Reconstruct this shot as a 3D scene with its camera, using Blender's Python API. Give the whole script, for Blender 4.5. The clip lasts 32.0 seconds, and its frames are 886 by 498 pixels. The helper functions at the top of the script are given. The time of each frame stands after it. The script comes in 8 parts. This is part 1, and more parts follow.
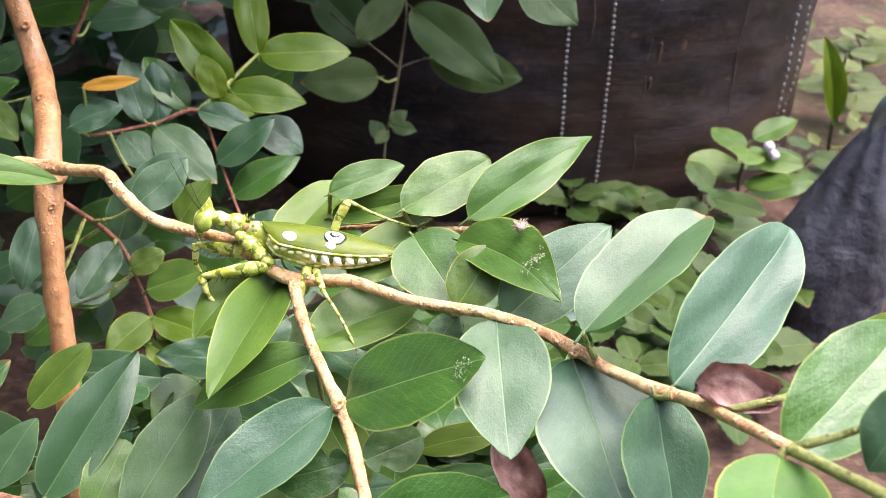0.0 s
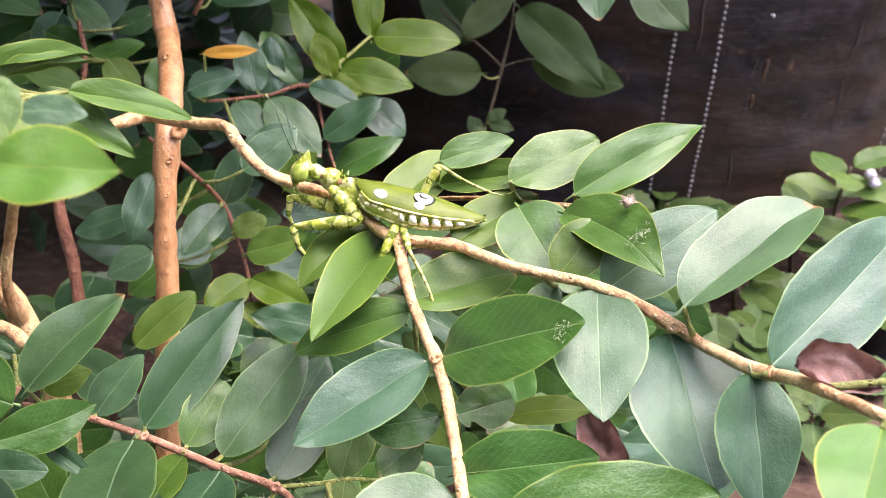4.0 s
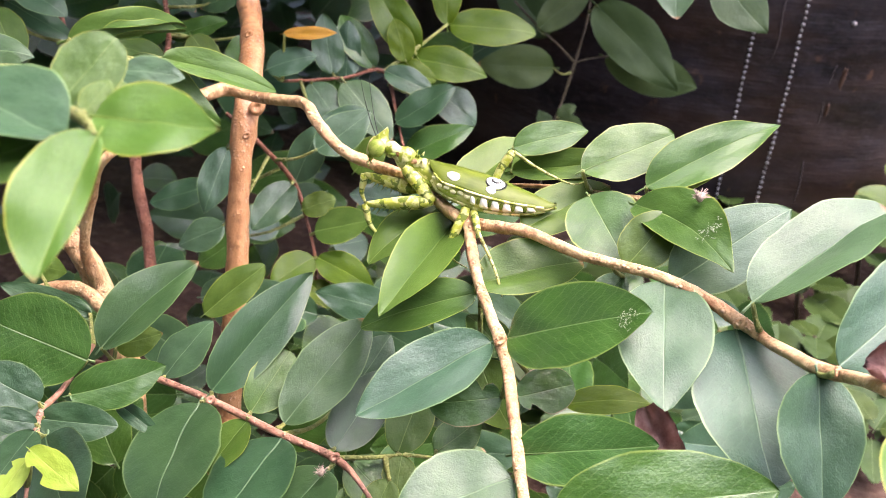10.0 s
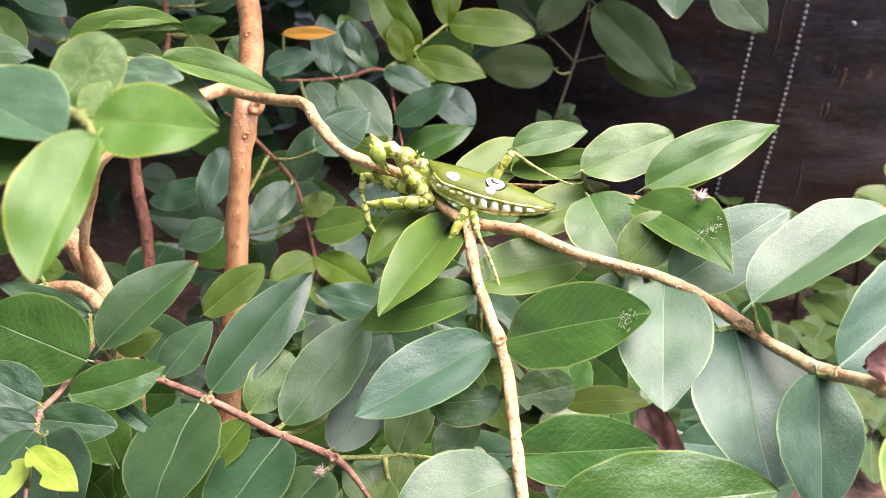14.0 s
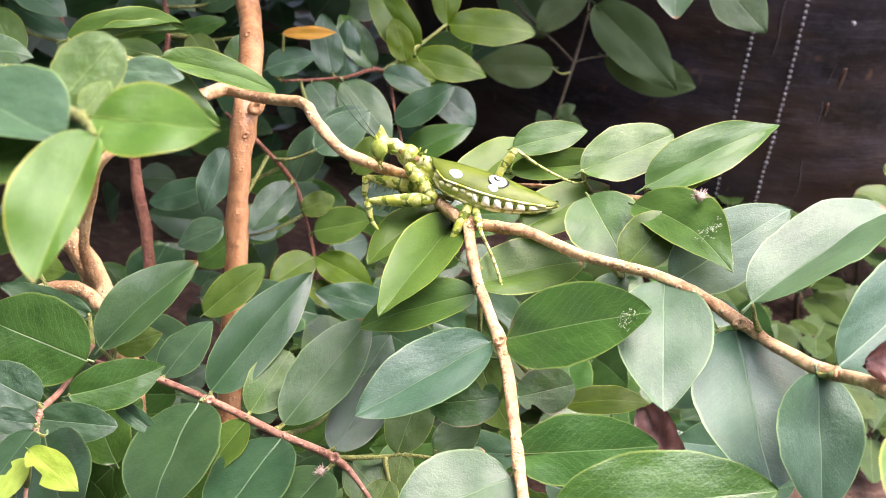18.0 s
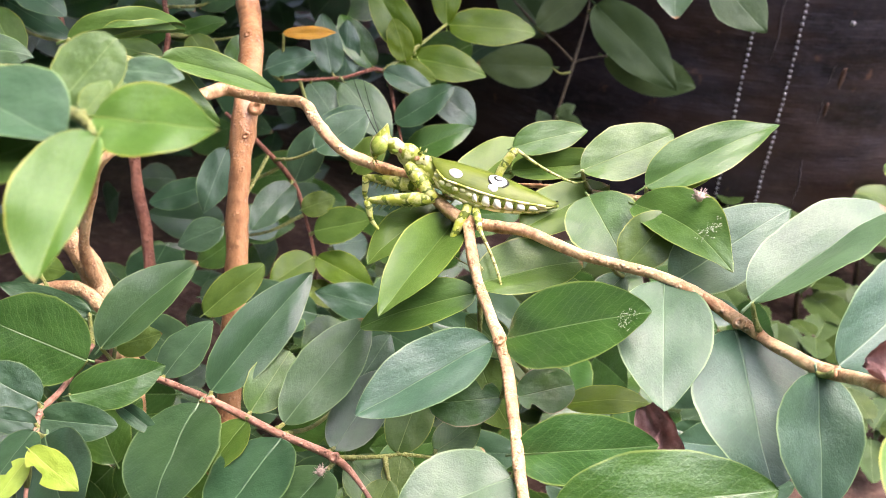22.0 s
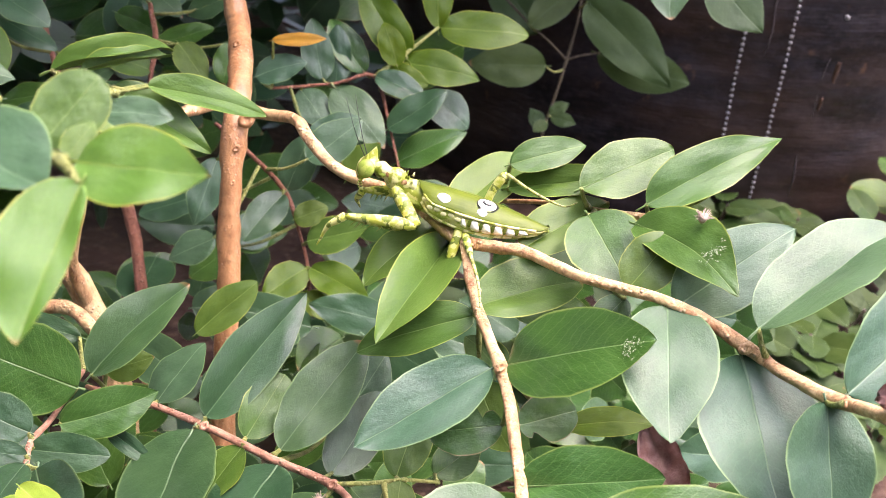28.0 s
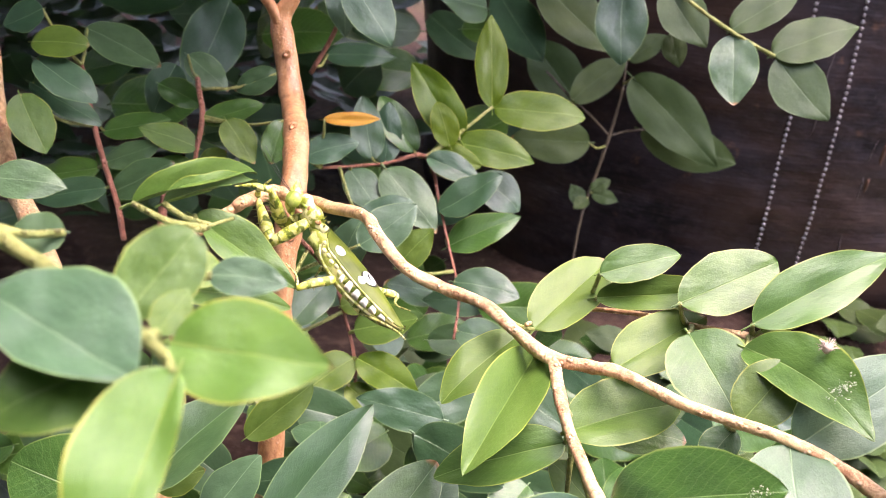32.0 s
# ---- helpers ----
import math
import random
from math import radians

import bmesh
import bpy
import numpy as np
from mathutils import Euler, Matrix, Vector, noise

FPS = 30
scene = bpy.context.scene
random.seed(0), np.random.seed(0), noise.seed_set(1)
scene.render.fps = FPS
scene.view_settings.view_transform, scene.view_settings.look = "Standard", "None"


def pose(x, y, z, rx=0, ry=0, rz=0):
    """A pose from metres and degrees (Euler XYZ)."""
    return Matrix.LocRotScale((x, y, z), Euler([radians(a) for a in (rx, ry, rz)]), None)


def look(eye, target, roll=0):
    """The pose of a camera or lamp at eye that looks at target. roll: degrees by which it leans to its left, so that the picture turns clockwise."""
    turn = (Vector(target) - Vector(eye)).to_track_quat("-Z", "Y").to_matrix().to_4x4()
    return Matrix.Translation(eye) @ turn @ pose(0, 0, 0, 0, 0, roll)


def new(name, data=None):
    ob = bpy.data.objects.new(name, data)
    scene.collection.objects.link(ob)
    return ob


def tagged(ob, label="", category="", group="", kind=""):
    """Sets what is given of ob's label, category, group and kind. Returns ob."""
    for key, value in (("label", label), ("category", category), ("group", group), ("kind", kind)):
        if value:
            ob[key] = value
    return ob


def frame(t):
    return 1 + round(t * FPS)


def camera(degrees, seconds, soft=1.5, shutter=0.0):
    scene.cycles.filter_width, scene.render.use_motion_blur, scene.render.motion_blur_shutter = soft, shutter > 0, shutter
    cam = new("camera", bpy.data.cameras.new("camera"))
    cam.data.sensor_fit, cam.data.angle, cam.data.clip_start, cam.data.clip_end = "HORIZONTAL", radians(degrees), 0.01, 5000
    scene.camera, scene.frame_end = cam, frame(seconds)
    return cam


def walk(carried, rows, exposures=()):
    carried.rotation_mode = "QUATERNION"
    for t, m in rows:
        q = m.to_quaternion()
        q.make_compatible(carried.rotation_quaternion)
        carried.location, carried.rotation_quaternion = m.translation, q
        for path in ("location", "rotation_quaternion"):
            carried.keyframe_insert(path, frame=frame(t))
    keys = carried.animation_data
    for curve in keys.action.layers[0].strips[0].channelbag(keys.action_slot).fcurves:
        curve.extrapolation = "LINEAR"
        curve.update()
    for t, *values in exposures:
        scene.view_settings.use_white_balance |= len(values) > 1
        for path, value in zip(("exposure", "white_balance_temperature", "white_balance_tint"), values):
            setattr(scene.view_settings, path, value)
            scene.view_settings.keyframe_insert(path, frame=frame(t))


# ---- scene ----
cam = camera(47.8, 32.0, soft=0.7)
cam.data.dof.use_dof, cam.data.dof.focus_distance, cam.data.dof.aperture_fstop = True, 0.18, 50.0
PATH = [
    (0, 0.00017, 0.00019, 0.24025, 61.923, 0.105, -0.048),
    (1.5, 0.00017, 0.00019, 0.24025, 61.923, 0.105, -0.048),
    (2, -0.00010, -0.00026, 0.23928, 62.166, 0.371, -0.648),
    (2.5, -0.00103, -0.00135, 0.23914, 62.154, -0.165, 0.415),
    (3, -0.00184, -0.00280, 0.23843, 62.295, -0.562, 1.346),
    (3.5, -0.00262, -0.00449, 0.23680, 62.457, -1.147, 3.041),
    (4, -0.00440, -0.00782, 0.23452, 62.640, -2.199, 6.096),
    (4.5, -0.00555, -0.01065, 0.23316, 62.652, -3.082, 8.574),
    (6.5, -0.00659, -0.01207, 0.23127, 62.616, -3.463, 10.588),
    (7, -0.00670, -0.01176, 0.23232, 62.332, -3.593, 10.435),
    (7.5, -0.00623, -0.01148, 0.23331, 62.192, -3.672, 10.569),
    (8, -0.00612, -0.01142, 0.23327, 62.191, -3.581, 10.513),
    (10, -0.00609, -0.01131, 0.23333, 62.180, -3.594, 10.522),
    (12, -0.00610, -0.01126, 0.23335, 62.176, -3.594, 10.498),
    (14, -0.00614, -0.01121, 0.23344, 62.151, -3.603, 10.486),
    (17, -0.00617, -0.01123, 0.23342, 62.152, -3.614, 10.477),
    (19, -0.00616, -0.01127, 0.23339, 62.156, -3.592, 10.468),
    (21, -0.00617, -0.01129, 0.23341, 62.150, -3.597, 10.469),
    (23, -0.00622, -0.01134, 0.23339, 62.157, -3.597, 10.456),
    (25.5, -0.00646, -0.01128, 0.23339, 62.152, -3.616, 10.424),
    (27.5, -0.00674, -0.01133, 0.23352, 62.218, -3.554, 10.099),
    (28, -0.00867, -0.00503, 0.23708, 61.464, -3.196, 9.679),
    (28.5, -0.00945, 0.00084, 0.24272, 60.722, -2.456, 9.028),
    (29, -0.01215, -0.00053, 0.24568, 61.255, -2.867, 8.444),
    (29.5, -0.02138, 0.00116, 0.24660, 64.095, -4.664, 6.547),
    (30, -0.01130, 0.01073, 0.24812, 64.231, -2.166, 7.447),
    (30.5, -0.02951, 0.01542, 0.24214, 63.717, -4.067, 9.297),
    (31, -0.02639, 0.01084, 0.23999, 64.214, -4.093, 9.507),
    (31.5, -0.02696, 0.01028, 0.24020, 64.322, -4.184, 9.745),
    (32, -0.02625, 0.00975, 0.23900, 64.441, -4.305, 10.472),
]
walk(cam, [(t, pose(*p)) for t, *p in PATH], exposures=[(0, 2.56, 6150, 23), (7, 2.6, 6200, 31), (27.5, 2.6, 6200, 31), (29, 2.74, 6300, 35), (31, 2.86, 6350, 38), (32, 2.86, 6350, 38)])

# ---- light: a bright overcast sky and a broad soft sun ----
world = bpy.data.worlds.new("sky")
scene.world = world
world.use_nodes = True
sky = world.node_tree.nodes.new("ShaderNodeTexSky")
sky.sky_type, sky.sun_disc = "NISHITA", False
sky.sun_elevation, sky.sun_rotation = radians(70), radians(75)
sky.air_density, sky.dust_density, sky.ozone_density = 1.6, 5.0, 0.6
world.node_tree.links.new(sky.outputs[0], world.node_tree.nodes["Background"].inputs[0])
world.node_tree.nodes["Background"].inputs[1].default_value = 0.131
sun = new("sun", bpy.data.lights.new("sun", "SUN"))
sun.data.energy, sun.data.angle, sun.data.color = 1.0, radians(90), (0.98, 0.99, 1.0)
sun.matrix_world = look((0.36, 0.10, 1.0), (0, 0, 0))


# ---- materials ----
class Nodes:
    """A small writer of node materials."""

    def __init__(self, name):
        self.mat = bpy.data.materials.new(name)
        self.mat.use_nodes = True
        self.tree = self.mat.node_tree
        self.bsdf = self.tree.nodes["Principled BSDF"]
        self.out = self.tree.nodes["Material Output"]

    def add(self, kind, ins=None, **props):
        node = self.tree.nodes.new("ShaderNode" + kind)
        for key, value in props.items():
            if key == "operation":
                node.operation = value
            elif key == "data_type":
                node.data_type = value
            elif key == "blend_type":
                node.blend_type = value
            elif key == "clamp":
                node.clamp = value
            elif key == "uv_map":
                node.uv_map = value
            elif key == "feature":
                node.feature = value
            elif key == "wave_type":
                node.wave_type = value
            elif key == "bands_direction":
                node.bands_direction = value
        for key, value in (ins or {}).items():
            self.put(node.inputs[key], value)
        return node

    def put(self, socket, value):
        if isinstance(value, bpy.types.NodeSocket):
            self.tree.links.new(value, socket)
        else:
            socket.default_value = value

    def noise(self, scale, detail=4.0, where=None, rough=0.55):
        where = where or self.add("TexCoord").outputs["Object"]
        return self.add("TexNoise", {"Vector": where, "Scale": scale, "Detail": detail, "Roughness": rough}).outputs["Fac"]

    def ramp(self, fac, low, high, clamp=True):
        return self.add("MapRange", {"Value": fac, "From Min": low, "From Max": high}, clamp=clamp).outputs["Result"]

    def mix(self, fac, a, b, blend="MIX"):
        node = self.add("Mix", data_type="RGBA", blend_type=blend)
        self.put(node.inputs["Factor"], fac)
        for slot, value in ((6, a), (7, b)):
            self.put(node.inputs[slot], (*value, 1) if isinstance(value, tuple) and len(value) == 3 else value)
        return node.outputs[2]

    def math(self, op, a, b=0.0):
        node = self.add("Math", operation=op)
        self.put(node.inputs[0], a)
        self.put(node.inputs[1], b)
        return node.outputs[0]

    def bump(self, height, strength, distance):
        return self.add("Bump", {"Height": height, "Strength": strength, "Distance": distance}).outputs["Normal"]

    def finish(self, color, rough=0.5, normal=None, spec=0.5, metal=0.0, coat=0.0):
        self.put(self.bsdf.inputs["Base Color"], (*color, 1) if isinstance(color, tuple) else color)
        self.put(self.bsdf.inputs["Roughness"], rough)
        self.put(self.bsdf.inputs["Specular IOR Level"], spec)
        self.put(self.bsdf.inputs["Metallic"], metal)
        self.put(self.bsdf.inputs["Coat Weight"], coat)
        if normal:
            self.put(self.bsdf.inputs["Normal"], normal)
        return self.mat


def leaf_material(name, deep, fresh, rib, edge, rough, thin, gloss=0.5, mottle=0.7, veins=0.06):
    """A leaf: pale midrib, fine side veins, a light margin, blotches; light shines partly through it."""
    k = Nodes(name)
    uv = k.add("UVMap", uv_map="blade").outputs["UV"]
    rim = k.add("UVMap", uv_map="rim").outputs["UV"]
    across, along = (k.add("SeparateXYZ", {"Vector": uv}).outputs[n] for n in (0, 1))
    side = k.math("ABSOLUTE", k.math("SUBTRACT", k.add("SeparateXYZ", {"Vector": rim}).outputs[0], 0.5))
    off = k.math("ABSOLUTE", k.math("SUBTRACT", across, 0.5))
    luck = k.add("ObjectInfo").outputs["Random"]
    where = k.add("TexCoord").outputs["Object"]
    big = k.noise(3.2, 3.0, k.add("VectorMath", {0: where, 1: k.add("CombineXYZ", {"X": k.math("MULTIPLY", luck, 37.0)}).outputs[0]}, operation="ADD").outputs[0])
    fine = k.noise(60.0, 4.0, where)
    body = k.mix(k.ramp(big, 0.32, 0.68), deep, fresh)
    body = k.mix(k.math("MULTIPLY", k.ramp(fine, 0.35, 0.7), 0.30 * mottle), body, tuple(c * 1.7 for c in fresh))
    warm = k.mix(luck, (0.82, 0.92, 1.0), (1.22, 1.08, 0.85))
    body = k.mix(1.0, body, warm, "MULTIPLY")
    # side veins run forward from the midrib
    run = k.math("ADD", k.math("MULTIPLY", along, 13.0), k.math("MULTIPLY", off, -9.0))
    run = k.math("ADD", run, k.math("MULTIPLY", k.noise(5.0, 2.0, where), 1.6))
    vein = k.ramp(k.math("ABSOLUTE", k.math("SUBTRACT", k.math("FRACT", run), 0.5)), 0.09, 0.0)
    body = k.mix(k.math("MULTIPLY", vein, veins), body, rib)
    mid = k.ramp(off, k.add("MapRange", {"Value": along, "From Min": 0.0, "From Max": 1.0, "To Min": 0.015, "To Max": 0.006}).outputs["Result"], 0.003)
    body = k.mix(k.math("MULTIPLY", mid, 0.55), body, rib)
    border = k.ramp(k.math("ADD", side, k.math("MULTIPLY", k.noise(9.0, 3.0, where), 0.016)), 0.482, 0.501)
    body = k.mix(k.math("MULTIPLY", border, 0.7), body, edge)
    scorch = k.math("MULTIPLY", k.ramp(k.math("ADD", along, k.math("MULTIPLY", k.noise(7.0, 3.0, where), 0.06)), 0.985, 1.02), k.ramp(luck, 0.72, 0.85))
    body = k.mix(k.math("MULTIPLY", scorch, 0.85), body, (0.30, 0.14, 0.05))
    spots = k.ramp(k.noise(26.0, 5.0, where, 0.7), 0.70, 0.76)
    body = k.mix(k.math("MULTIPLY", spots, 0.5), body, (0.30, 0.30, 0.16))
    net = k.ramp(k.add("TexVoronoi", {"Vector": where, "Scale": 38.0}, feature="DISTANCE_TO_EDGE").outputs["Distance"], 0.0, 0.12)
    body = k.mix(k.math("MULTIPLY", k.math("SUBTRACT", 1.0, k.ramp(net, 0.0, 0.5)), veins * 0.6), body, rib)
    height = k.math("ADD", k.math("ADD", k.math("MULTIPLY", net, 0.06), k.math("ADD", k.math("MULTIPLY", fine, 0.32), k.math("MULTIPLY", k.noise(15.0, 3.0, where), 0.42))), k.math("MULTIPLY", vein, -0.05))
    height = k.math("ADD", height, k.math("ADD", k.math("MULTIPLY", mid, -1.2), k.math("MULTIPLY", k.noise(5.0, 2.5, where, 0.45), 1.9)))
    k.finish(body, rough, k.bump(height, 0.30, 0.0006), gloss)
    glow = k.add("BsdfTranslucent", {"Color": k.mix(0.35, body, (0.35, 0.55, 0.08))})
    blend = k.add("MixShader", {0: thin, 1: k.bsdf.outputs[0], 2: glow.outputs[0]})
    k.put(k.out.inputs[0], blend.outputs[0])
    return k.mat


LEAVES = {
    "dark": leaf_material("leaf_mature", (0.024, 0.080, 0.010), (0.044, 0.120, 0.017), (0.22, 0.34, 0.12), (0.24, 0.34, 0.07), 0.33, 0.10, 0.56, 0.8, 0.20),
    "bitten": leaf_material("leaf_bitten", (0.024, 0.080, 0.010), (0.044, 0.120, 0.017), (0.22, 0.34, 0.12), (0.34, 0.24, 0.12), 0.30, 0.12, 0.50),
    # the mature leaf again, with shade put into a darker, bluer green
    "teal": leaf_material("leaf_shaded", (0.021, 0.064, 0.024), (0.037, 0.094, 0.036), (0.19, 0.30, 0.14), (0.18, 0.28, 0.09), 0.38, 0.09, 0.62),
    # waxy leaf; part of its bluish sky sheen is put into the colour
    "pale": leaf_material("leaf_waxy_sheen", (0.032, 0.080, 0.036), (0.052, 0.116, 0.052), (0.22, 0.33, 0.17), (0.22, 0.35, 0.12), 0.42, 0.09, 0.52),
    "light": leaf_material("leaf_green", (0.050, 0.110, 0.014), (0.082, 0.155, 0.023), (0.27, 0.40, 0.10), (0.36, 0.42, 0.06), 0.42, 0.20, 0.36),
    "bright": leaf_material("leaf_young", (0.056, 0.112, 0.004), (0.092, 0.158, 0.008), (0.34, 0.48, 0.10), (0.40, 0.46, 0.05), 0.34, 0.32, 0.28),
    "chewed": leaf_material("leaf_yellowish", (0.30, 0.42, 0.03), (0.42, 0.52, 0.05), (0.52, 0.58, 0.15), (0.50, 0.50, 0.08), 0.45, 0.30),
    "yellow": leaf_material("leaf_yellow", (0.31, 0.17, 0.012), (0.42, 0.25, 0.02), (0.60, 0.42, 0.10), (0.45, 0.22, 0.02), 0.45, 0.25),
    "rim": leaf_material("leaf_margined", (0.066, 0.178, 0.026), (0.100, 0.230, 0.040), (0.36, 0.44, 0.10), (0.52, 0.52, 0.07), 0.40, 0.40),
    "weed": leaf_material("leaf_weed", (0.030, 0.060, 0.014), (0.050, 0.088, 0.022), (0.10, 0.16, 0.07), (0.08, 0.13, 0.05), 0.55, 0.18, 0.3),
    "sage": leaf_material("leaf_sage", (0.030, 0.060, 0.018), (0.048, 0.084, 0.026), (0.16, 0.24, 0.12), (0.14, 0.21, 0.09), 0.48, 0.18, 0.26),
    "mid": leaf_material("leaf_full_green", (0.037, 0.093, 0.013), (0.064, 0.139, 0.022), (0.24, 0.36, 0.11), (0.34, 0.40, 0.07), 0.37, 0.14, 0.42, 0.7, 0.10),
    "round": leaf_material("leaf_round", (0.056, 0.108, 0.011), (0.092, 0.154, 0.016), (0.27, 0.40, 0.10), (0.32, 0.38, 0.05), 0.40, 0.20, 0.48),
    "lobed": leaf_material("leaf_lobed", (0.034, 0.074, 0.012), (0.060, 0.108, 0.022), (0.25, 0.34, 0.12), (0.16, 0.26, 0.08), 0.55, 0.28, 0.35),
    "cover": leaf_material("leaf_cover", (0.062, 0.092, 0.022), (0.105, 0.136, 0.040), (0.29, 0.33, 0.15), (0.25, 0.28, 0.11), 0.6, 0.25, 0.3),
}


def bark_material(name, dark, light, pits, rough=0.55, relief=0.9):
    k = Nodes(name)
    where = k.add("TexCoord").outputs["Object"]
    stretched = k.add("Mapping", {"Vector": where, "Scale": (1.0, 1.0, 0.35)}).outputs[0]
    body = k.mix(k.ramp(k.noise(700.0, 6.0, stretched, 0.65), 0.36, 0.64), dark, light)
    body = k.mix(k.math("MULTIPLY", k.ramp(k.noise(120.0, 3.0, where), 0.42, 0.66), 0.5), body, tuple(min(c * 1.45, 0.9) for c in light))
    body = k.mix(k.math("MULTIPLY", k.ramp(k.noise(310.0, 4.0, where), 0.58, 0.68), 0.5), body, tuple(c * 0.5 for c in dark))
    warts = k.add("TexVoronoi", {"Vector": where, "Scale": 800.0, "Randomness": 1.0}).outputs["Distance"]
    dots = k.math("MULTIPLY", k.ramp(warts, 0.34, 0.10), k.ramp(k.noise(170.0, 2.0, where), 0.44, 0.56))
    body = k.mix(k.math("MULTIPLY", dots, 0.8), body, pits)
    height = k.math("ADD", k.math("MULTIPLY", dots, 1.2), k.math("ADD", k.noise(900.0, 6.0, stretched, 0.7), k.math("MULTIPLY", k.noise(260.0, 3.0, where), 1.6)))
    return k.finish(body, rough, k.bump(height, relief, 0.0011), 0.5)


bark = bark_material("bark_tan", (0.42, 0.195, 0.078), (0.78, 0.49, 0.24), (0.82, 0.62, 0.38), 0.42, 0.7)
rosebark = bark_material("bark_rosy", (0.26, 0.115, 0.066), (0.47, 0.255, 0.160), (0.50, 0.32, 0.22), 0.45, 0.6)
smoothbark = bark_material("bark_smooth", (0.275, 0.122, 0.048), (0.48, 0.256, 0.113), (0.50, 0.32, 0.18), 0.30, 0.3)
redbark = bark_material("bark_reddish", (0.16, 0.055, 0.030), (0.30, 0.125, 0.070), (0.36, 0.22, 0.14))
greenstem = bark_material("stem_green", (0.16, 0.20, 0.045), (0.30, 0.32, 0.085), (0.38, 0.36, 0.16), 0.45)
weedstem = bark_material("stem_weed", (0.065, 0.050, 0.026), (0.11, 0.085, 0.045), (0.14, 0.11, 0.07), 0.5)


# ---- builders ----
def part(name, bm, material, parent=None, label=""):
    """Links a bmesh as one mesh object under a thing or a part."""
    me = bpy.data.meshes.new(name)
    bm.to_mesh(me)
    bm.free()
    for m in material if isinstance(material, (list, tuple)) else [material]:
        me.materials.append(m)
    for poly in me.polygons:
        poly.use_smooth = True
    ob = new(name, me)
    ob.parent = parent
    if label:
        ob["label"] = label
    return ob


def spline(points, steps):
    """Smooth curve through control points (any number of values each)."""
    pts = [np.array(p, float) for p in points]
    pts = [2 * pts[0] - pts[1], *pts, 2 * pts[-1] - pts[-2]]
    out = []
    for a, b, c, d in zip(pts, pts[1:], pts[2:], pts[3:]):
        for n in range(steps):
            t = n / steps
            out.append(0.5 * (2 * b + (c - a) * t + (2 * a - 5 * b + 4 * c - d) * t * t + (3 * b - a - 3 * c + d) * t**3))
    return out + [pts[-2]]


def tube(bm, points, sides=10, steps=5, rough=0.0, close=True, flat=1.0):
    """A tapering round limb along control points (x, y, z, radius), with uneven bark when rough > 0."""
    path = spline(points, steps)
    layer = bm.loops.layers.uv.get("blade") or bm.loops.layers.uv.new("blade")
    rings, prev = [], None
    for n, p in enumerate(path):
        here = Vector(p[:3])
        ahead = Vector(path[min(n + 1, len(path) - 1)][:3]) - Vector(path[max(n - 1, 0)][:3])
        ahead = ahead.normalized() if ahead.length > 1e-9 else Vector((0, 0, 1))
        side = (prev - ahead * prev.dot(ahead)) if prev else ahead.orthogonal()
        side = side.normalized()
        prev, up = side, ahead.cross(side)
        ring = []
        for s in range(sides):
            a = 2 * math.pi * s / sides
            r = max(p[3], 1e-5)
            if rough:
                q = here * 160 + Vector((math.cos(a), math.sin(a), 0)) * 0.8
                r *= 1 + rough * noise.noise(q) + 0.6 * rough * noise.noise(q * 2.7)
            ring.append(bm.verts.new(here + side * (math.cos(a) * r) + up * (math.sin(a) * r * flat)))
        rings.append(ring)
    for n, (a, b) in enumerate(zip(rings, rings[1:])):
        for s in range(sides):
            f = bm.faces.new((a[s], a[(s + 1) % sides], b[(s + 1) % sides], b[s]))
            for loop, (u, v) in zip(f.loops, ((s, n), (s + 1, n), (s + 1, n + 1), (s, n + 1))):
                loop[layer].uv = (u / sides, v / (len(rings) - 1))
    if close:
        bm.faces.new(list(reversed(rings[0])))
        bm.faces.new(rings[-1])
    return bm


def twig(name, points, material, parent, label=""):
    bm = bmesh.new()
    thick = max(p[3] for p in points) > 0.0009
    tube(bm, points, 12 if thick else 8, 6 if thick else 4, 0.27 if thick else 0.14)
    return part(name, bm, material, parent, label)


BLADES = {}


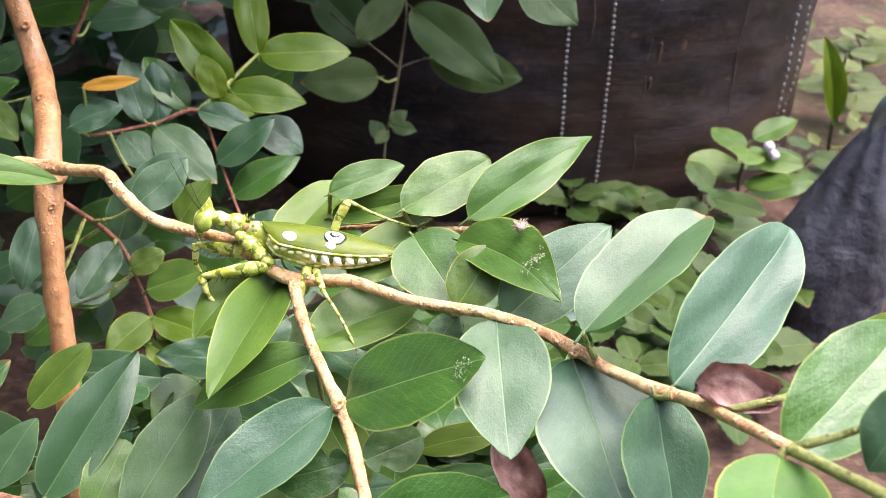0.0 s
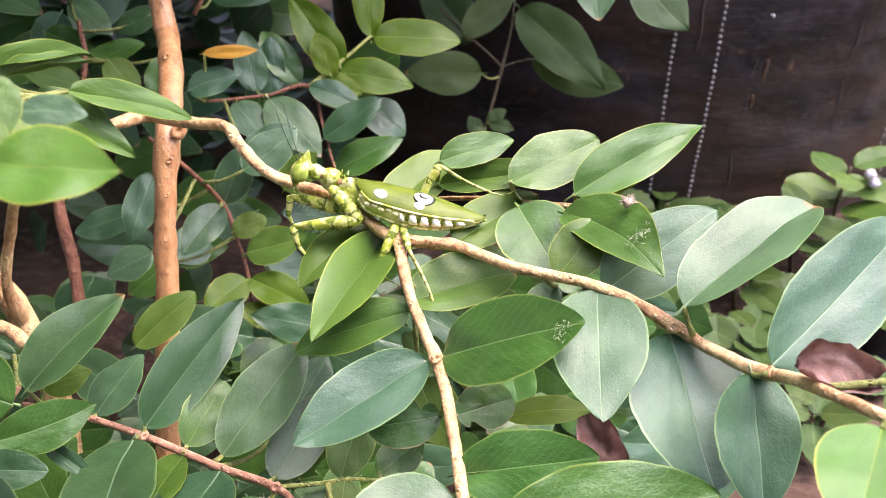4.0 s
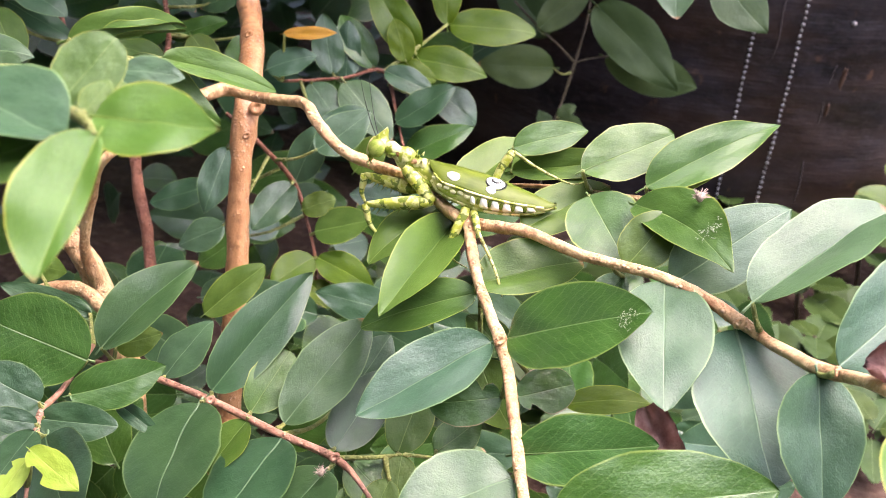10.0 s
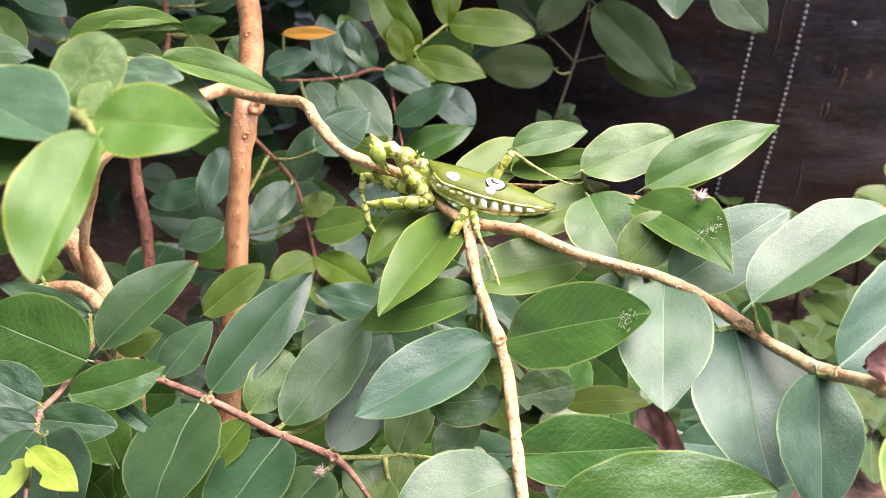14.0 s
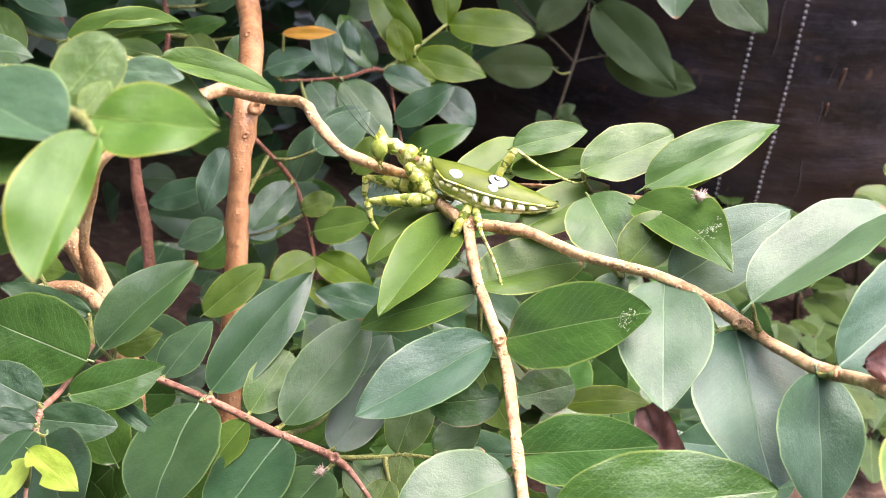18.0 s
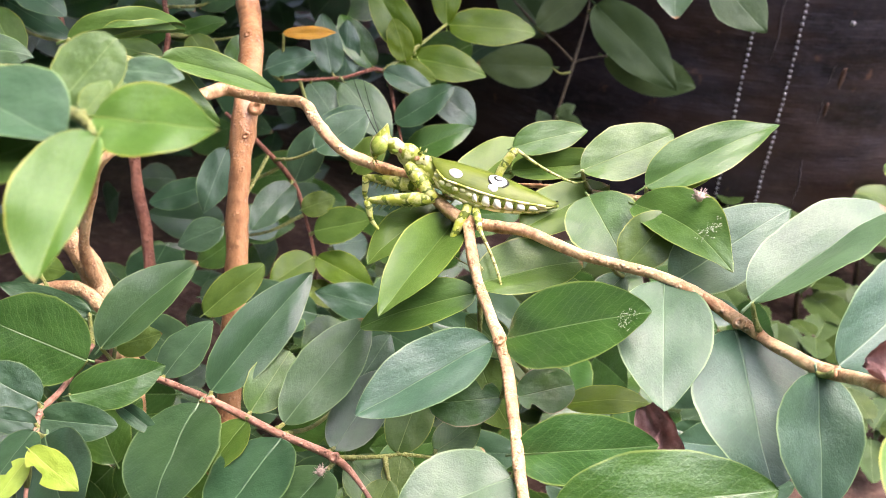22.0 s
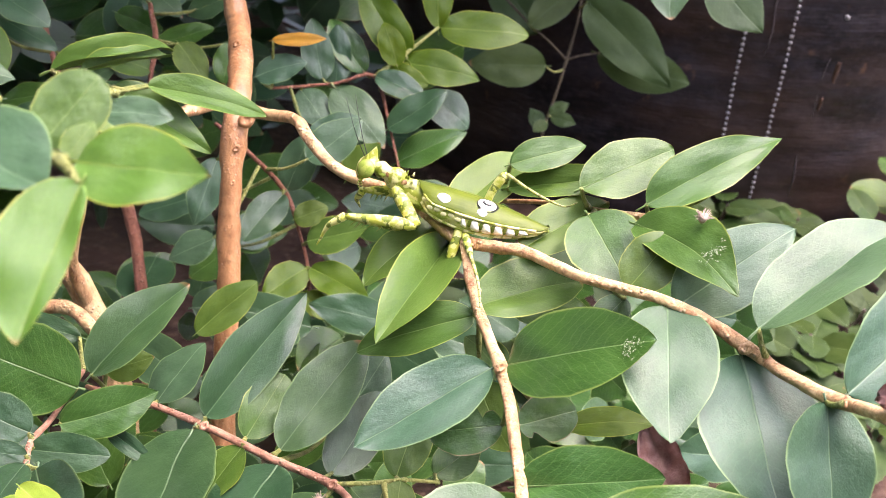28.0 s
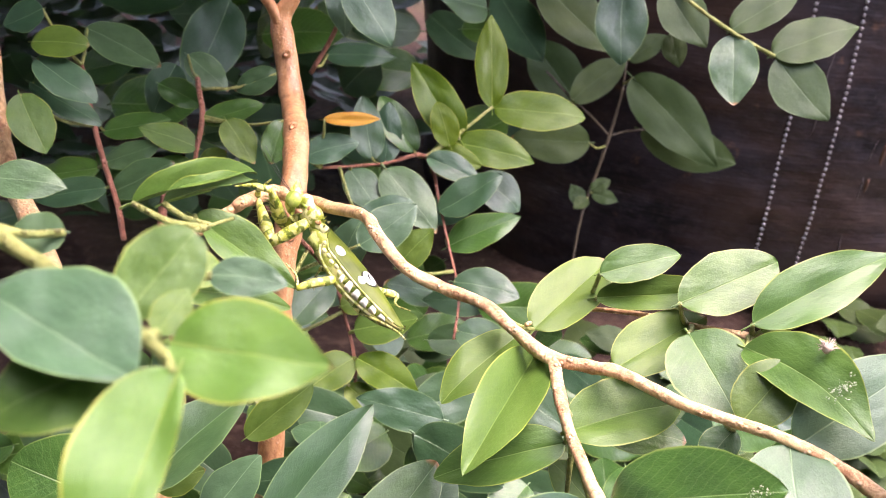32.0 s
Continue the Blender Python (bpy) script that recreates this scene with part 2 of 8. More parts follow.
def blade(style, variant, shape=None):
    """The mesh of a leaf one long and one wide: base at the origin, tip at y = 1, upper face to +z.

    shape: where it is broadest, how fast it narrows to the tip (below 1 blunt, above 1 drawn out),
    sideways bow, fold along the midrib, how much broader one half is than the other, and how fast the base widens."""
    key = (style, variant, shape)
    if key in BLADES:
        return BLADES[key]
    rng = random.Random(f"{style}{variant}")
    belly, butt, sharp = rng.uniform(0.40, 0.50), rng.uniform(0.46, 0.56), rng.uniform(0.70, 1.05)
    arch, fold = rng.uniform(-0.01, 0.05), rng.uniform(0.0, 0.22)
    if style in ("pale", "weed", "sage"):
        fold = rng.uniform(0.02, 0.14)
    if style == "round":
        belly, butt, sharp = rng.uniform(0.44, 0.50), 0.48, rng.uniform(0.50, 0.66)
    if style in ("weed", "sage"):
        sharp += 0.15
    droop, sway, wave = rng.uniform(0.0, 0.05), rng.uniform(-0.05, 0.05), rng.uniform(0.006, 0.020)
    phase, point = rng.uniform(0, 6), rng.uniform(0.015, 0.045)
    skew, hook, curl = 0.0, rng.uniform(-0.7, 0.7), rng.uniform(-0.2, 0.9)
    if shape:
        belly, sharp, sway, fold, skew = shape[:5]
        fold = 0.04 + 1.5 * fold
        butt = shape[5] if len(shape) > 5 else butt
        hook *= 0.3
    bm = bmesh.new()
    uv, rim = bm.loops.layers.uv.new("blade"), bm.loops.layers.uv.new("rim")
    long, wide, thick = 32 if style == "lobed" else 24, 10, 0.006

    def width(s):
        if s < belly:
            return max(1 - (1 - s / belly) ** 2, 0) ** butt
        u = (s - belly) / (1 - belly)
        return max(1 - u * u, 0) ** sharp + point * math.exp(-(((s - 0.965) / 0.035) ** 2))

    sheets = []
    for down in (0, 1):
        rows = []
        for i in range(long + 1):
            s = 0.5 - 0.5 * math.cos(math.pi * (0.004 + 0.992 * i / long))
            row = []
            for j in range(wide + 1):
                kx = 2 * j / wide - 1
                x = 0.5 * kx * width(s) * (1 + skew * (1 if kx > 0 else -1))
                if style == "lobed":
                    x *= 1 + 0.07 * math.sin(2 * math.pi * 7.5 * s) * abs(kx) ** 3
                if style == "bitten" and kx > 0.2:
                    x *= 1 - 0.5 * math.exp(-(((s - 0.24) / 0.09) ** 2)) * (1 + 0.25 * math.sin(70 * s + variant))
                if style == "chewed" and kx > 0.3 and 0.25 < s < 0.45:
                    x *= 0.55
                z = arch * 4 * s * (1 - s) + fold * abs(x) * (1 - 0.3 * s) - 0.22 * fold * x * x * 2 - droop * abs(x) * s - curl * max(0, s - 0.72) ** 2
                z += wave * math.sin(phase + 11 * s + 2 * kx) * abs(kx) + 0.022 * noise.noise(Vector((x * 3 + phase, s * 4, variant))) + 0.006 * noise.noise(Vector((x * 9, s * 11 + phase, variant)))
                edge = 1 + 0.035 * noise.noise(Vector((s * 7, phase, kx))) + 0.018 * noise.noise(Vector((s * 21, phase, kx)))
                row.append(bm.verts.new((x * edge + sway * math.sin(math.pi * s) + hook * max(0, s - 0.80) ** 2, s, z - down * thick * (1 - 0.6 * abs(kx)))))
            rows.append(row)
        sheets.append(rows)

    def place(a, b):
        s = 0.5 - 0.5 * math.cos(math.pi * (0.004 + 0.992 * a / long))
        kx = 2 * b / wide - 1
        return (0.5 + 0.5 * kx * width(s), s), (0.5 + 0.5 * kx, s)

    for down, rows in enumerate(sheets):
        for i in range(long):
            for j in range(wide):
                quad = ((i, j), (i, j + 1), (i + 1, j + 1), (i + 1, j))
                quad = tuple(reversed(quad)) if down else quad
                f = bm.faces.new([rows[a][b] for a, b in quad])
                for loop, (a, b) in zip(f.loops, quad):
                    loop[uv].uv, loop[rim].uv = place(a, b)
    top, low = sheets
    for j in (0, wide):
        for i in range(long):
            quad = [top[i][j], low[i][j], low[i + 1][j], top[i + 1][j]]
            f = bm.faces.new(quad if j else list(reversed(quad)))
            for loop in f.loops:
                loop[uv].uv, loop[rim].uv = (0.0 if j == 0 else 1.0, i / long), (0.0 if j == 0 else 1.0, i / long)
    # the margin is a sharp edge, and the midrib a crease
    bm.normal_update()
    crease = {v for rows in sheets for v in (row[wide // 2] for row in rows)}
    for e in bm.edges:
        if e.verts[0] in crease and e.verts[1] in crease and fold > 0.08:
            e.smooth = False
        elif len(e.link_faces) == 2 and e.calc_face_angle(0) > 1.0:
            e.smooth = False
    # the stalk
    before = set(bm.faces)
    tube(bm, [(0, -0.07, -0.03, 0.017), (0, -0.02, -0.012, 0.015), (sway * 0.15, 0.05, arch * 0.15 - 0.006, 0.011), (sway, 0.5, arch * 0.97 - 0.016, 0.006)], 6, 3)
    for f in set(bm.faces) - before:
        for loop in f.loops:
            loop[uv].uv, loop[rim].uv = (0.5, 0.0), (0.5, 0.0)
    me = bpy.data.meshes.new("leaf")
    bm.to_mesh(me)
    bm.free()
    me.materials.append(LEAVES[style])
    for poly in me.polygons:
        poly.use_smooth = True
    BLADES[key] = me
    return me


LUCK = random.Random(5)


def leaf(parent, base, tip, wide, normal, style, shape=None, name="leaf"):
    """One leaf from its base to its tip, that broad, with its upper face towards normal."""
    ob = new(name, blade(style, LUCK.randrange(10), shape))
    along = Vector(tip) - Vector(base)
    size = along.length
    y = along / size
    n = Vector(normal)
    n = (n - y * n.dot(y)).normalized()
    x = y.cross(n)
    m = Matrix((x * wide, y * size, n * size * 0.85)).transposed().to_4x4()
    m.translation = base
    ob.parent = parent
    ob.matrix_basis = m
    return ob


def scar(parent, place, facing, size):
    """A raised leaf scar or node on a stem, with a sunken middle."""
    bm = bmesh.new()
    rings = []
    n = Vector(facing).normalized()
    u = n.orthogonal().normalized()
    v = n.cross(u)
    for r, h in ((1.25, -0.45), (1.0, 0.05), (0.75, 0.25), (0.45, 0.12), (0.25, -0.12), (0.05, -0.15)):
        ring = []
        for k in range(14):
            a = 2 * math.pi * k / 14
            wob = 1 + 0.22 * noise.noise(Vector((math.cos(a) * 2, math.sin(a) * 2, place[0] * 900)))
            ring.append(bm.verts.new(Vector(place) + (u * math.cos(a) * 1.1 + v * math.sin(a) * 0.8) * size * r * wob + n * size * h))
        rings.append(ring)
    for a, b in zip(rings, rings[1:]):
        for k in range(14):
            bm.faces.new((a[k], a[(k + 1) % 14], b[(k + 1) % 14], b[k]))
    bm.faces.new(rings[-1])
    return part("leaf_scar", bm, parent.data.materials[0] if parent.data else bark, parent)


def stalk(parent, start, end):
    """A short leaf stalk from its twig to the foot of the blade."""
    a, b = Vector(start), Vector(end)
    mid = a.lerp(b, 0.5) - Vector((0, 0, 0.08 * (b - a).length))
    bm = bmesh.new()
    tube(bm, [(*a, 0.00062), (*mid, 0.00046), (*b, 0.00042)], 7, 3, 0.1)
    return part("petiole", bm, greenstem, parent)

# ---- plants ----

# the shrub: stem, bent branch and its boughs
shrub = tagged(new("shrub"), "leafy green shrub with glossy pointed leaves and tan stems", "shrub")
stem = twig("trunk", [(-0.0905, 0.1718, -0.0214, 0.00468), (-0.0917, 0.1864, 0.0386, 0.00335), (-0.0930, 0.1994, 0.0784, 0.00305), (-0.0933, 0.2059, 0.1035, 0.00290), (-0.0942, 0.2121, 0.1242, 0.00285), (-0.0948, 0.2203, 0.1420, 0.00310), (-0.0991, 0.2377, 0.1522, 0.00309), (-0.1060, 0.2543, 0.1597, 0.00306), (-0.1110, 0.2610, 0.1765, 0.00271), (-0.1079, 0.2618, 0.1843, 0.00178), (-0.1060, 0.2651, 0.1950, 0.00162)], smoothbark, shrub, "")
twig("branch", [(-0.1104, 0.2601, 0.1745, 0.00195), (-0.1135, 0.2595, 0.1809, 0.00149), (-0.1164, 0.2580, 0.1855, 0.00132), (-0.1212, 0.2594, 0.1944, 0.00117)], smoothbark, shrub, "")
bough = twig("branch", [(-0.0992, 0.1958, 0.1519, 0.00113), (-0.0974, 0.1972, 0.1531, 0.00134), (-0.0937, 0.2045, 0.1528, 0.00165), (-0.0875, 0.2032, 0.1529, 0.00163), (-0.0761, 0.1939, 0.1558, 0.00130), (-0.0687, 0.1872, 0.1582, 0.00125), (-0.0647, 0.1832, 0.1561, 0.00129), (-0.0584, 0.1779, 0.1529, 0.00121), (-0.0500, 0.1740, 0.1518, 0.00119), (-0.0421, 0.1706, 0.1518, 0.00116), (-0.0352, 0.1652, 0.1502, 0.00119), (-0.0276, 0.1608, 0.1484, 0.00122), (-0.0208, 0.1588, 0.1492, 0.00120), (-0.0157, 0.1566, 0.1501, 0.00113), (-0.0053, 0.1484, 0.1510, 0.00103), (0.0091, 0.1403, 0.1531, 0.00097), (0.0214, 0.1348, 0.1501, 0.00117), (0.0261, 0.1287, 0.1502, 0.00099), (0.0327, 0.1222, 0.1510, 0.00112), (0.0354, 0.1111, 0.1570, 0.00095), (0.0398, 0.0900, 0.1664, 0.00076)], bark, shrub, "")
twig("branch", [(0.0395, 0.0918, 0.1656, 0.00074), (0.0398, 0.0900, 0.1664, 0.00076), (0.0414, 0.0818, 0.1701, 0.00070), (0.0426, 0.0737, 0.1740, 0.00064), (0.0437, 0.0581, 0.1810, 0.00052)], greenstem, shrub, "")
stalk(bough, (-0.0375, 0.1683, 0.1507), (-0.0319, 0.1695, 0.1486))
scar(bough, (-0.0375, 0.1683, 0.1507), (0.58, 0.79, -0.19), 0.00058)
leaf(bough, (-0.0319, 0.1695, 0.1486), (-0.0201, 0.1880, 0.1558), 0.0113, (0.05, -0.39, 0.92), "light", (0.48, 0.7, 0, 0.1, 0))
stalk(bough, (0.0240, 0.1310, 0.1511), (0.0217, 0.1300, 0.1565))
scar(bough, (0.0240, 0.1310, 0.1511), (-0.26, -0.19, 0.95), 0.00052)
leaf(bough, (0.0217, 0.1300, 0.1565), (0.0438, 0.1497, 0.1679), 0.0133, (-0.35, -0.45, 0.82), "pale", (0.5, 0.55, 0, 0.22, 0))
stalk(bough, (0.0108, 0.1404, 0.1523), (0.0105, 0.1419, 0.1514))
scar(bough, (0.0108, 0.1404, 0.1523), (0.26, 0.84, -0.47), 0.00049)
leaf(bough, (0.0105, 0.1419, 0.1514), (0.0293, 0.1543, 0.1631), 0.0134, (0.01, -0.69, 0.73), "pale", (0.38, 0.95, 0, 0.08, 0))
scar(bough, (0.0337, 0.1194, 0.1536), (0.19, 0.50, 0.84), 0.00053)
leaf(bough, (0.0347, 0.1229, 0.1516), (0.0584, 0.1467, 0.1665), 0.0152, (0.26, -0.69, 0.68), "pale", (0.46, 0.6, 0, 0.06, 0))
scar(bough, (0.0401, 0.0918, 0.1656), (0.98, 0.13, -0.16), 0.00038)
leaf(bough, (0.0408, 0.0923, 0.1643), (0.0578, 0.1058, 0.1726), 0.0123, (0.13, -0.63, 0.76), "dark", (0.46, 0.6, 0, 0.08, 0))
stalk(bough, (0.0401, 0.0899, 0.1667), (0.0519, 0.0866, 0.1769))
scar(bough, (0.0403, 0.0899, 0.1669), (0.74, -0.20, 0.65), 0.00037)
leaf(bough, (0.0520, 0.0867, 0.1771), (0.0463, 0.0849, 0.1674), 0.0080, (-0.60, -0.65, 0.47), "pale")
stalk(bough, (0.0391, 0.0900, 0.1661), (0.0385, 0.0895, 0.1656))
scar(bough, (0.0391, 0.0900, 0.1661), (-0.89, -0.33, -0.32), 0.00037)
leaf(bough, (0.0385, 0.0895, 0.1656), (0.0324, 0.0747, 0.1632), 0.0121, (-0.08, -0.12, 0.99), "rim", (0.42, 0.6, 0, 0.05, 0))
stalk(bough, (0.0329, 0.1175, 0.1536), (0.0317, 0.1214, 0.1507))
scar(bough, (0.0329, 0.1175, 0.1536), (-0.98, -0.15, 0.16), 0.00052)
leaf(bough, (0.0317, 0.1214, 0.1507), (0.0339, 0.1083, 0.1359), 0.0137, (0.22, -0.71, 0.67), "pale", (0.45, 0.7, 0, 0.2, 0.12))
scar(bough, (0.0209, 0.1343, 0.1493), (-0.50, -0.40, -0.76), 0.00057)
leaf(bough, (0.0210, 0.1341, 0.1487), (0.0275, 0.1127, 0.1347), 0.0206, (0.18, -0.50, 0.85), "pale", (0.48, 0.75, 0, 0.14, 0))
scar(bough, (0.0087, 0.1397, 0.1525), (-0.33, -0.74, -0.59), 0.00047)
leaf(bough, (0.0089, 0.1400, 0.1525), (0.0098, 0.1150, 0.1441), 0.0157, (-0.07, -0.32, 0.94), "pale", (0.4, 0.9, 0, 0.04, 0))
stalk(bough, (-0.0001, 0.1460, 0.1513), (0.0026, 0.1498, 0.1472))
scar(bough, (0.0000, 0.1462, 0.1511), (0.44, 0.63, -0.64), 0.00049)
leaf(bough, (0.0027, 0.1499, 0.1473), (-0.0015, 0.1446, 0.1429), 0.0063, (-0.04, -0.62, 0.78), "dark")
stalk(bough, (0.0369, 0.1062, 0.1594), (0.0635, 0.1144, 0.1654))
scar(bough, (0.0372, 0.1062, 0.1594), (0.93, 0.29, 0.21), 0.00044)
leaf(bough, (0.0636, 0.1144, 0.1653), (0.0578, 0.1156, 0.1677), 0.0043, (0.14, -0.69, 0.71), "bright")
side_twig = twig("twig", [(-0.0334, 0.1687, 0.1498, 0.00041), (-0.0260, 0.1846, 0.1459, 0.00046), (-0.0130, 0.1793, 0.1499, 0.00050), (-0.0033, 0.1720, 0.1530, 0.00054), (0.0057, 0.1693, 0.1541, 0.00073)], bark, shrub, "")
stalk(side_twig, (0.0059, 0.1698, 0.1545), (0.0049, 0.1663, 0.1581))
scar(side_twig, (0.0059, 0.1698, 0.1545), (0.29, 0.75, 0.60), 0.00036)
leaf(side_twig, (0.0049, 0.1663, 0.1581), (0.0295, 0.1824, 0.1684), 0.0105, (-0.12, -0.74, 0.66), "mid", (0.36, 1.15, -0.03, 0.12, 0))
stalk(side_twig, (-0.0053, 0.1726, 0.1530), (-0.0074, 0.1692, 0.1585))
scar(side_twig, (-0.0053, 0.1726, 0.1530), (0.05, 0.95, 0.32), 0.00035)
leaf(side_twig, (-0.0074, 0.1692, 0.1585), (0.0094, 0.1796, 0.1646), 0.0116, (-0.12, -0.74, 0.66), "mid", (0.5, 0.7, 0, 0.06, 0))
stalk(side_twig, (-0.0235, 0.1847, 0.1466), (-0.0216, 0.1753, 0.1590))
scar(side_twig, (-0.0235, 0.1847, 0.1466), (-0.03, 0.87, 0.50), 0.00035)
leaf(side_twig, (-0.0216, 0.1753, 0.1590), (-0.0074, 0.1815, 0.1623), 0.0073, (-0.12, -0.74, 0.66), "mid", (0.4, 0.85, 0, 0.1, 0))
stalk(side_twig, (-0.0242, 0.1848, 0.1462), (-0.0215, 0.1759, 0.1537))
scar(side_twig, (-0.0242, 0.1848, 0.1462), (0.10, 0.99, -0.09), 0.00035)
leaf(side_twig, (-0.0215, 0.1759, 0.1537), (0.0008, 0.1762, 0.1586), 0.0068, (-0.12, -0.74, 0.66), "light", (0.45, 0.8, 0, 0.15, 0))
leaf(side_twig, (-0.0169, 0.1607, 0.1483), (-0.0018, 0.1753, 0.1535), 0.0108, (0.10, -0.42, 0.90), "light", (0.42, 0.85, 0, 0.1, 0))
stalk(side_twig, (-0.0043, 0.1716, 0.1529), (-0.0055, 0.1645, 0.1554))
scar(side_twig, (-0.0043, 0.1716, 0.1529), (-0.07, -1.00, 0.05), 0.00035)
leaf(side_twig, (-0.0055, 0.1645, 0.1554), (0.0034, 0.1505, 0.1483), 0.0148, (-0.08, -0.49, 0.87), "mid", (0.4, 0.9, 0, 0.1, 0))
stalk(side_twig, (0.0063, 0.1690, 0.1540), (0.0030, 0.1495, 0.1487))
scar(side_twig, (0.0063, 0.1690, 0.1540), (0.84, -0.50, -0.21), 0.00036)
leaf(side_twig, (0.0026, 0.1458, 0.1515), (0.0093, 0.1517, 0.1596), 0.0098, (-0.20, -0.70, 0.68), "round", (0.48, 0.5, 0, 0.08, 0))
stalk(side_twig, (0.0053, 0.1687, 0.1542), (0.0031, 0.1580, 0.1580))
scar(side_twig, (0.0053, 0.1687, 0.1542), (-0.11, -0.98, 0.19), 0.00036)
leaf(side_twig, (0.0028, 0.1579, 0.1579), (0.0184, 0.1356, 0.1589), 0.0112, (-0.47, -0.30, 0.83), "mid", (0.44, 1.1, -0.15, 0.06, -0.22))
stalk(side_twig, (0.0059, 0.1697, 0.1540), (0.0072, 0.1689, 0.1557))
scar(side_twig, (0.0060, 0.1699, 0.1540), (0.47, 0.86, -0.21), 0.00036)
leaf(side_twig, (0.0070, 0.1687, 0.1556), (0.0200, 0.1776, 0.1601), 0.0047, (0.10, -0.56, 0.82), "bright")
down_twig = twig("branch", [(-0.0276, 0.1608, 0.1484, 0.00111), (-0.0241, 0.1498, 0.1439, 0.00107), (-0.0198, 0.1399, 0.1413, 0.00102), (-0.0170, 0.1339, 0.1400, 0.00119), (-0.0138, 0.1255, 0.1361, 0.00100), (-0.0112, 0.1150, 0.1330, 0.00100), (-0.0087, 0.1050, 0.1306, 0.00095), (-0.0047, 0.0920, 0.1264, 0.00081)], bark, shrub, "")
scar(down_twig, (-0.0161, 0.1343, 0.1404), (0.88, 0.32, 0.36), 0.00058)
leaf(down_twig, (-0.0160, 0.1342, 0.1403), (0.0065, 0.1258, 0.1546), 0.0153, (-0.59, -0.50, 0.63), "dark", (0.42, 0.8, 0, 0.05, 0))
stalk(down_twig, (-0.0237, 0.1485, 0.1426), (-0.0243, 0.1503, 0.1405))
scar(down_twig, (-0.0237, 0.1485, 0.1426), (-0.19, 0.17, -0.97), 0.00052)
leaf(down_twig, (-0.0243, 0.1503, 0.1405), (-0.0048, 0.1624, 0.1427), 0.0125, (0.16, -0.41, 0.90), "mid", (0.5, 0.75, -0.04, 0.22, 0))
stalk(down_twig, (-0.0240, 0.1512, 0.1443), (-0.0191, 0.1684, 0.1322))
scar(down_twig, (-0.0237, 0.1513, 0.1442), (0.90, 0.37, -0.23), 0.00052)
leaf(down_twig, (-0.0191, 0.1684, 0.1322), (-0.0016, 0.1665, 0.1324), 0.0094, (-0.04, -0.60, 0.80), "dark")
scar(down_twig, (-0.0181, 0.1337, 0.1398), (-0.90, -0.36, -0.23), 0.00058)
leaf(down_twig, (-0.0186, 0.1335, 0.1396), (-0.0385, 0.1187, 0.1306), 0.0124, (-0.01, -0.51, 0.86), "pale", (0.45, 0.85, 0, 0.16, 0))
stalk(down_twig, (-0.0281, 0.1615, 0.1480), (-0.0312, 0.1664, 0.1448))
scar(down_twig, (-0.0281, 0.1615, 0.1480), (-0.55, 0.72, -0.42), 0.00054)
leaf(down_twig, (-0.0312, 0.1664, 0.1448), (-0.0386, 0.1345, 0.1409), 0.0107, (0.23, -0.17, 0.96), "light", (0.42, 0.85, 0, 0.24, 0))
stalk(down_twig, (-0.0282, 0.1616, 0.1483), (-0.0346, 0.1702, 0.1467))
scar(down_twig, (-0.0282, 0.1616, 0.1483), (-0.60, 0.79, -0.14), 0.00054)
leaf(down_twig, (-0.0346, 0.1702, 0.1467), (-0.0459, 0.1547, 0.1401), 0.0105, (-0.10, -0.33, 0.94), "light", (0.45, 0.85, 0, 0.05, 0))
stalk(down_twig, (-0.0234, 0.1480, 0.1425), (-0.0236, 0.1488, 0.1398))
scar(down_twig, (-0.0234, 0.1480, 0.1425), (-0.09, 0.22, -0.97), 0.00052)
leaf(down_twig, (-0.0236, 0.1488, 0.1398), (-0.0449, 0.1454, 0.1309), 0.0098, (0.10, -0.50, 0.86), "mid", (0.45, 0.85, 0, 0.1, 0))
stalk(down_twig, (-0.0148, 0.1282, 0.1363), (-0.0155, 0.1303, 0.1308))
scar(down_twig, (-0.0148, 0.1282, 0.1363), (-0.13, 0.38, -0.92), 0.00052)
leaf(down_twig, (-0.0155, 0.1303, 0.1308), (-0.0278, 0.1275, 0.1289), 0.0091, (0.02, -0.74, 0.67), "bitten", (0.5, 0.6, 0, 0.05, 0))
stalk(down_twig, (-0.0135, 0.1260, 0.1354), (-0.0127, 0.1267, 0.1339))
scar(down_twig, (-0.0135, 0.1260, 0.1354), (0.36, 0.50, -0.79), 0.00049)
leaf(down_twig, (-0.0127, 0.1267, 0.1339), (-0.0033, 0.1329, 0.1342), 0.0083, (0.02, -0.74, 0.67), "bitten", (0.5, 0.55, 0, 0.05, 0))
scar(down_twig, (-0.0115, 0.1146, 0.1320), (-0.46, 0.09, -0.88), 0.00049)
leaf(down_twig, (-0.0114, 0.1144, 0.1318), (0.0098, 0.1109, 0.1407), 0.0114, (-0.30, -0.60, 0.74), "dark", (0.45, 0.8, 0, 0.1, 0))
stalk(down_twig, (-0.0107, 0.1107, 0.1313), (-0.0112, 0.1103, 0.1305))
scar(down_twig, (-0.0107, 0.1107, 0.1313), (-0.67, 0.01, -0.75), 0.00048)
leaf(down_twig, (-0.0112, 0.1103, 0.1305), (-0.0272, 0.1002, 0.1268), 0.0156, (0.02, -0.38, 0.93), "pale", (0.45, 0.7, 0, 0.08, 0))
stalk(down_twig, (-0.0068, 0.1000, 0.1298), (-0.0042, 0.0988, 0.1349))
scar(down_twig, (-0.0068, 0.1000, 0.1298), (0.46, -0.14, 0.88), 0.00044)
leaf(down_twig, (-0.0042, 0.0988, 0.1349), (0.0264, 0.1046, 0.1413), 0.0147, (-0.25, -0.70, 0.66), "dark", (0.45, 0.8, 0, 0.06, 0))
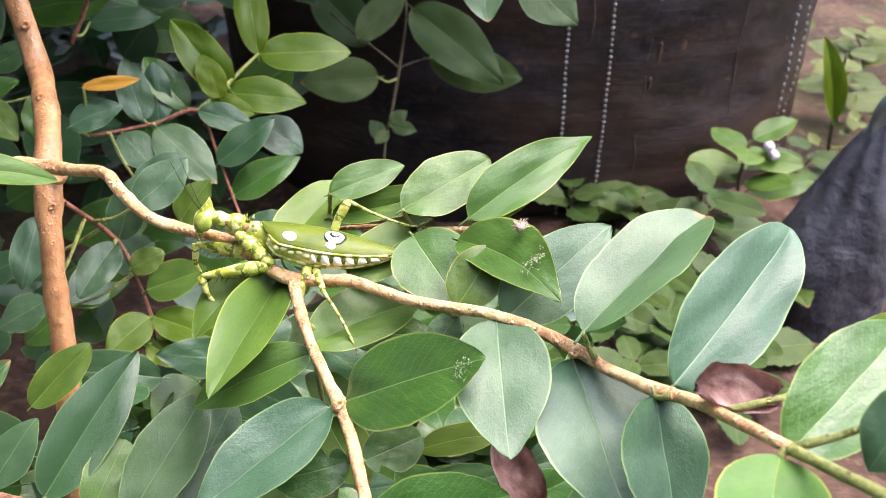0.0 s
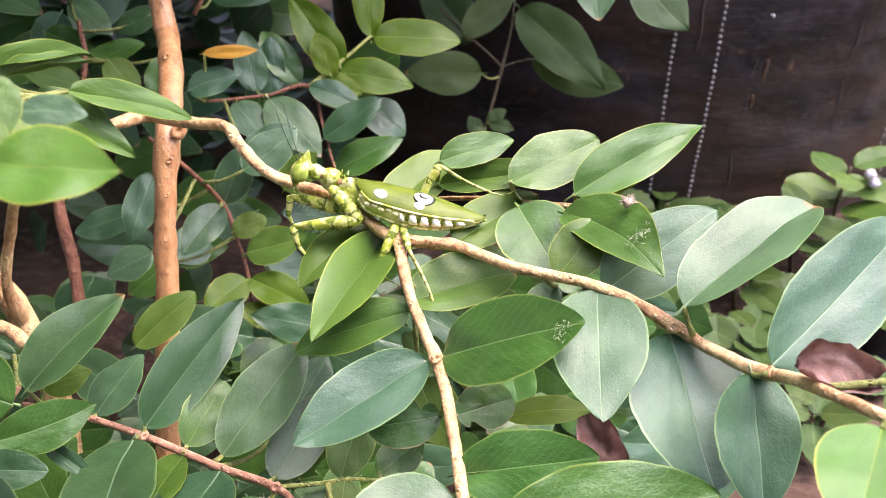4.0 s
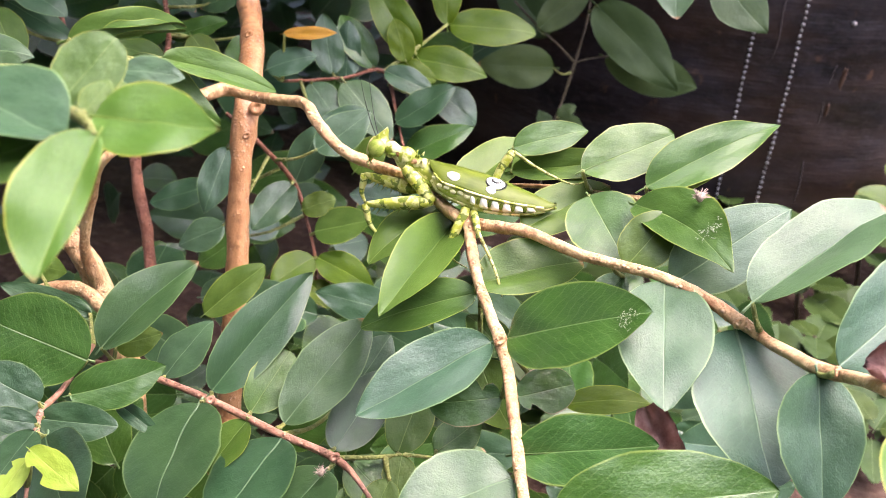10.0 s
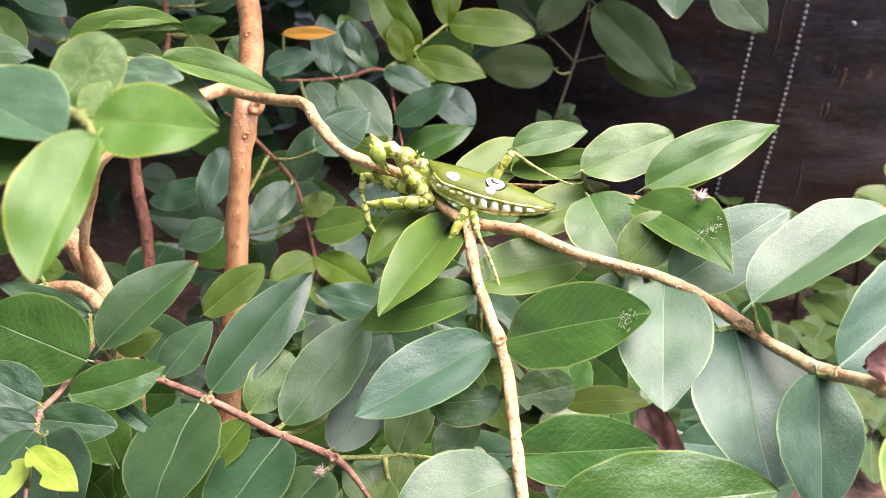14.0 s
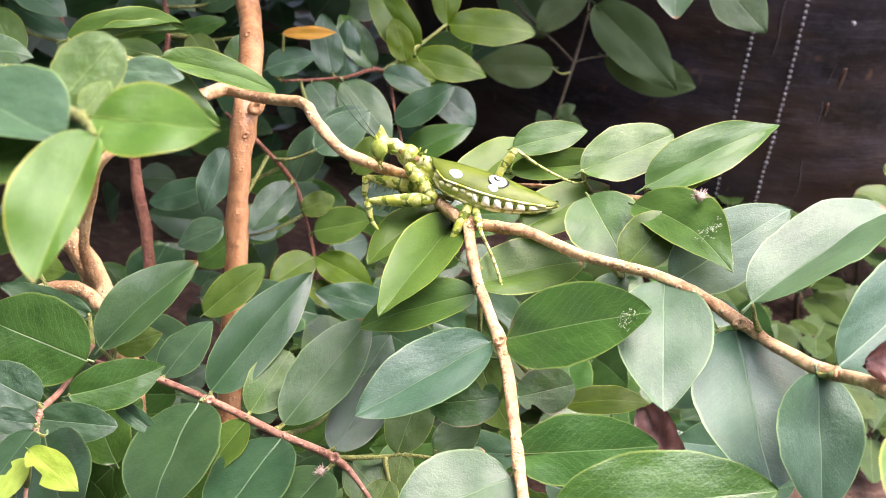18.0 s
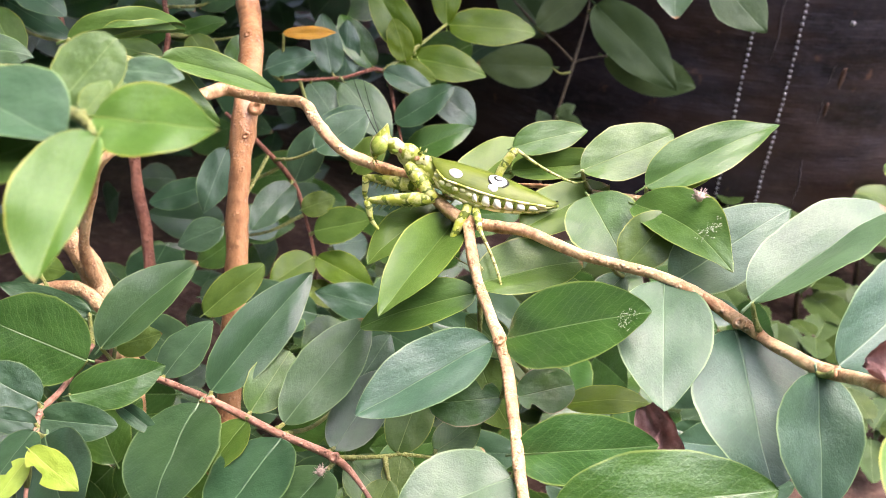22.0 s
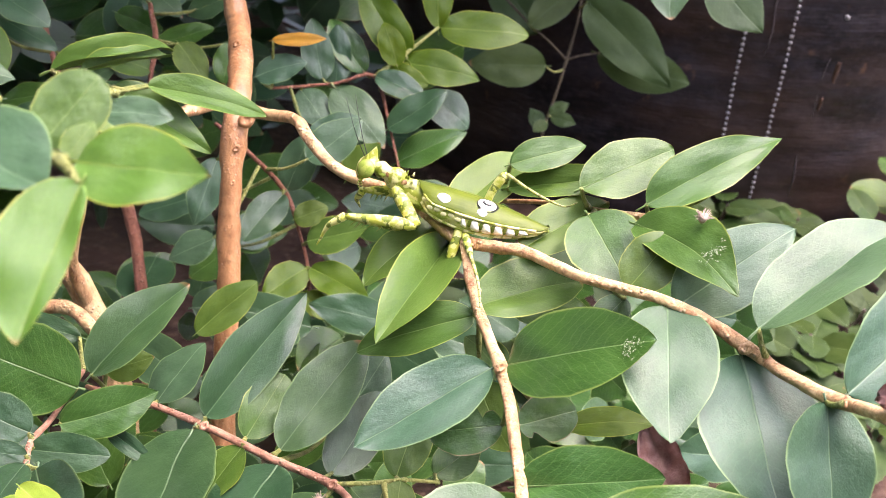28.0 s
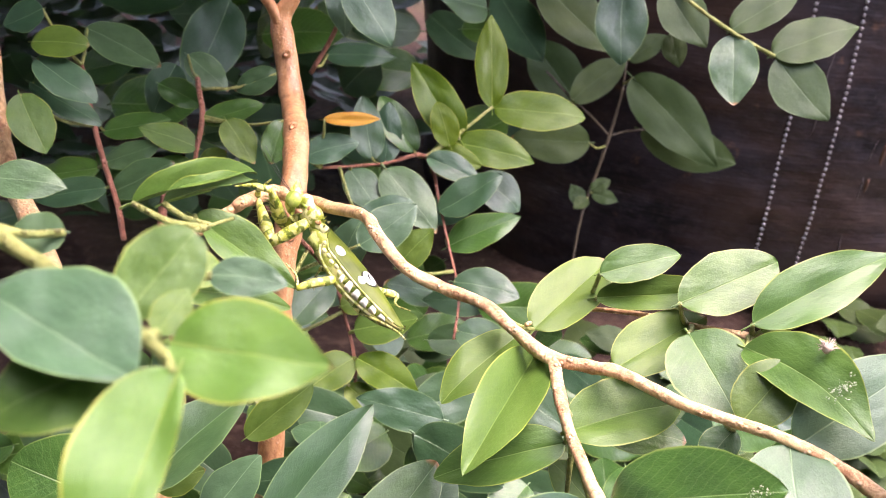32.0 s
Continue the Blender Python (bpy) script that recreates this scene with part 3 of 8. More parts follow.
stalk(down_twig, (-0.0179, 0.1368, 0.1401), (-0.0041, 0.1476, 0.1192))
scar(down_twig, (-0.0177, 0.1369, 0.1398), (0.50, 0.40, -0.77), 0.00055)
leaf(down_twig, (-0.0045, 0.1476, 0.1191), (0.0116, 0.1490, 0.1216), 0.0067, (-0.11, -0.37, 0.92), "bright")
stalk(down_twig, (-0.0213, 0.1439, 0.1418), (-0.0171, 0.1498, 0.1268))
scar(down_twig, (-0.0212, 0.1440, 0.1415), (0.26, 0.35, -0.90), 0.00051)
leaf(down_twig, (-0.0170, 0.1497, 0.1267), (-0.0256, 0.1553, 0.1311), 0.0076, (0.05, -0.57, 0.82), "light")
stalk(down_twig, (-0.0225, 0.1462, 0.1424), (-0.0217, 0.1515, 0.1228))
scar(down_twig, (-0.0225, 0.1463, 0.1420), (0.03, 0.27, -0.96), 0.00051)
leaf(down_twig, (-0.0219, 0.1516, 0.1230), (-0.0140, 0.1459, 0.1123), 0.0112, (0.23, -0.78, 0.58), "light")

# lower boughs of the shrub
low_twig = twig("twig", [(-0.1031, 0.1500, 0.1089, 0.00055), (-0.0888, 0.1469, 0.1097, 0.00066), (-0.0744, 0.1424, 0.1100, 0.00075), (-0.0588, 0.1373, 0.1089, 0.00073), (-0.0462, 0.1341, 0.1079, 0.00083), (-0.0395, 0.1289, 0.1069, 0.00048), (-0.0323, 0.1216, 0.1041, 0.00047)], rosebark, shrub, "")
stalk(low_twig, (-0.0743, 0.1427, 0.1106), (-0.0744, 0.1433, 0.1116))
scar(low_twig, (-0.0743, 0.1427, 0.1106), (0.15, 0.48, 0.86), 0.00037)
leaf(low_twig, (-0.0744, 0.1433, 0.1116), (-0.0601, 0.1652, 0.1295), 0.0120, (0.34, -0.72, 0.61), "teal", (0.42, 0.9, -0.03, 0.14, 0))
stalk(low_twig, (-0.0591, 0.1380, 0.1092), (-0.0578, 0.1392, 0.1099))
scar(low_twig, (-0.0591, 0.1380, 0.1092), (0.30, 0.81, 0.50), 0.00036)
leaf(low_twig, (-0.0578, 0.1392, 0.1099), (-0.0458, 0.1570, 0.1250), 0.0127, (0.07, -0.67, 0.74), "pale", (0.5, 0.68, 0, 0.1, 0))
stalk(low_twig, (-0.0656, 0.1402, 0.1095), (-0.0655, 0.1413, 0.1096))
scar(low_twig, (-0.0656, 0.1402, 0.1095), (0.31, 0.94, 0.11), 0.00036)
leaf(low_twig, (-0.0655, 0.1413, 0.1096), (-0.0610, 0.1530, 0.1174), 0.0093, (0.34, -0.61, 0.72), "mid", (0.5, 0.55, 0, 0.03, 0))
stalk(low_twig, (-0.0750, 0.1418, 0.1101), (-0.0762, 0.1410, 0.1101))
scar(low_twig, (-0.0750, 0.1418, 0.1101), (-0.30, -0.95, 0.11), 0.00037)
leaf(low_twig, (-0.0762, 0.1410, 0.1101), (-0.0774, 0.1196, 0.1003), 0.0220, (-0.35, -0.37, 0.86), "teal", (0.5, 0.6, 0, 0.08, 0))
stalk(low_twig, (-0.0652, 0.1392, 0.1100), (-0.0654, 0.1388, 0.1093))
scar(low_twig, (-0.0652, 0.1392, 0.1100), (-0.01, -0.26, 0.97), 0.00036)
leaf(low_twig, (-0.0654, 0.1388, 0.1093), (-0.0704, 0.1297, 0.1022), 0.0097, (-0.38, -0.43, 0.82), "mid", (0.45, 0.9, 0, 0.05, 0))
scar(low_twig, (-0.0571, 0.1363, 0.1091), (-0.16, -0.80, 0.57), 0.00036)
leaf(low_twig, (-0.0575, 0.1362, 0.1086), (-0.0637, 0.1178, 0.1016), 0.0191, (-0.33, -0.24, 0.92), "teal", (0.5, 0.6, 0, 0.06, 0))
stalk(low_twig, (-0.0460, 0.1332, 0.1075), (-0.0470, 0.1321, 0.1064))
scar(low_twig, (-0.0460, 0.1332, 0.1075), (-0.57, -0.63, -0.52), 0.00039)
leaf(low_twig, (-0.0470, 0.1321, 0.1064), (-0.0533, 0.1208, 0.1000), 0.0166, (-0.38, -0.29, 0.88), "teal", (0.5, 0.6, 0, 0.06, 0))
stalk(low_twig, (-0.0498, 0.1354, 0.1079), (-0.0484, 0.1420, 0.1035))
scar(low_twig, (-0.0497, 0.1356, 0.1078), (0.16, 0.79, -0.59), 0.00039)
leaf(low_twig, (-0.0485, 0.1416, 0.1033), (-0.0429, 0.1604, 0.1112), 0.0111, (0.33, -0.45, 0.83), "teal")
stalk(low_twig, (-0.0873, 0.1468, 0.1096), (-0.0868, 0.1483, 0.1094))
scar(low_twig, (-0.0873, 0.1470, 0.1096), (0.29, 0.92, -0.27), 0.00035)
leaf(low_twig, (-0.0869, 0.1481, 0.1093), (-0.0810, 0.1601, 0.1172), 0.0121, (-0.29, -0.43, 0.86), "pale")
stalk(low_twig, (-0.0952, 0.1480, 0.1098), (-0.0970, 0.1423, 0.1185))
scar(low_twig, (-0.0952, 0.1480, 0.1098), (-0.16, -0.53, 0.83), 0.00035)
leaf(low_twig, (-0.0970, 0.1423, 0.1185), (-0.0824, 0.1586, 0.1319), 0.0114, (0.06, -0.67, 0.74), "teal", (0.42, 0.9, -0.06, 0.25, 0))
stalk(low_twig, (-0.0988, 0.1492, 0.1095), (-0.0985, 0.1508, 0.1133))
scar(low_twig, (-0.0988, 0.1493, 0.1097), (0.03, 0.37, 0.93), 0.00035)
leaf(low_twig, (-0.0987, 0.1507, 0.1133), (-0.0900, 0.1553, 0.1151), 0.0069, (0.31, -0.79, 0.52), "light")
stalk(low_twig, (-0.0971, 0.1482, 0.1094), (-0.0999, 0.1339, 0.1122))
scar(low_twig, (-0.0971, 0.1482, 0.1094), (-0.22, -0.96, 0.17), 0.00035)
leaf(low_twig, (-0.0999, 0.1339, 0.1122), (-0.0837, 0.1431, 0.1161), 0.0096, (0.31, -0.78, 0.54), "dark", (0.45, 0.95, 0.06, 0.1, 0))
leaf(low_twig, (-0.0905, 0.1780, 0.1063), (-0.0786, 0.1874, 0.1164), 0.0086, (0.28, -0.84, 0.46), "light")
stalk(low_twig, (-0.0918, 0.1472, 0.1095), (-0.0932, 0.1394, 0.1077))
scar(low_twig, (-0.0918, 0.1470, 0.1094), (-0.20, -0.96, -0.21), 0.00035)
leaf(low_twig, (-0.0934, 0.1395, 0.1078), (-0.0819, 0.1351, 0.1049), 0.0038, (-0.03, -0.61, 0.79), "teal")
stalk(low_twig, (-0.0575, 0.1374, 0.1086), (-0.0523, 0.1601, 0.1003))
scar(low_twig, (-0.0575, 0.1376, 0.1085), (0.20, 0.91, -0.35), 0.00036)
leaf(low_twig, (-0.0525, 0.1598, 0.1000), (-0.0446, 0.1739, 0.1114), 0.0119, (0.26, -0.69, 0.68), "teal")
low_side = twig("twig", [(-0.0462, 0.1341, 0.1079, 0.00050), (-0.0394, 0.1370, 0.1071, 0.00044), (-0.0333, 0.1399, 0.1066, 0.00039), (-0.0268, 0.1416, 0.1057, 0.00034)], greenstem, shrub, "")
stalk(low_side, (-0.0334, 0.1401, 0.1064), (-0.0358, 0.1436, 0.1036))
leaf(low_side, (-0.0358, 0.1436, 0.1036), (-0.0336, 0.1553, 0.1118), 0.0097, (0.08, -0.58, 0.81), "light", (0.5, 0.55, 0, 0.03, 0))
leaf(low_side, (-0.0340, 0.1389, 0.1070), (-0.0335, 0.1319, 0.1022), 0.0066, (0.09, -0.55, 0.83), "light")
stalk(low_side, (-0.0371, 0.1378, 0.1068), (-0.0351, 0.1332, 0.1053))
leaf(low_side, (-0.0351, 0.1333, 0.1054), (-0.0369, 0.1259, 0.1005), 0.0071, (0.06, -0.56, 0.82), "light")
stalk(low_side, (-0.0428, 0.1358, 0.1073), (-0.0440, 0.1383, 0.1046))
leaf(low_side, (-0.0442, 0.1384, 0.1046), (-0.0334, 0.1316, 0.1017), 0.0101, (-0.01, -0.41, 0.91), "dark")
stalk(low_side, (-0.0274, 0.1416, 0.1057), (-0.0284, 0.1453, 0.1044))
leaf(low_side, (-0.0285, 0.1451, 0.1043), (-0.0209, 0.1531, 0.1084), 0.0083, (0.07, -0.51, 0.86), "dark")
edge_twig = twig("twig", [(-0.1023, 0.1484, 0.1142, 0.00054), (-0.1020, 0.1349, 0.1124, 0.00057), (-0.1020, 0.1270, 0.1127, 0.00066), (-0.0992, 0.1199, 0.1114, 0.00058), (-0.0965, 0.1120, 0.1086, 0.00041), (-0.0928, 0.1033, 0.1042, 0.00040)], rosebark, shrub, "")
stalk(edge_twig, (-0.1018, 0.1390, 0.1134), (-0.0975, 0.1377, 0.1185))
scar(edge_twig, (-0.1018, 0.1390, 0.1134), (0.58, -0.09, 0.81), 0.00035)
leaf(edge_twig, (-0.0975, 0.1377, 0.1185), (-0.1154, 0.1331, 0.1279), 0.0180, (0.10, -0.86, 0.50), "dark", (0.5, 0.6, 0, 0.03, 0))
stalk(edge_twig, (-0.1021, 0.1278, 0.1130), (-0.1027, 0.1278, 0.1145))
scar(edge_twig, (-0.1021, 0.1278, 0.1132), (-0.27, 0.03, 0.96), 0.00035)
leaf(edge_twig, (-0.1024, 0.1279, 0.1144), (-0.1132, 0.1258, 0.1220), 0.0098, (0.52, -0.66, 0.54), "teal")
stalk(edge_twig, (-0.1015, 0.1269, 0.1122), (-0.1019, 0.1265, 0.1115))
scar(edge_twig, (-0.1015, 0.1269, 0.1122), (0.63, 0.37, -0.68), 0.00035)
leaf(edge_twig, (-0.1019, 0.1265, 0.1115), (-0.0873, 0.1285, 0.1112), 0.0078, (0.12, -0.75, 0.65), "teal", (0.45, 0.7, 0, 0.08, 0))
stalk(edge_twig, (-0.0995, 0.1216, 0.1121), (-0.0972, 0.1209, 0.1127))
scar(edge_twig, (-0.0995, 0.1216, 0.1121), (0.57, 0.08, 0.82), 0.00035)
leaf(edge_twig, (-0.0972, 0.1209, 0.1127), (-0.0864, 0.1072, 0.1054), 0.0188, (-0.41, -0.66, 0.63), "teal", (0.5, 0.6, 0, 0.05, 0))
stalk(edge_twig, (-0.1004, 0.1232, 0.1123), (-0.1005, 0.1230, 0.1134))
scar(edge_twig, (-0.1004, 0.1232, 0.1125), (0.14, -0.12, 0.98), 0.00035)
leaf(edge_twig, (-0.1003, 0.1231, 0.1133), (-0.1098, 0.1205, 0.1154), 0.0050, (0.33, -0.71, 0.63), "teal")
stalk(edge_twig, (-0.0991, 0.1199, 0.1117), (-0.0985, 0.1193, 0.1145))
scar(edge_twig, (-0.0991, 0.1198, 0.1119), (0.21, -0.14, 0.97), 0.00035)
leaf(edge_twig, (-0.0985, 0.1195, 0.1146), (-0.1013, 0.1094, 0.1094), 0.0091, (-0.22, -0.40, 0.89), "teal")
stalk(edge_twig, (-0.0964, 0.1119, 0.1088), (-0.0916, 0.1078, 0.1209))
scar(edge_twig, (-0.0963, 0.1119, 0.1089), (0.33, -0.30, 0.89), 0.00035)
leaf(edge_twig, (-0.0919, 0.1079, 0.1210), (-0.0811, 0.1035, 0.1183), 0.0058, (-0.00, -0.53, 0.85), "chewed")
stalk(edge_twig, (-0.0964, 0.1119, 0.1088), (-0.0931, 0.1084, 0.1182))
scar(edge_twig, (-0.0963, 0.1119, 0.1089), (0.32, -0.32, 0.89), 0.00035)
leaf(edge_twig, (-0.0930, 0.1085, 0.1183), (-0.0954, 0.1012, 0.1138), 0.0042, (0.49, -0.57, 0.66), "chewed")
stalk(edge_twig, (-0.1024, 0.1486, 0.1142), (-0.1067, 0.1559, 0.1168))
scar(edge_twig, (-0.1025, 0.1488, 0.1143), (-0.45, 0.85, 0.28), 0.00035)
leaf(edge_twig, (-0.1063, 0.1559, 0.1167), (-0.1265, 0.1553, 0.1212), 0.0058, (0.16, -0.78, 0.60), "teal")
stalk(edge_twig, (-0.1025, 0.1485, 0.1142), (-0.1237, 0.1647, 0.1208))
scar(edge_twig, (-0.1026, 0.1486, 0.1143), (-0.78, 0.58, 0.24), 0.00035)
leaf(edge_twig, (-0.1239, 0.1646, 0.1208), (-0.1168, 0.1654, 0.1202), 0.0056, (0.14, -0.83, 0.54), "light")
stalk(edge_twig, (-0.1024, 0.1424, 0.1132), (-0.1053, 0.1426, 0.1107))
scar(edge_twig, (-0.1025, 0.1424, 0.1130), (-0.75, 0.07, -0.66), 0.00035)
leaf(edge_twig, (-0.1052, 0.1426, 0.1106), (-0.1106, 0.1427, 0.1124), 0.0044, (0.20, -0.72, 0.66), "light")

# the sprig that hangs close by
near_twig = twig("branch", [(-0.1012, 0.1039, 0.1935, 0.00106), (-0.0737, 0.0855, 0.1962, 0.00077), (-0.0633, 0.0783, 0.1969, 0.00059), (-0.0585, 0.0747, 0.1974, 0.00051), (-0.0543, 0.0719, 0.1973, 0.00050), (-0.0527, 0.0706, 0.1965, 0.00038)], greenstem, shrub, "")
stalk(near_twig, (-0.0600, 0.0762, 0.1973), (-0.0594, 0.0767, 0.1971))
leaf(near_twig, (-0.0594, 0.0767, 0.1971), (-0.0558, 0.0824, 0.2025), 0.0067, (0.44, -0.74, 0.50), "mid", (0.5, 0.5, 0, 0.05, 0))
leaf(near_twig, (-0.0541, 0.0733, 0.1974), (-0.0410, 0.0729, 0.1977), 0.0088, (-0.04, -0.57, 0.82), "rim", (0.42, 1.25, 0, 0.05, 0))
leaf(near_twig, (-0.0524, 0.0707, 0.1966), (-0.0527, 0.0577, 0.1875), 0.0069, (0.30, -0.55, 0.78), "rim", (0.48, 0.85, 0, 0.1, 0.5))
stalk(near_twig, (-0.0660, 0.0797, 0.1968), (-0.0696, 0.0746, 0.1982))
leaf(near_twig, (-0.0701, 0.0746, 0.1982), (-0.0548, 0.0690, 0.1963), 0.0098, (-0.01, -0.35, 0.94), "pale", (0.5, 1.1, 0, 0.06, -0.3))
stalk(near_twig, (-0.0580, 0.0743, 0.1971), (-0.0583, 0.0744, 0.1945))
leaf(near_twig, (-0.0583, 0.0744, 0.1945), (-0.0669, 0.0681, 0.1915), 0.0090, (-0.00, -0.42, 0.91), "mid", (0.5, 0.7, 0, 0.06, 0))
stalk(near_twig, (-0.0566, 0.0738, 0.1973), (-0.0559, 0.0749, 0.1969))
leaf(near_twig, (-0.0559, 0.0748, 0.1969), (-0.0548, 0.0786, 0.1993), 0.0032, (0.34, -0.58, 0.74), "light")
stalk(near_twig, (-0.0823, 0.0918, 0.1951), (-0.0775, 0.0986, 0.1919))
leaf(near_twig, (-0.0774, 0.0987, 0.1919), (-0.0835, 0.0971, 0.1907), 0.0049, (0.05, -0.72, 0.69), "pale")
stalk(near_twig, (-0.1014, 0.1045, 0.1933), (-0.1065, 0.1292, 0.1824))
leaf(near_twig, (-0.1067, 0.1292, 0.1824), (-0.0959, 0.1306, 0.1821), 0.0062, (0.11, -0.65, 0.75), "pale")
arch_twig = twig("twig", [(-0.0723, 0.0986, 0.1902, 0.00022), (-0.0744, 0.1141, 0.1879, 0.00024), (-0.0724, 0.1268, 0.1854, 0.00026)], greenstem, shrub, "")
stalk(arch_twig, (-0.0737, 0.1194, 0.1869), (-0.0825, 0.1184, 0.1895))
leaf(arch_twig, (-0.0825, 0.1184, 0.1895), (-0.0730, 0.1395, 0.1880), 0.0040, (0.50, -0.15, 0.85), "light", (0.45, 0.9, -0.09, 0.25, 0))
stalk(arch_twig, (-0.0734, 0.1211, 0.1865), (-0.0798, 0.1216, 0.1886))
leaf(arch_twig, (-0.0798, 0.1216, 0.1886), (-0.0727, 0.1368, 0.1870), 0.0032, (0.35, -0.10, 0.93), "light", (0.45, 0.9, -0.06, 0.25, 0))
stalk(arch_twig, (-0.0721, 0.0985, 0.1903), (-0.0619, 0.0944, 0.1945))
leaf(arch_twig, (-0.0621, 0.0944, 0.1945), (-0.0542, 0.0945, 0.1947), 0.0044, (-0.01, -0.67, 0.75), "pale")
stalk(arch_twig, (-0.0723, 0.0994, 0.1902), (-0.0697, 0.1001, 0.1924))
leaf(arch_twig, (-0.0698, 0.1001, 0.1924), (-0.0639, 0.1030, 0.1898), 0.0048, (0.55, -0.53, 0.65), "light")
arch_spray = twig("twig", [(-0.0745, 0.1203, 0.1867, 0.00021), (-0.0734, 0.1247, 0.1860, 0.00022), (-0.0723, 0.1269, 0.1855, 0.00022)], greenstem, shrub, "")
leaf(arch_spray, (-0.0723, 0.1269, 0.1855), (-0.0587, 0.1407, 0.1774), 0.0055, (0.60, -0.40, 0.68), "mid", (0.42, 0.9, -0.12, 0.1, 0))
stalk(arch_twig, (-0.0737, 0.1194, 0.1869), (-0.0783, 0.1278, 0.1844))
leaf(arch_twig, (-0.0783, 0.1278, 0.1844), (-0.0645, 0.1303, 0.1745), 0.0070, (0.20, -0.45, 0.87), "mid", (0.4, 1.1, 0.04, 0.2, 0))

# the shrub that stands behind
back_shrub = tagged(new("shrub"), "dense dark green shrub with reddish twigs in shade", "shrub")
twig("trunk", [(-0.1179, 0.1807, -0.0181, 0.00432), (-0.1193, 0.1918, 0.0674, 0.00358), (-0.1271, 0.1969, 0.0964, 0.00332), (-0.1375, 0.1988, 0.1116, 0.00312), (-0.1481, 0.2051, 0.1178, 0.00302), (-0.1605, 0.2174, 0.1273, 0.00280), (-0.1767, 0.2329, 0.1397, 0.00242), (-0.1885, 0.2494, 0.1633, 0.00213)], bark, back_shrub, "")
twig("branch", [(-0.1274, 0.1968, 0.0964, 0.00226), (-0.1272, 0.1914, 0.1120, 0.00144), (-0.1224, 0.1888, 0.1271, 0.00131), (-0.1157, 0.1826, 0.1394, 0.00118), (-0.1096, 0.1862, 0.1444, 0.00099), (-0.1032, 0.1921, 0.1493, 0.00099), (-0.0982, 0.1968, 0.1525, 0.00114)], bark, back_shrub, "")
twig("branch", [(-0.1193, 0.2000, -0.0029, 0.00196), (-0.1258, 0.2203, 0.0584, 0.00173), (-0.1330, 0.2358, 0.0897, 0.00173), (-0.1383, 0.2429, 0.1045, 0.00164), (-0.1420, 0.2495, 0.1178, 0.00150), (-0.1432, 0.2540, 0.1235, 0.00110), (-0.1440, 0.2575, 0.1280, 0.00060)], redbark, back_shrub, "")
twig("branch", [(-0.1368, 0.1843, 0.1013, 0.00158), (-0.1254, 0.1824, 0.1052, 0.00169), (-0.1163, 0.1774, 0.1040, 0.00152), (-0.1066, 0.1731, 0.0931, 0.00124)], bark, back_shrub, "")
red_twig = twig("twig", [(-0.1100, 0.2441, 0.1310, 0.00057), (-0.1018, 0.2466, 0.1225, 0.00067), (-0.0938, 0.2555, 0.1069, 0.00079), (-0.0886, 0.2519, 0.0964, 0.00053), (-0.0837, 0.2448, 0.0881, 0.00052), (-0.0813, 0.2382, 0.0794, 0.00052)], redbark, back_shrub, "")
leaf(red_twig, (-0.0933, 0.2558, 0.1073), (-0.0869, 0.2617, 0.1251), 0.0112, (0.02, -0.95, 0.31), "pale")
stalk(red_twig, (-0.0978, 0.2506, 0.1156), (-0.0843, 0.2487, 0.1215))
leaf(red_twig, (-0.0846, 0.2485, 0.1213), (-0.0712, 0.2583, 0.1314), 0.0124, (0.05, -0.75, 0.66), "pale")
stalk(red_twig, (-0.1051, 0.2456, 0.1253), (-0.1100, 0.2439, 0.1199))
leaf(red_twig, (-0.1099, 0.2442, 0.1202), (-0.1127, 0.2310, 0.1050), 0.0102, (0.23, -0.76, 0.61), "pale")
stalk(red_twig, (-0.0940, 0.2547, 0.1076), (-0.0936, 0.2531, 0.1069))
leaf(red_twig, (-0.0935, 0.2534, 0.1071), (-0.1017, 0.2399, 0.0971), 0.0109, (0.18, -0.66, 0.73), "teal")
stalk(red_twig, (-0.0899, 0.2525, 0.0994), (-0.0896, 0.2513, 0.1000))
leaf(red_twig, (-0.0898, 0.2513, 0.1000), (-0.0804, 0.2547, 0.1036), 0.0083, (-0.02, -0.70, 0.71), "round")
stalk(red_twig, (-0.0864, 0.2489, 0.0933), (-0.0844, 0.2482, 0.0950))
leaf(red_twig, (-0.0848, 0.2482, 0.0949), (-0.0671, 0.2496, 0.1011), 0.0120, (-0.19, -0.68, 0.71), "light")
stalk(red_twig, (-0.0834, 0.2443, 0.0879), (-0.0821, 0.2430, 0.0889))
leaf(red_twig, (-0.0825, 0.2431, 0.0890), (-0.0635, 0.2369, 0.0847), 0.0108, (0.01, -0.54, 0.84), "bright")
stalk(red_twig, (-0.0836, 0.2442, 0.0879), (-0.0838, 0.2427, 0.0888))
leaf(red_twig, (-0.0836, 0.2429, 0.0889), (-0.0932, 0.2318, 0.0837), 0.0110, (0.20, -0.55, 0.81), "bright")
stalk(red_twig, (-0.0823, 0.2401, 0.0821), (-0.0839, 0.2392, 0.0822))
leaf(red_twig, (-0.0841, 0.2393, 0.0822), (-0.0738, 0.2340, 0.0780), 0.0077, (0.08, -0.53, 0.85), "bright")
stalk(red_twig, (-0.0970, 0.2524, 0.1123), (-0.1214, 0.2553, 0.1014))
leaf(red_twig, (-0.1211, 0.2554, 0.1016), (-0.1384, 0.2497, 0.0958), 0.0101, (-0.00, -0.71, 0.71), "teal")
stalk(red_twig, (-0.0994, 0.2491, 0.1172), (-0.1064, 0.2295, 0.1024))
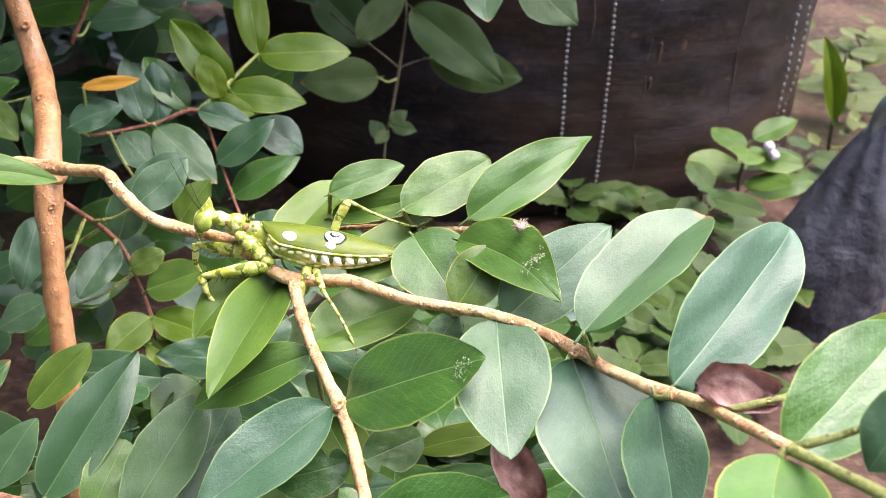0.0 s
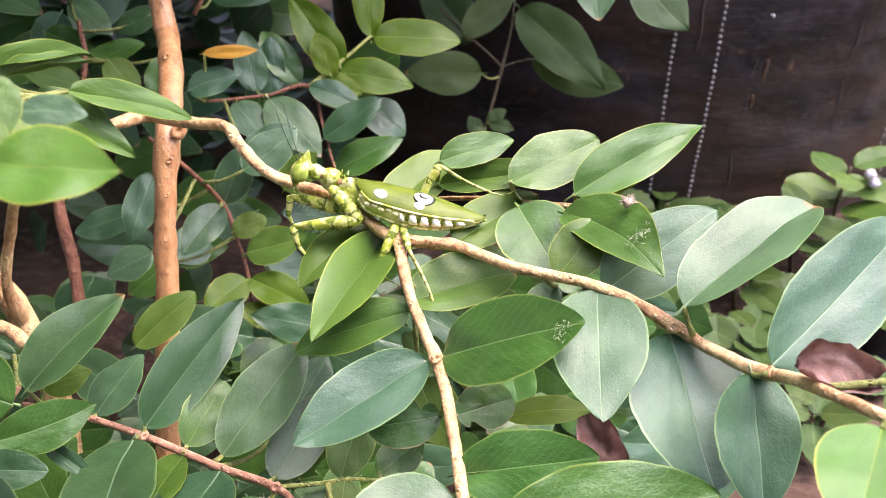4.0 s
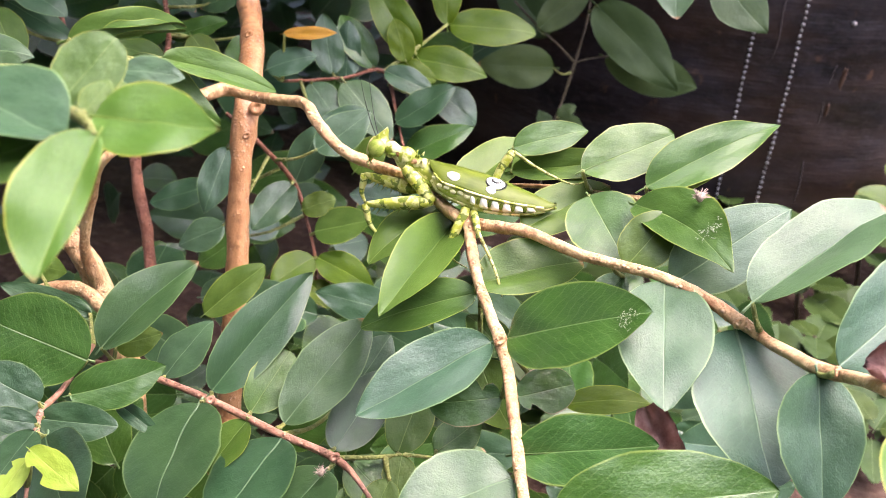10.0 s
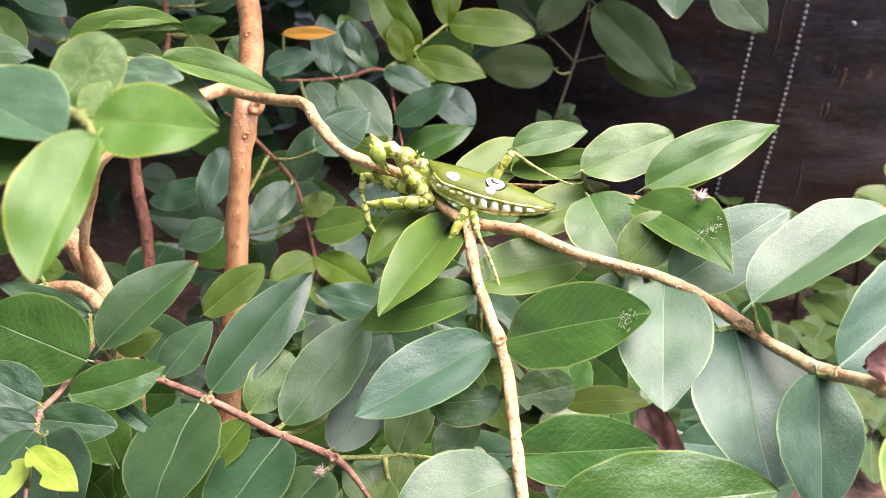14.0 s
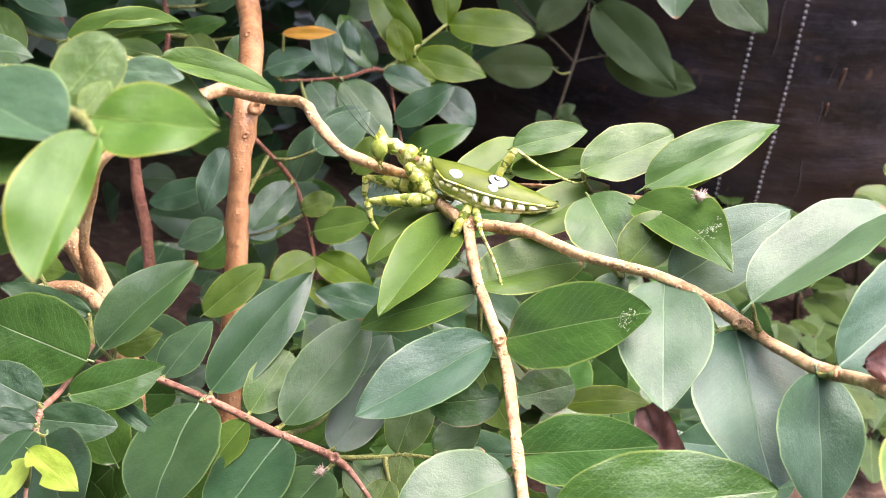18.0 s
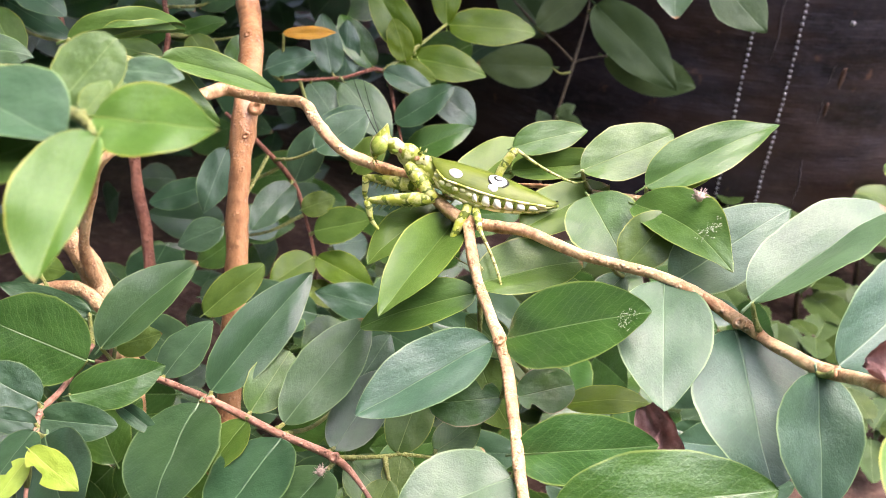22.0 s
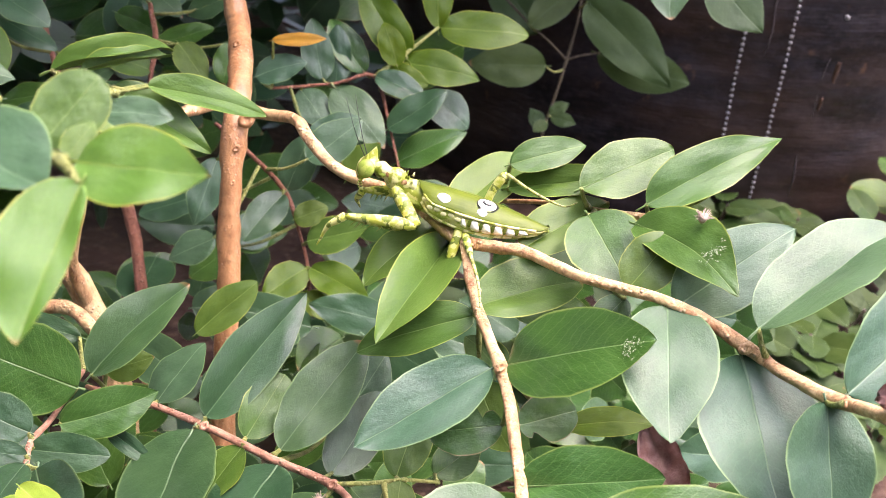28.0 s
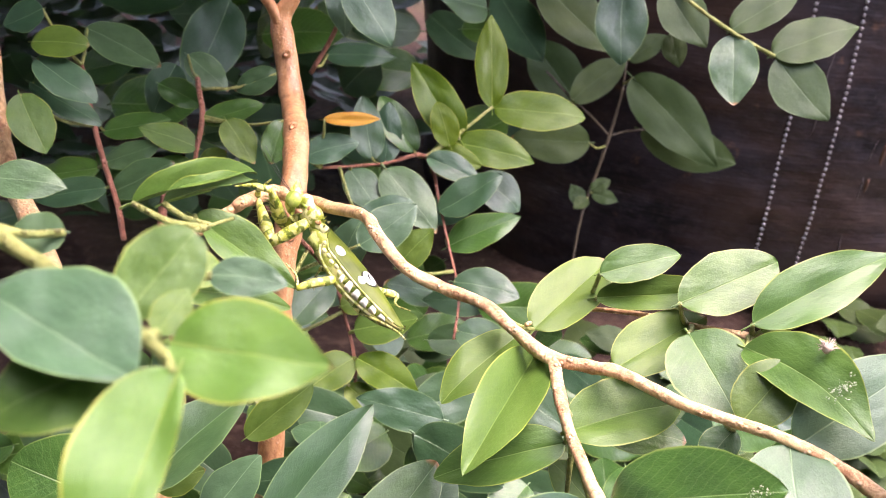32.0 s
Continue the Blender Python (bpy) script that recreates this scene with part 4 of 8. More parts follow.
leaf(red_twig, (-0.1061, 0.2296, 0.1025), (-0.1183, 0.2246, 0.0966), 0.0102, (-0.03, -0.73, 0.68), "pale")
stalk(red_twig, (-0.0896, 0.2522, 0.0978), (-0.1072, 0.2414, 0.0927))
leaf(red_twig, (-0.1069, 0.2415, 0.0929), (-0.1174, 0.2355, 0.0847), 0.0109, (-0.04, -0.78, 0.62), "dark")
mid_twig = twig("twig", [(-0.1039, 0.2758, 0.1312, 0.00051), (-0.0956, 0.2832, 0.1303, 0.00052), (-0.0866, 0.2889, 0.1305, 0.00052), (-0.0759, 0.2945, 0.1321, 0.00079), (-0.0694, 0.2864, 0.1206, 0.00044), (-0.0646, 0.2782, 0.1117, 0.00043), (-0.0586, 0.2672, 0.1012, 0.00042), (-0.0573, 0.2554, 0.0928, 0.00041)], redbark, back_shrub, "")
stalk(mid_twig, (-0.1039, 0.2758, 0.1315), (-0.1023, 0.2736, 0.1470))
leaf(mid_twig, (-0.1026, 0.2736, 0.1470), (-0.0869, 0.2773, 0.1481), 0.0044, (0.14, -0.77, 0.62), "yellow")
stalk(mid_twig, (-0.1040, 0.2756, 0.1314), (-0.1067, 0.2702, 0.1365))
leaf(mid_twig, (-0.1069, 0.2701, 0.1364), (-0.0924, 0.2744, 0.1413), 0.0097, (-0.01, -0.73, 0.69), "pale")
stalk(mid_twig, (-0.0896, 0.2874, 0.1304), (-0.0922, 0.2915, 0.1304))
leaf(mid_twig, (-0.0921, 0.2913, 0.1300), (-0.0976, 0.2991, 0.1475), 0.0104, (0.27, -0.85, 0.46), "teal")
stalk(mid_twig, (-0.0861, 0.2895, 0.1305), (-0.0891, 0.2963, 0.1279))
leaf(mid_twig, (-0.0890, 0.2961, 0.1276), (-0.0907, 0.3042, 0.1447), 0.0095, (0.19, -0.88, 0.43), "teal")
stalk(mid_twig, (-0.0774, 0.2942, 0.1319), (-0.0810, 0.3011, 0.1310))
leaf(mid_twig, (-0.0807, 0.3010, 0.1307), (-0.0941, 0.3066, 0.1458), 0.0107, (0.31, -0.77, 0.56), "dark")
stalk(mid_twig, (-0.0883, 0.2875, 0.1305), (-0.0860, 0.2842, 0.1301))
leaf(mid_twig, (-0.0864, 0.2844, 0.1304), (-0.0675, 0.2737, 0.1170), 0.0140, (0.15, -0.66, 0.74), "pale")
stalk(mid_twig, (-0.0966, 0.2824, 0.1301), (-0.0966, 0.2824, 0.1291))
leaf(mid_twig, (-0.0968, 0.2825, 0.1293), (-0.0861, 0.2752, 0.1206), 0.0111, (0.16, -0.65, 0.74), "pale")
stalk(mid_twig, (-0.0993, 0.2796, 0.1306), (-0.0897, 0.2680, 0.1204))
leaf(mid_twig, (-0.0899, 0.2679, 0.1203), (-0.0753, 0.2728, 0.1264), 0.0090, (-0.05, -0.71, 0.70), "pale")
stalk(mid_twig, (-0.0614, 0.2719, 0.1059), (-0.0756, 0.2589, 0.1117))
leaf(mid_twig, (-0.0758, 0.2587, 0.1115), (-0.0671, 0.2650, 0.1220), 0.0104, (-0.10, -0.82, 0.57), "light")
leaf(mid_twig, (-0.0754, 0.2936, 0.1325), (-0.0586, 0.2914, 0.1279), 0.0091, (0.11, -0.67, 0.74), "teal")
stalk(mid_twig, (-0.0684, 0.2843, 0.1187), (-0.0685, 0.2837, 0.1195))
leaf(mid_twig, (-0.0688, 0.2836, 0.1192), (-0.0518, 0.2896, 0.1317), 0.0116, (-0.20, -0.74, 0.64), "teal")
stalk(mid_twig, (-0.0652, 0.2794, 0.1127), (-0.0654, 0.2851, 0.1075))
leaf(mid_twig, (-0.0658, 0.2849, 0.1073), (-0.0448, 0.2926, 0.1174), 0.0120, (-0.11, -0.66, 0.74), "dark")
stalk(mid_twig, (-0.0600, 0.2695, 0.1036), (-0.0603, 0.2684, 0.1043))
leaf(mid_twig, (-0.0607, 0.2684, 0.1043), (-0.0408, 0.2665, 0.1040), 0.0119, (-0.05, -0.61, 0.79), "teal")
stalk(mid_twig, (-0.0576, 0.2584, 0.0946), (-0.0569, 0.2591, 0.0935))
leaf(mid_twig, (-0.0572, 0.2592, 0.0935), (-0.0412, 0.2566, 0.0930), 0.0109, (-0.07, -0.57, 0.82), "teal")
stalk(mid_twig, (-0.0873, 0.2888, 0.1304), (-0.0917, 0.2954, 0.1269))
leaf(mid_twig, (-0.0916, 0.2956, 0.1271), (-0.0971, 0.2900, 0.1171), 0.0091, (-0.01, -0.87, 0.49), "dark")
stalk(mid_twig, (-0.0738, 0.2924, 0.1285), (-0.0613, 0.3132, 0.1205))
leaf(mid_twig, (-0.0616, 0.3132, 0.1207), (-0.0466, 0.3109, 0.1117), 0.0138, (0.27, -0.71, 0.65), "teal")
young_twig = twig("twig", [(-0.0759, 0.2945, 0.1321, 0.00079), (-0.0677, 0.3028, 0.1379, 0.00063), (-0.0592, 0.3139, 0.1445, 0.00046)], greenstem, back_shrub, "")
stalk(young_twig, (-0.0678, 0.3027, 0.1374), (-0.0674, 0.3032, 0.1363))
leaf(young_twig, (-0.0671, 0.3031, 0.1359), (-0.0851, 0.3109, 0.1569), 0.0132, (0.20, -0.85, 0.49), "bright")
leaf(young_twig, (-0.0593, 0.3137, 0.1442), (-0.0646, 0.3310, 0.1697), 0.0108, (0.08, -0.82, 0.57), "bright")
leaf(young_twig, (-0.0586, 0.3139, 0.1442), (-0.0298, 0.3177, 0.1442), 0.0137, (0.10, -0.74, 0.66), "bright")
stalk(young_twig, (-0.0688, 0.3021, 0.1369), (-0.0688, 0.3043, 0.1343))
leaf(young_twig, (-0.0693, 0.3043, 0.1344), (-0.0434, 0.3042, 0.1318), 0.0126, (0.07, -0.73, 0.68), "bright")
stalk(young_twig, (-0.0735, 0.2975, 0.1338), (-0.0749, 0.3003, 0.1323))
leaf(young_twig, (-0.0753, 0.3003, 0.1324), (-0.0592, 0.2988, 0.1296), 0.0091, (0.05, -0.71, 0.70), "bright")
stalk(young_twig, (-0.0708, 0.2991, 0.1354), (-0.0694, 0.2980, 0.1353))
leaf(young_twig, (-0.0693, 0.2979, 0.1351), (-0.0753, 0.3030, 0.1473), 0.0087, (0.17, -0.88, 0.45), "bright")
left_twig = twig("twig", [(-0.1769, 0.2746, 0.1532, 0.00075), (-0.1655, 0.2590, 0.1411, 0.00081), (-0.1598, 0.2530, 0.1318, 0.00080), (-0.1529, 0.2456, 0.1239, 0.00079), (-0.1481, 0.2386, 0.1174, 0.00078)], redbark, back_shrub, "")
stalk(left_twig, (-0.1710, 0.2661, 0.1472), (-0.1749, 0.2478, 0.1668))
leaf(left_twig, (-0.1752, 0.2478, 0.1668), (-0.1603, 0.2499, 0.1670), 0.0104, (0.08, -0.64, 0.77), "light")
stalk(left_twig, (-0.1690, 0.2633, 0.1450), (-0.1731, 0.2461, 0.1627))
leaf(left_twig, (-0.1735, 0.2461, 0.1629), (-0.1550, 0.2424, 0.1548), 0.0110, (0.24, -0.55, 0.80), "pale")
stalk(left_twig, (-0.1711, 0.2660, 0.1470), (-0.1802, 0.2540, 0.1532))
leaf(left_twig, (-0.1806, 0.2540, 0.1534), (-0.1594, 0.2524, 0.1442), 0.0088, (0.31, -0.51, 0.80), "teal")
stalk(left_twig, (-0.1656, 0.2586, 0.1413), (-0.1715, 0.2343, 0.1565))
leaf(left_twig, (-0.1717, 0.2344, 0.1567), (-0.1615, 0.2276, 0.1445), 0.0112, (0.41, -0.61, 0.68), "light")
stalk(left_twig, (-0.1770, 0.2750, 0.1534), (-0.1828, 0.2905, 0.1600))
leaf(left_twig, (-0.1833, 0.2906, 0.1602), (-0.1581, 0.2875, 0.1516), 0.0132, (0.18, -0.63, 0.76), "pale")
stalk(left_twig, (-0.1678, 0.2625, 0.1432), (-0.1674, 0.2678, 0.1366))
leaf(left_twig, (-0.1678, 0.2677, 0.1365), (-0.1486, 0.2725, 0.1412), 0.0086, (0.01, -0.73, 0.69), "dark")
stalk(left_twig, (-0.1611, 0.2546, 0.1334), (-0.1616, 0.2571, 0.1315))
leaf(left_twig, (-0.1619, 0.2570, 0.1314), (-0.1474, 0.2618, 0.1374), 0.0079, (-0.01, -0.76, 0.65), "teal")
stalk(left_twig, (-0.1567, 0.2498, 0.1277), (-0.1575, 0.2522, 0.1248))
leaf(left_twig, (-0.1578, 0.2520, 0.1246), (-0.1417, 0.2586, 0.1339), 0.0114, (-0.07, -0.75, 0.65), "teal")
stalk(left_twig, (-0.1606, 0.2536, 0.1322), (-0.1627, 0.2543, 0.1306))
leaf(left_twig, (-0.1623, 0.2543, 0.1306), (-0.1796, 0.2503, 0.1271), 0.0090, (0.01, -0.69, 0.72), "dark")
stalk(left_twig, (-0.1568, 0.2492, 0.1277), (-0.1580, 0.2488, 0.1272))
leaf(left_twig, (-0.1576, 0.2489, 0.1273), (-0.1768, 0.2440, 0.1225), 0.0092, (-0.00, -0.70, 0.72), "teal")
stalk(left_twig, (-0.1769, 0.2743, 0.1536), (-0.1794, 0.2611, 0.1723))
leaf(left_twig, (-0.1792, 0.2612, 0.1724), (-0.1890, 0.2574, 0.1673), 0.0092, (0.04, -0.84, 0.54), "teal")
left_twig_b = twig("twig", [(-0.1436, 0.2807, 0.1521, 0.00076), (-0.1381, 0.2708, 0.1441, 0.00091), (-0.1376, 0.2646, 0.1357, 0.00066), (-0.1364, 0.2586, 0.1277, 0.00065)], redbark, back_shrub, "")
leaf(left_twig_b, (-0.1374, 0.2650, 0.1366), (-0.1540, 0.2627, 0.1410), 0.0089, (0.28, -0.62, 0.73), "light")
stalk(left_twig_b, (-0.1381, 0.2708, 0.1433), (-0.1381, 0.2722, 0.1424))
leaf(left_twig_b, (-0.1384, 0.2721, 0.1423), (-0.1221, 0.2772, 0.1482), 0.0081, (-0.04, -0.71, 0.70), "dark")
stalk(left_twig_b, (-0.1375, 0.2703, 0.1435), (-0.1303, 0.2696, 0.1442))
leaf(left_twig_b, (-0.1305, 0.2697, 0.1444), (-0.1201, 0.2640, 0.1343), 0.0096, (0.30, -0.66, 0.69), "light")
stalk(left_twig_b, (-0.1371, 0.2614, 0.1309), (-0.1379, 0.2620, 0.1305))
leaf(left_twig_b, (-0.1377, 0.2620, 0.1304), (-0.1475, 0.2619, 0.1329), 0.0060, (0.20, -0.61, 0.77), "light")
stalk(left_twig_b, (-0.1438, 0.2811, 0.1521), (-0.1554, 0.3016, 0.1524))
leaf(left_twig_b, (-0.1557, 0.3017, 0.1525), (-0.1406, 0.2973, 0.1439), 0.0102, (0.23, -0.64, 0.73), "pale")
stalk(left_twig_b, (-0.1415, 0.2779, 0.1498), (-0.1206, 0.2852, 0.1552))
leaf(left_twig_b, (-0.1204, 0.2853, 0.1553), (-0.1324, 0.2811, 0.1499), 0.0089, (-0.00, -0.78, 0.62), "teal")
leaf(left_twig_b, (-0.1651, 0.3620, 0.1570), (-0.1734, 0.3411, 0.1278), 0.0218, (0.29, -0.82, 0.50), "teal")
stalk(left_twig_b, (-0.1376, 0.2708, 0.1441), (-0.1141, 0.2723, 0.1454))
leaf(left_twig_b, (-0.1141, 0.2725, 0.1456), (-0.1155, 0.2648, 0.1348), 0.0087, (0.20, -0.81, 0.55), "dark")
stalk(left_twig_b, (-0.1381, 0.2697, 0.1418), (-0.1403, 0.2768, 0.1364))
leaf(left_twig_b, (-0.1406, 0.2768, 0.1363), (-0.1301, 0.2793, 0.1386), 0.0076, (0.02, -0.72, 0.70), "teal")
stalk(left_twig_b, (-0.1374, 0.2635, 0.1337), (-0.1381, 0.2684, 0.1300))
leaf(left_twig_b, (-0.1382, 0.2684, 0.1299), (-0.1312, 0.2714, 0.1341), 0.0068, (-0.03, -0.79, 0.61), "light")
leaf(left_twig_b, (-0.1643, 0.3118, 0.1458), (-0.1693, 0.3037, 0.1304), 0.0130, (0.27, -0.88, 0.38), "teal")
leaf(left_twig_b, (-0.1667, 0.3037, 0.1412), (-0.1514, 0.3030, 0.1357), 0.0095, (0.21, -0.72, 0.66), "dark")
top_twig = twig("twig", [(-0.0947, 0.3133, 0.1874, 0.00069), (-0.1023, 0.3031, 0.1801, 0.00068), (-0.1136, 0.3198, 0.1598, 0.00074), (-0.1204, 0.3180, 0.1465, 0.00075)], redbark, back_shrub, "")
stalk(top_twig, (-0.1022, 0.3027, 0.1802), (-0.0998, 0.2882, 0.1834))
leaf(top_twig, (-0.1001, 0.2884, 0.1837), (-0.0856, 0.2807, 0.1687), 0.0135, (0.24, -0.75, 0.61), "pale")
stalk(top_twig, (-0.1025, 0.3028, 0.1803), (-0.1053, 0.2984, 0.1827))
leaf(top_twig, (-0.1053, 0.2985, 0.1830), (-0.1018, 0.2912, 0.1670), 0.0112, (0.26, -0.86, 0.45), "pale")
stalk(top_twig, (-0.1192, 0.3187, 0.1489), (-0.1213, 0.3406, 0.1473))
leaf(top_twig, (-0.1218, 0.3406, 0.1473), (-0.0974, 0.3442, 0.1482), 0.0098, (0.08, -0.72, 0.69), "teal")
leaf(top_twig, (-0.1240, 0.2645, 0.1940), (-0.1107, 0.2604, 0.1869), 0.0077, (0.1, -0.75, 0.6), "mid", (0.42, 0.85, 0, 0.1, 0))
leaf(top_twig, (-0.1346, 0.2645, 0.1963), (-0.1454, 0.2519, 0.1821), 0.0091, (0.2, -0.75, 0.6), "light", (0.42, 0.9, 0, 0.15, 0))

# sprig with pale leaves in front of the bag
bag_plant = tagged(new("shrub"), "thin sprig of pale green leaves hanging before a black bag", "shrub")
bag_twig = twig("twig", [(-0.0249, 0.3797, 0.1900, 0.00091), (-0.0106, 0.3502, 0.1829, 0.00075), (0.0017, 0.3387, 0.1766, 0.00064), (0.0122, 0.3364, 0.1714, 0.00064), (0.0260, 0.3365, 0.1655, 0.00073)], greenstem, bag_plant, "")
leaf(bag_twig, (0.0256, 0.3367, 0.1660), (0.0515, 0.3474, 0.1764), 0.0161, (-0.04, -0.65, 0.76), "sage")
leaf(bag_twig, (0.0268, 0.3364, 0.1651), (0.0450, 0.3278, 0.1495), 0.0178, (0.06, -0.84, 0.53), "sage")
leaf(bag_twig, (0.0124, 0.3372, 0.1706), (0.0146, 0.3238, 0.1517), 0.0154, (-0.08, -0.82, 0.57), "pale")
leaf(bag_twig, (0.0115, 0.3378, 0.1721), (0.0323, 0.3492, 0.1853), 0.0124, (-0.08, -0.69, 0.72), "sage")
stalk(bag_twig, (-0.0089, 0.3480, 0.1818), (-0.0102, 0.3461, 0.1814))
leaf(bag_twig, (-0.0105, 0.3463, 0.1818), (0.0049, 0.3382, 0.1655), 0.0155, (0.10, -0.85, 0.52), "sage")
stalk(bag_twig, (-0.0040, 0.3441, 0.1791), (-0.0061, 0.3484, 0.1665))
leaf(bag_twig, (-0.0062, 0.3485, 0.1667), (-0.0019, 0.3442, 0.1567), 0.0084, (0.07, -0.90, 0.42), "sage")
stalk(bag_twig, (-0.0184, 0.3658, 0.1862), (-0.0239, 0.3648, 0.1775))
leaf(bag_twig, (-0.0239, 0.3651, 0.1780), (-0.0207, 0.3512, 0.1532), 0.0182, (0.01, -0.87, 0.49), "teal")
leaf(bag_twig, (-0.0555, 0.4093, 0.1670), (-0.0238, 0.3976, 0.1459), 0.0206, (0.08, -0.82, 0.57), "sage")

# broad-leaved weed
weed = tagged(new("weed"), "broad-leaved green weed with a thin pale stem", "plant")
weed_stem = twig("stem", [(-0.0279, 0.4179, 0.0390, 0.00052), (-0.0267, 0.4303, 0.0641, 0.00065), (-0.0229, 0.4371, 0.0817, 0.00065), (-0.0197, 0.4421, 0.0981, 0.00077), (-0.0168, 0.4569, 0.1162, 0.00052), (-0.0173, 0.4720, 0.1358, 0.00053)], weedstem, weed, "")
weed_arm = twig("stem", [(-0.0197, 0.4421, 0.0981, 0.00064), (-0.0288, 0.4473, 0.1043, 0.00052), (-0.0387, 0.4531, 0.1098, 0.00052), (-0.0522, 0.4643, 0.1179, 0.00053)], weedstem, weed, "")
weed_arm_b = twig("stem", [(-0.0197, 0.4421, 0.0981, 0.00051), (-0.0130, 0.4451, 0.1001, 0.00051), (-0.0051, 0.4488, 0.1010, 0.00052)], weedstem, weed, "")
stalk(weed_stem, (-0.0167, 0.4581, 0.1182), (-0.0134, 0.4518, 0.1232))
leaf(weed_stem, (-0.0134, 0.4518, 0.1232), (0.0273, 0.4298, 0.0944), 0.0248, (0.10, -0.93, 0.36), "weed")
stalk(weed_arm_b, (-0.0053, 0.4490, 0.1009), (-0.0060, 0.4506, 0.1003))
leaf(weed_arm_b, (-0.0060, 0.4506, 0.1003), (0.0369, 0.4437, 0.0927), 0.0205, (0.10, -0.93, 0.36), "weed")
stalk(weed_arm, (-0.0372, 0.4519, 0.1090), (-0.0381, 0.4491, 0.1104))
leaf(weed_arm, (-0.0385, 0.4488, 0.1101), (-0.0168, 0.4627, 0.1282), 0.0152, (0.10, -0.93, 0.36), "weed")
stalk(weed_arm, (-0.0410, 0.4554, 0.1111), (-0.0348, 0.4698, 0.1016))
leaf(weed_arm, (-0.0348, 0.4698, 0.1016), (-0.0641, 0.4795, 0.1294), 0.0233, (0.10, -0.93, 0.36), "weed")
stalk(weed_stem, (-0.0207, 0.4404, 0.0938), (-0.0283, 0.4200, 0.1013))
leaf(weed_stem, (-0.0277, 0.4202, 0.1013), (-0.0606, 0.4106, 0.1018), 0.0193, (0.10, -0.93, 0.36), "weed")
stalk(weed_stem, (-0.0169, 0.4661, 0.1277), (-0.0156, 0.4678, 0.1268))
leaf(weed_stem, (-0.0159, 0.4676, 0.1265), (-0.0005, 0.4754, 0.1384), 0.0112, (-0.02, -0.82, 0.57), "weed")
leaf(weed_stem, (-0.0263, 0.4317, 0.0669), (-0.0335, 0.4350, 0.0756), 0.0078, (0.18, -0.86, 0.47), "weed")
leaf(weed_stem, (-0.0244, 0.4335, 0.0747), (-0.0162, 0.4369, 0.0795), 0.0068, (-0.04, -0.78, 0.63), "weed")
stalk(weed_stem, (-0.0244, 0.4337, 0.0735), (-0.0234, 0.4330, 0.0736))
leaf(weed_stem, (-0.0237, 0.4331, 0.0736), (-0.0118, 0.4306, 0.0722), 0.0075, (-0.08, -0.75, 0.66), "weed")
stalk(weed_stem, (-0.0252, 0.4325, 0.0709), (-0.0252, 0.4316, 0.0712))
leaf(weed_stem, (-0.0251, 0.4317, 0.0712), (-0.0307, 0.4261, 0.0680), 0.0063, (0.17, -0.61, 0.77), "weed")

# old leaf scars on the stem
scar(stem, (-0.1077, 0.2554, 0.1699), (0.30, -0.92, 0.26), 0.00117)
scar(stem, (-0.0908, 0.2170, 0.1444), (0.33, -0.88, 0.34), 0.00185)
scar(stem, (-0.0927, 0.2078, 0.1190), (0.33, -0.84, 0.44), 0.00087)
scar(stem, (-0.0990, 0.2330, 0.1490), (0.29, -0.89, 0.36), 0.00070)
scar(down_twig, (-0.0169, 0.1318, 0.1414), (0.06, -0.84, 0.54), 0.00096)
scar(bough, (0.0212, 0.1325, 0.1511), (-0.16, -0.86, 0.49), 0.00100)
scar(low_twig, (-0.0739, 0.1412, 0.1109), (0.33, -0.74, 0.59), 0.00079)
scar(low_twig, (-0.0459, 0.1330, 0.1089), (0.20, -0.74, 0.64), 0.00086)
scar(stem, (-0.0927, 0.2143, 0.1375), (0.33, -0.87, 0.37), 0.00093)
scar(stem, (-0.0919, 0.2024, 0.0979), (0.32, -0.80, 0.51), 0.00081)
scar(stem, (-0.0929, 0.2111, 0.1295), (0.33, -0.85, 0.40), 0.00065)
scar(stem, (-0.1003, 0.2381, 0.1566), (0.34, -0.90, 0.28), 0.00090)

# ---- ground ----
def soil_material():
    k = Nodes("soil")
    where = k.add("TexCoord").outputs["Object"]
    body = k.mix(k.ramp(k.noise(14.0, 6.0, where), 0.35, 0.7), (0.030, 0.017, 0.012), (0.115, 0.068, 0.046))
    body = k.mix(k.math("MULTIPLY", k.ramp(k.noise(160.0, 5.0, where), 0.5, 0.75), 0.5), body, (0.22, 0.15, 0.10))
    body = k.mix(k.math("MULTIPLY", k.ramp(k.noise(5.0, 4.0, where), 0.5, 0.7), 0.6), body, (0.055, 0.06, 0.022))
    return k.finish(body, 0.9, k.bump(k.noise(120.0, 6.0, where), 0.8, 0.004), 0.2)


def make_ground():
    bm = bmesh.new()
    near = [-1.5 + 3.0 * n / 90 for n in range(91)]
    lines = [-60, -20, -8, -3, *near, 3, 8, 20, 60]
    grid = []
    for y in lines:
        row = []
        for x in lines:
            z = 0.012 * noise.noise(Vector((x * 5, y * 5, 0))) + 0.006 * noise.noise(Vector((x * 17, y * 17, 3)))
            row.append(bm.verts.new((x, y + 0.5, z)))
        grid.append(row)
    for a, b in zip(grid, grid[1:]):
        for i in range(len(a) - 1):
            bm.faces.new((a[i], a[i + 1], b[i + 1], b[i]))
    return tagged(part("ground", bm, soil_material()), "bare reddish-brown soil with bits of litter", "ground", kind="structure")


ground = make_ground()


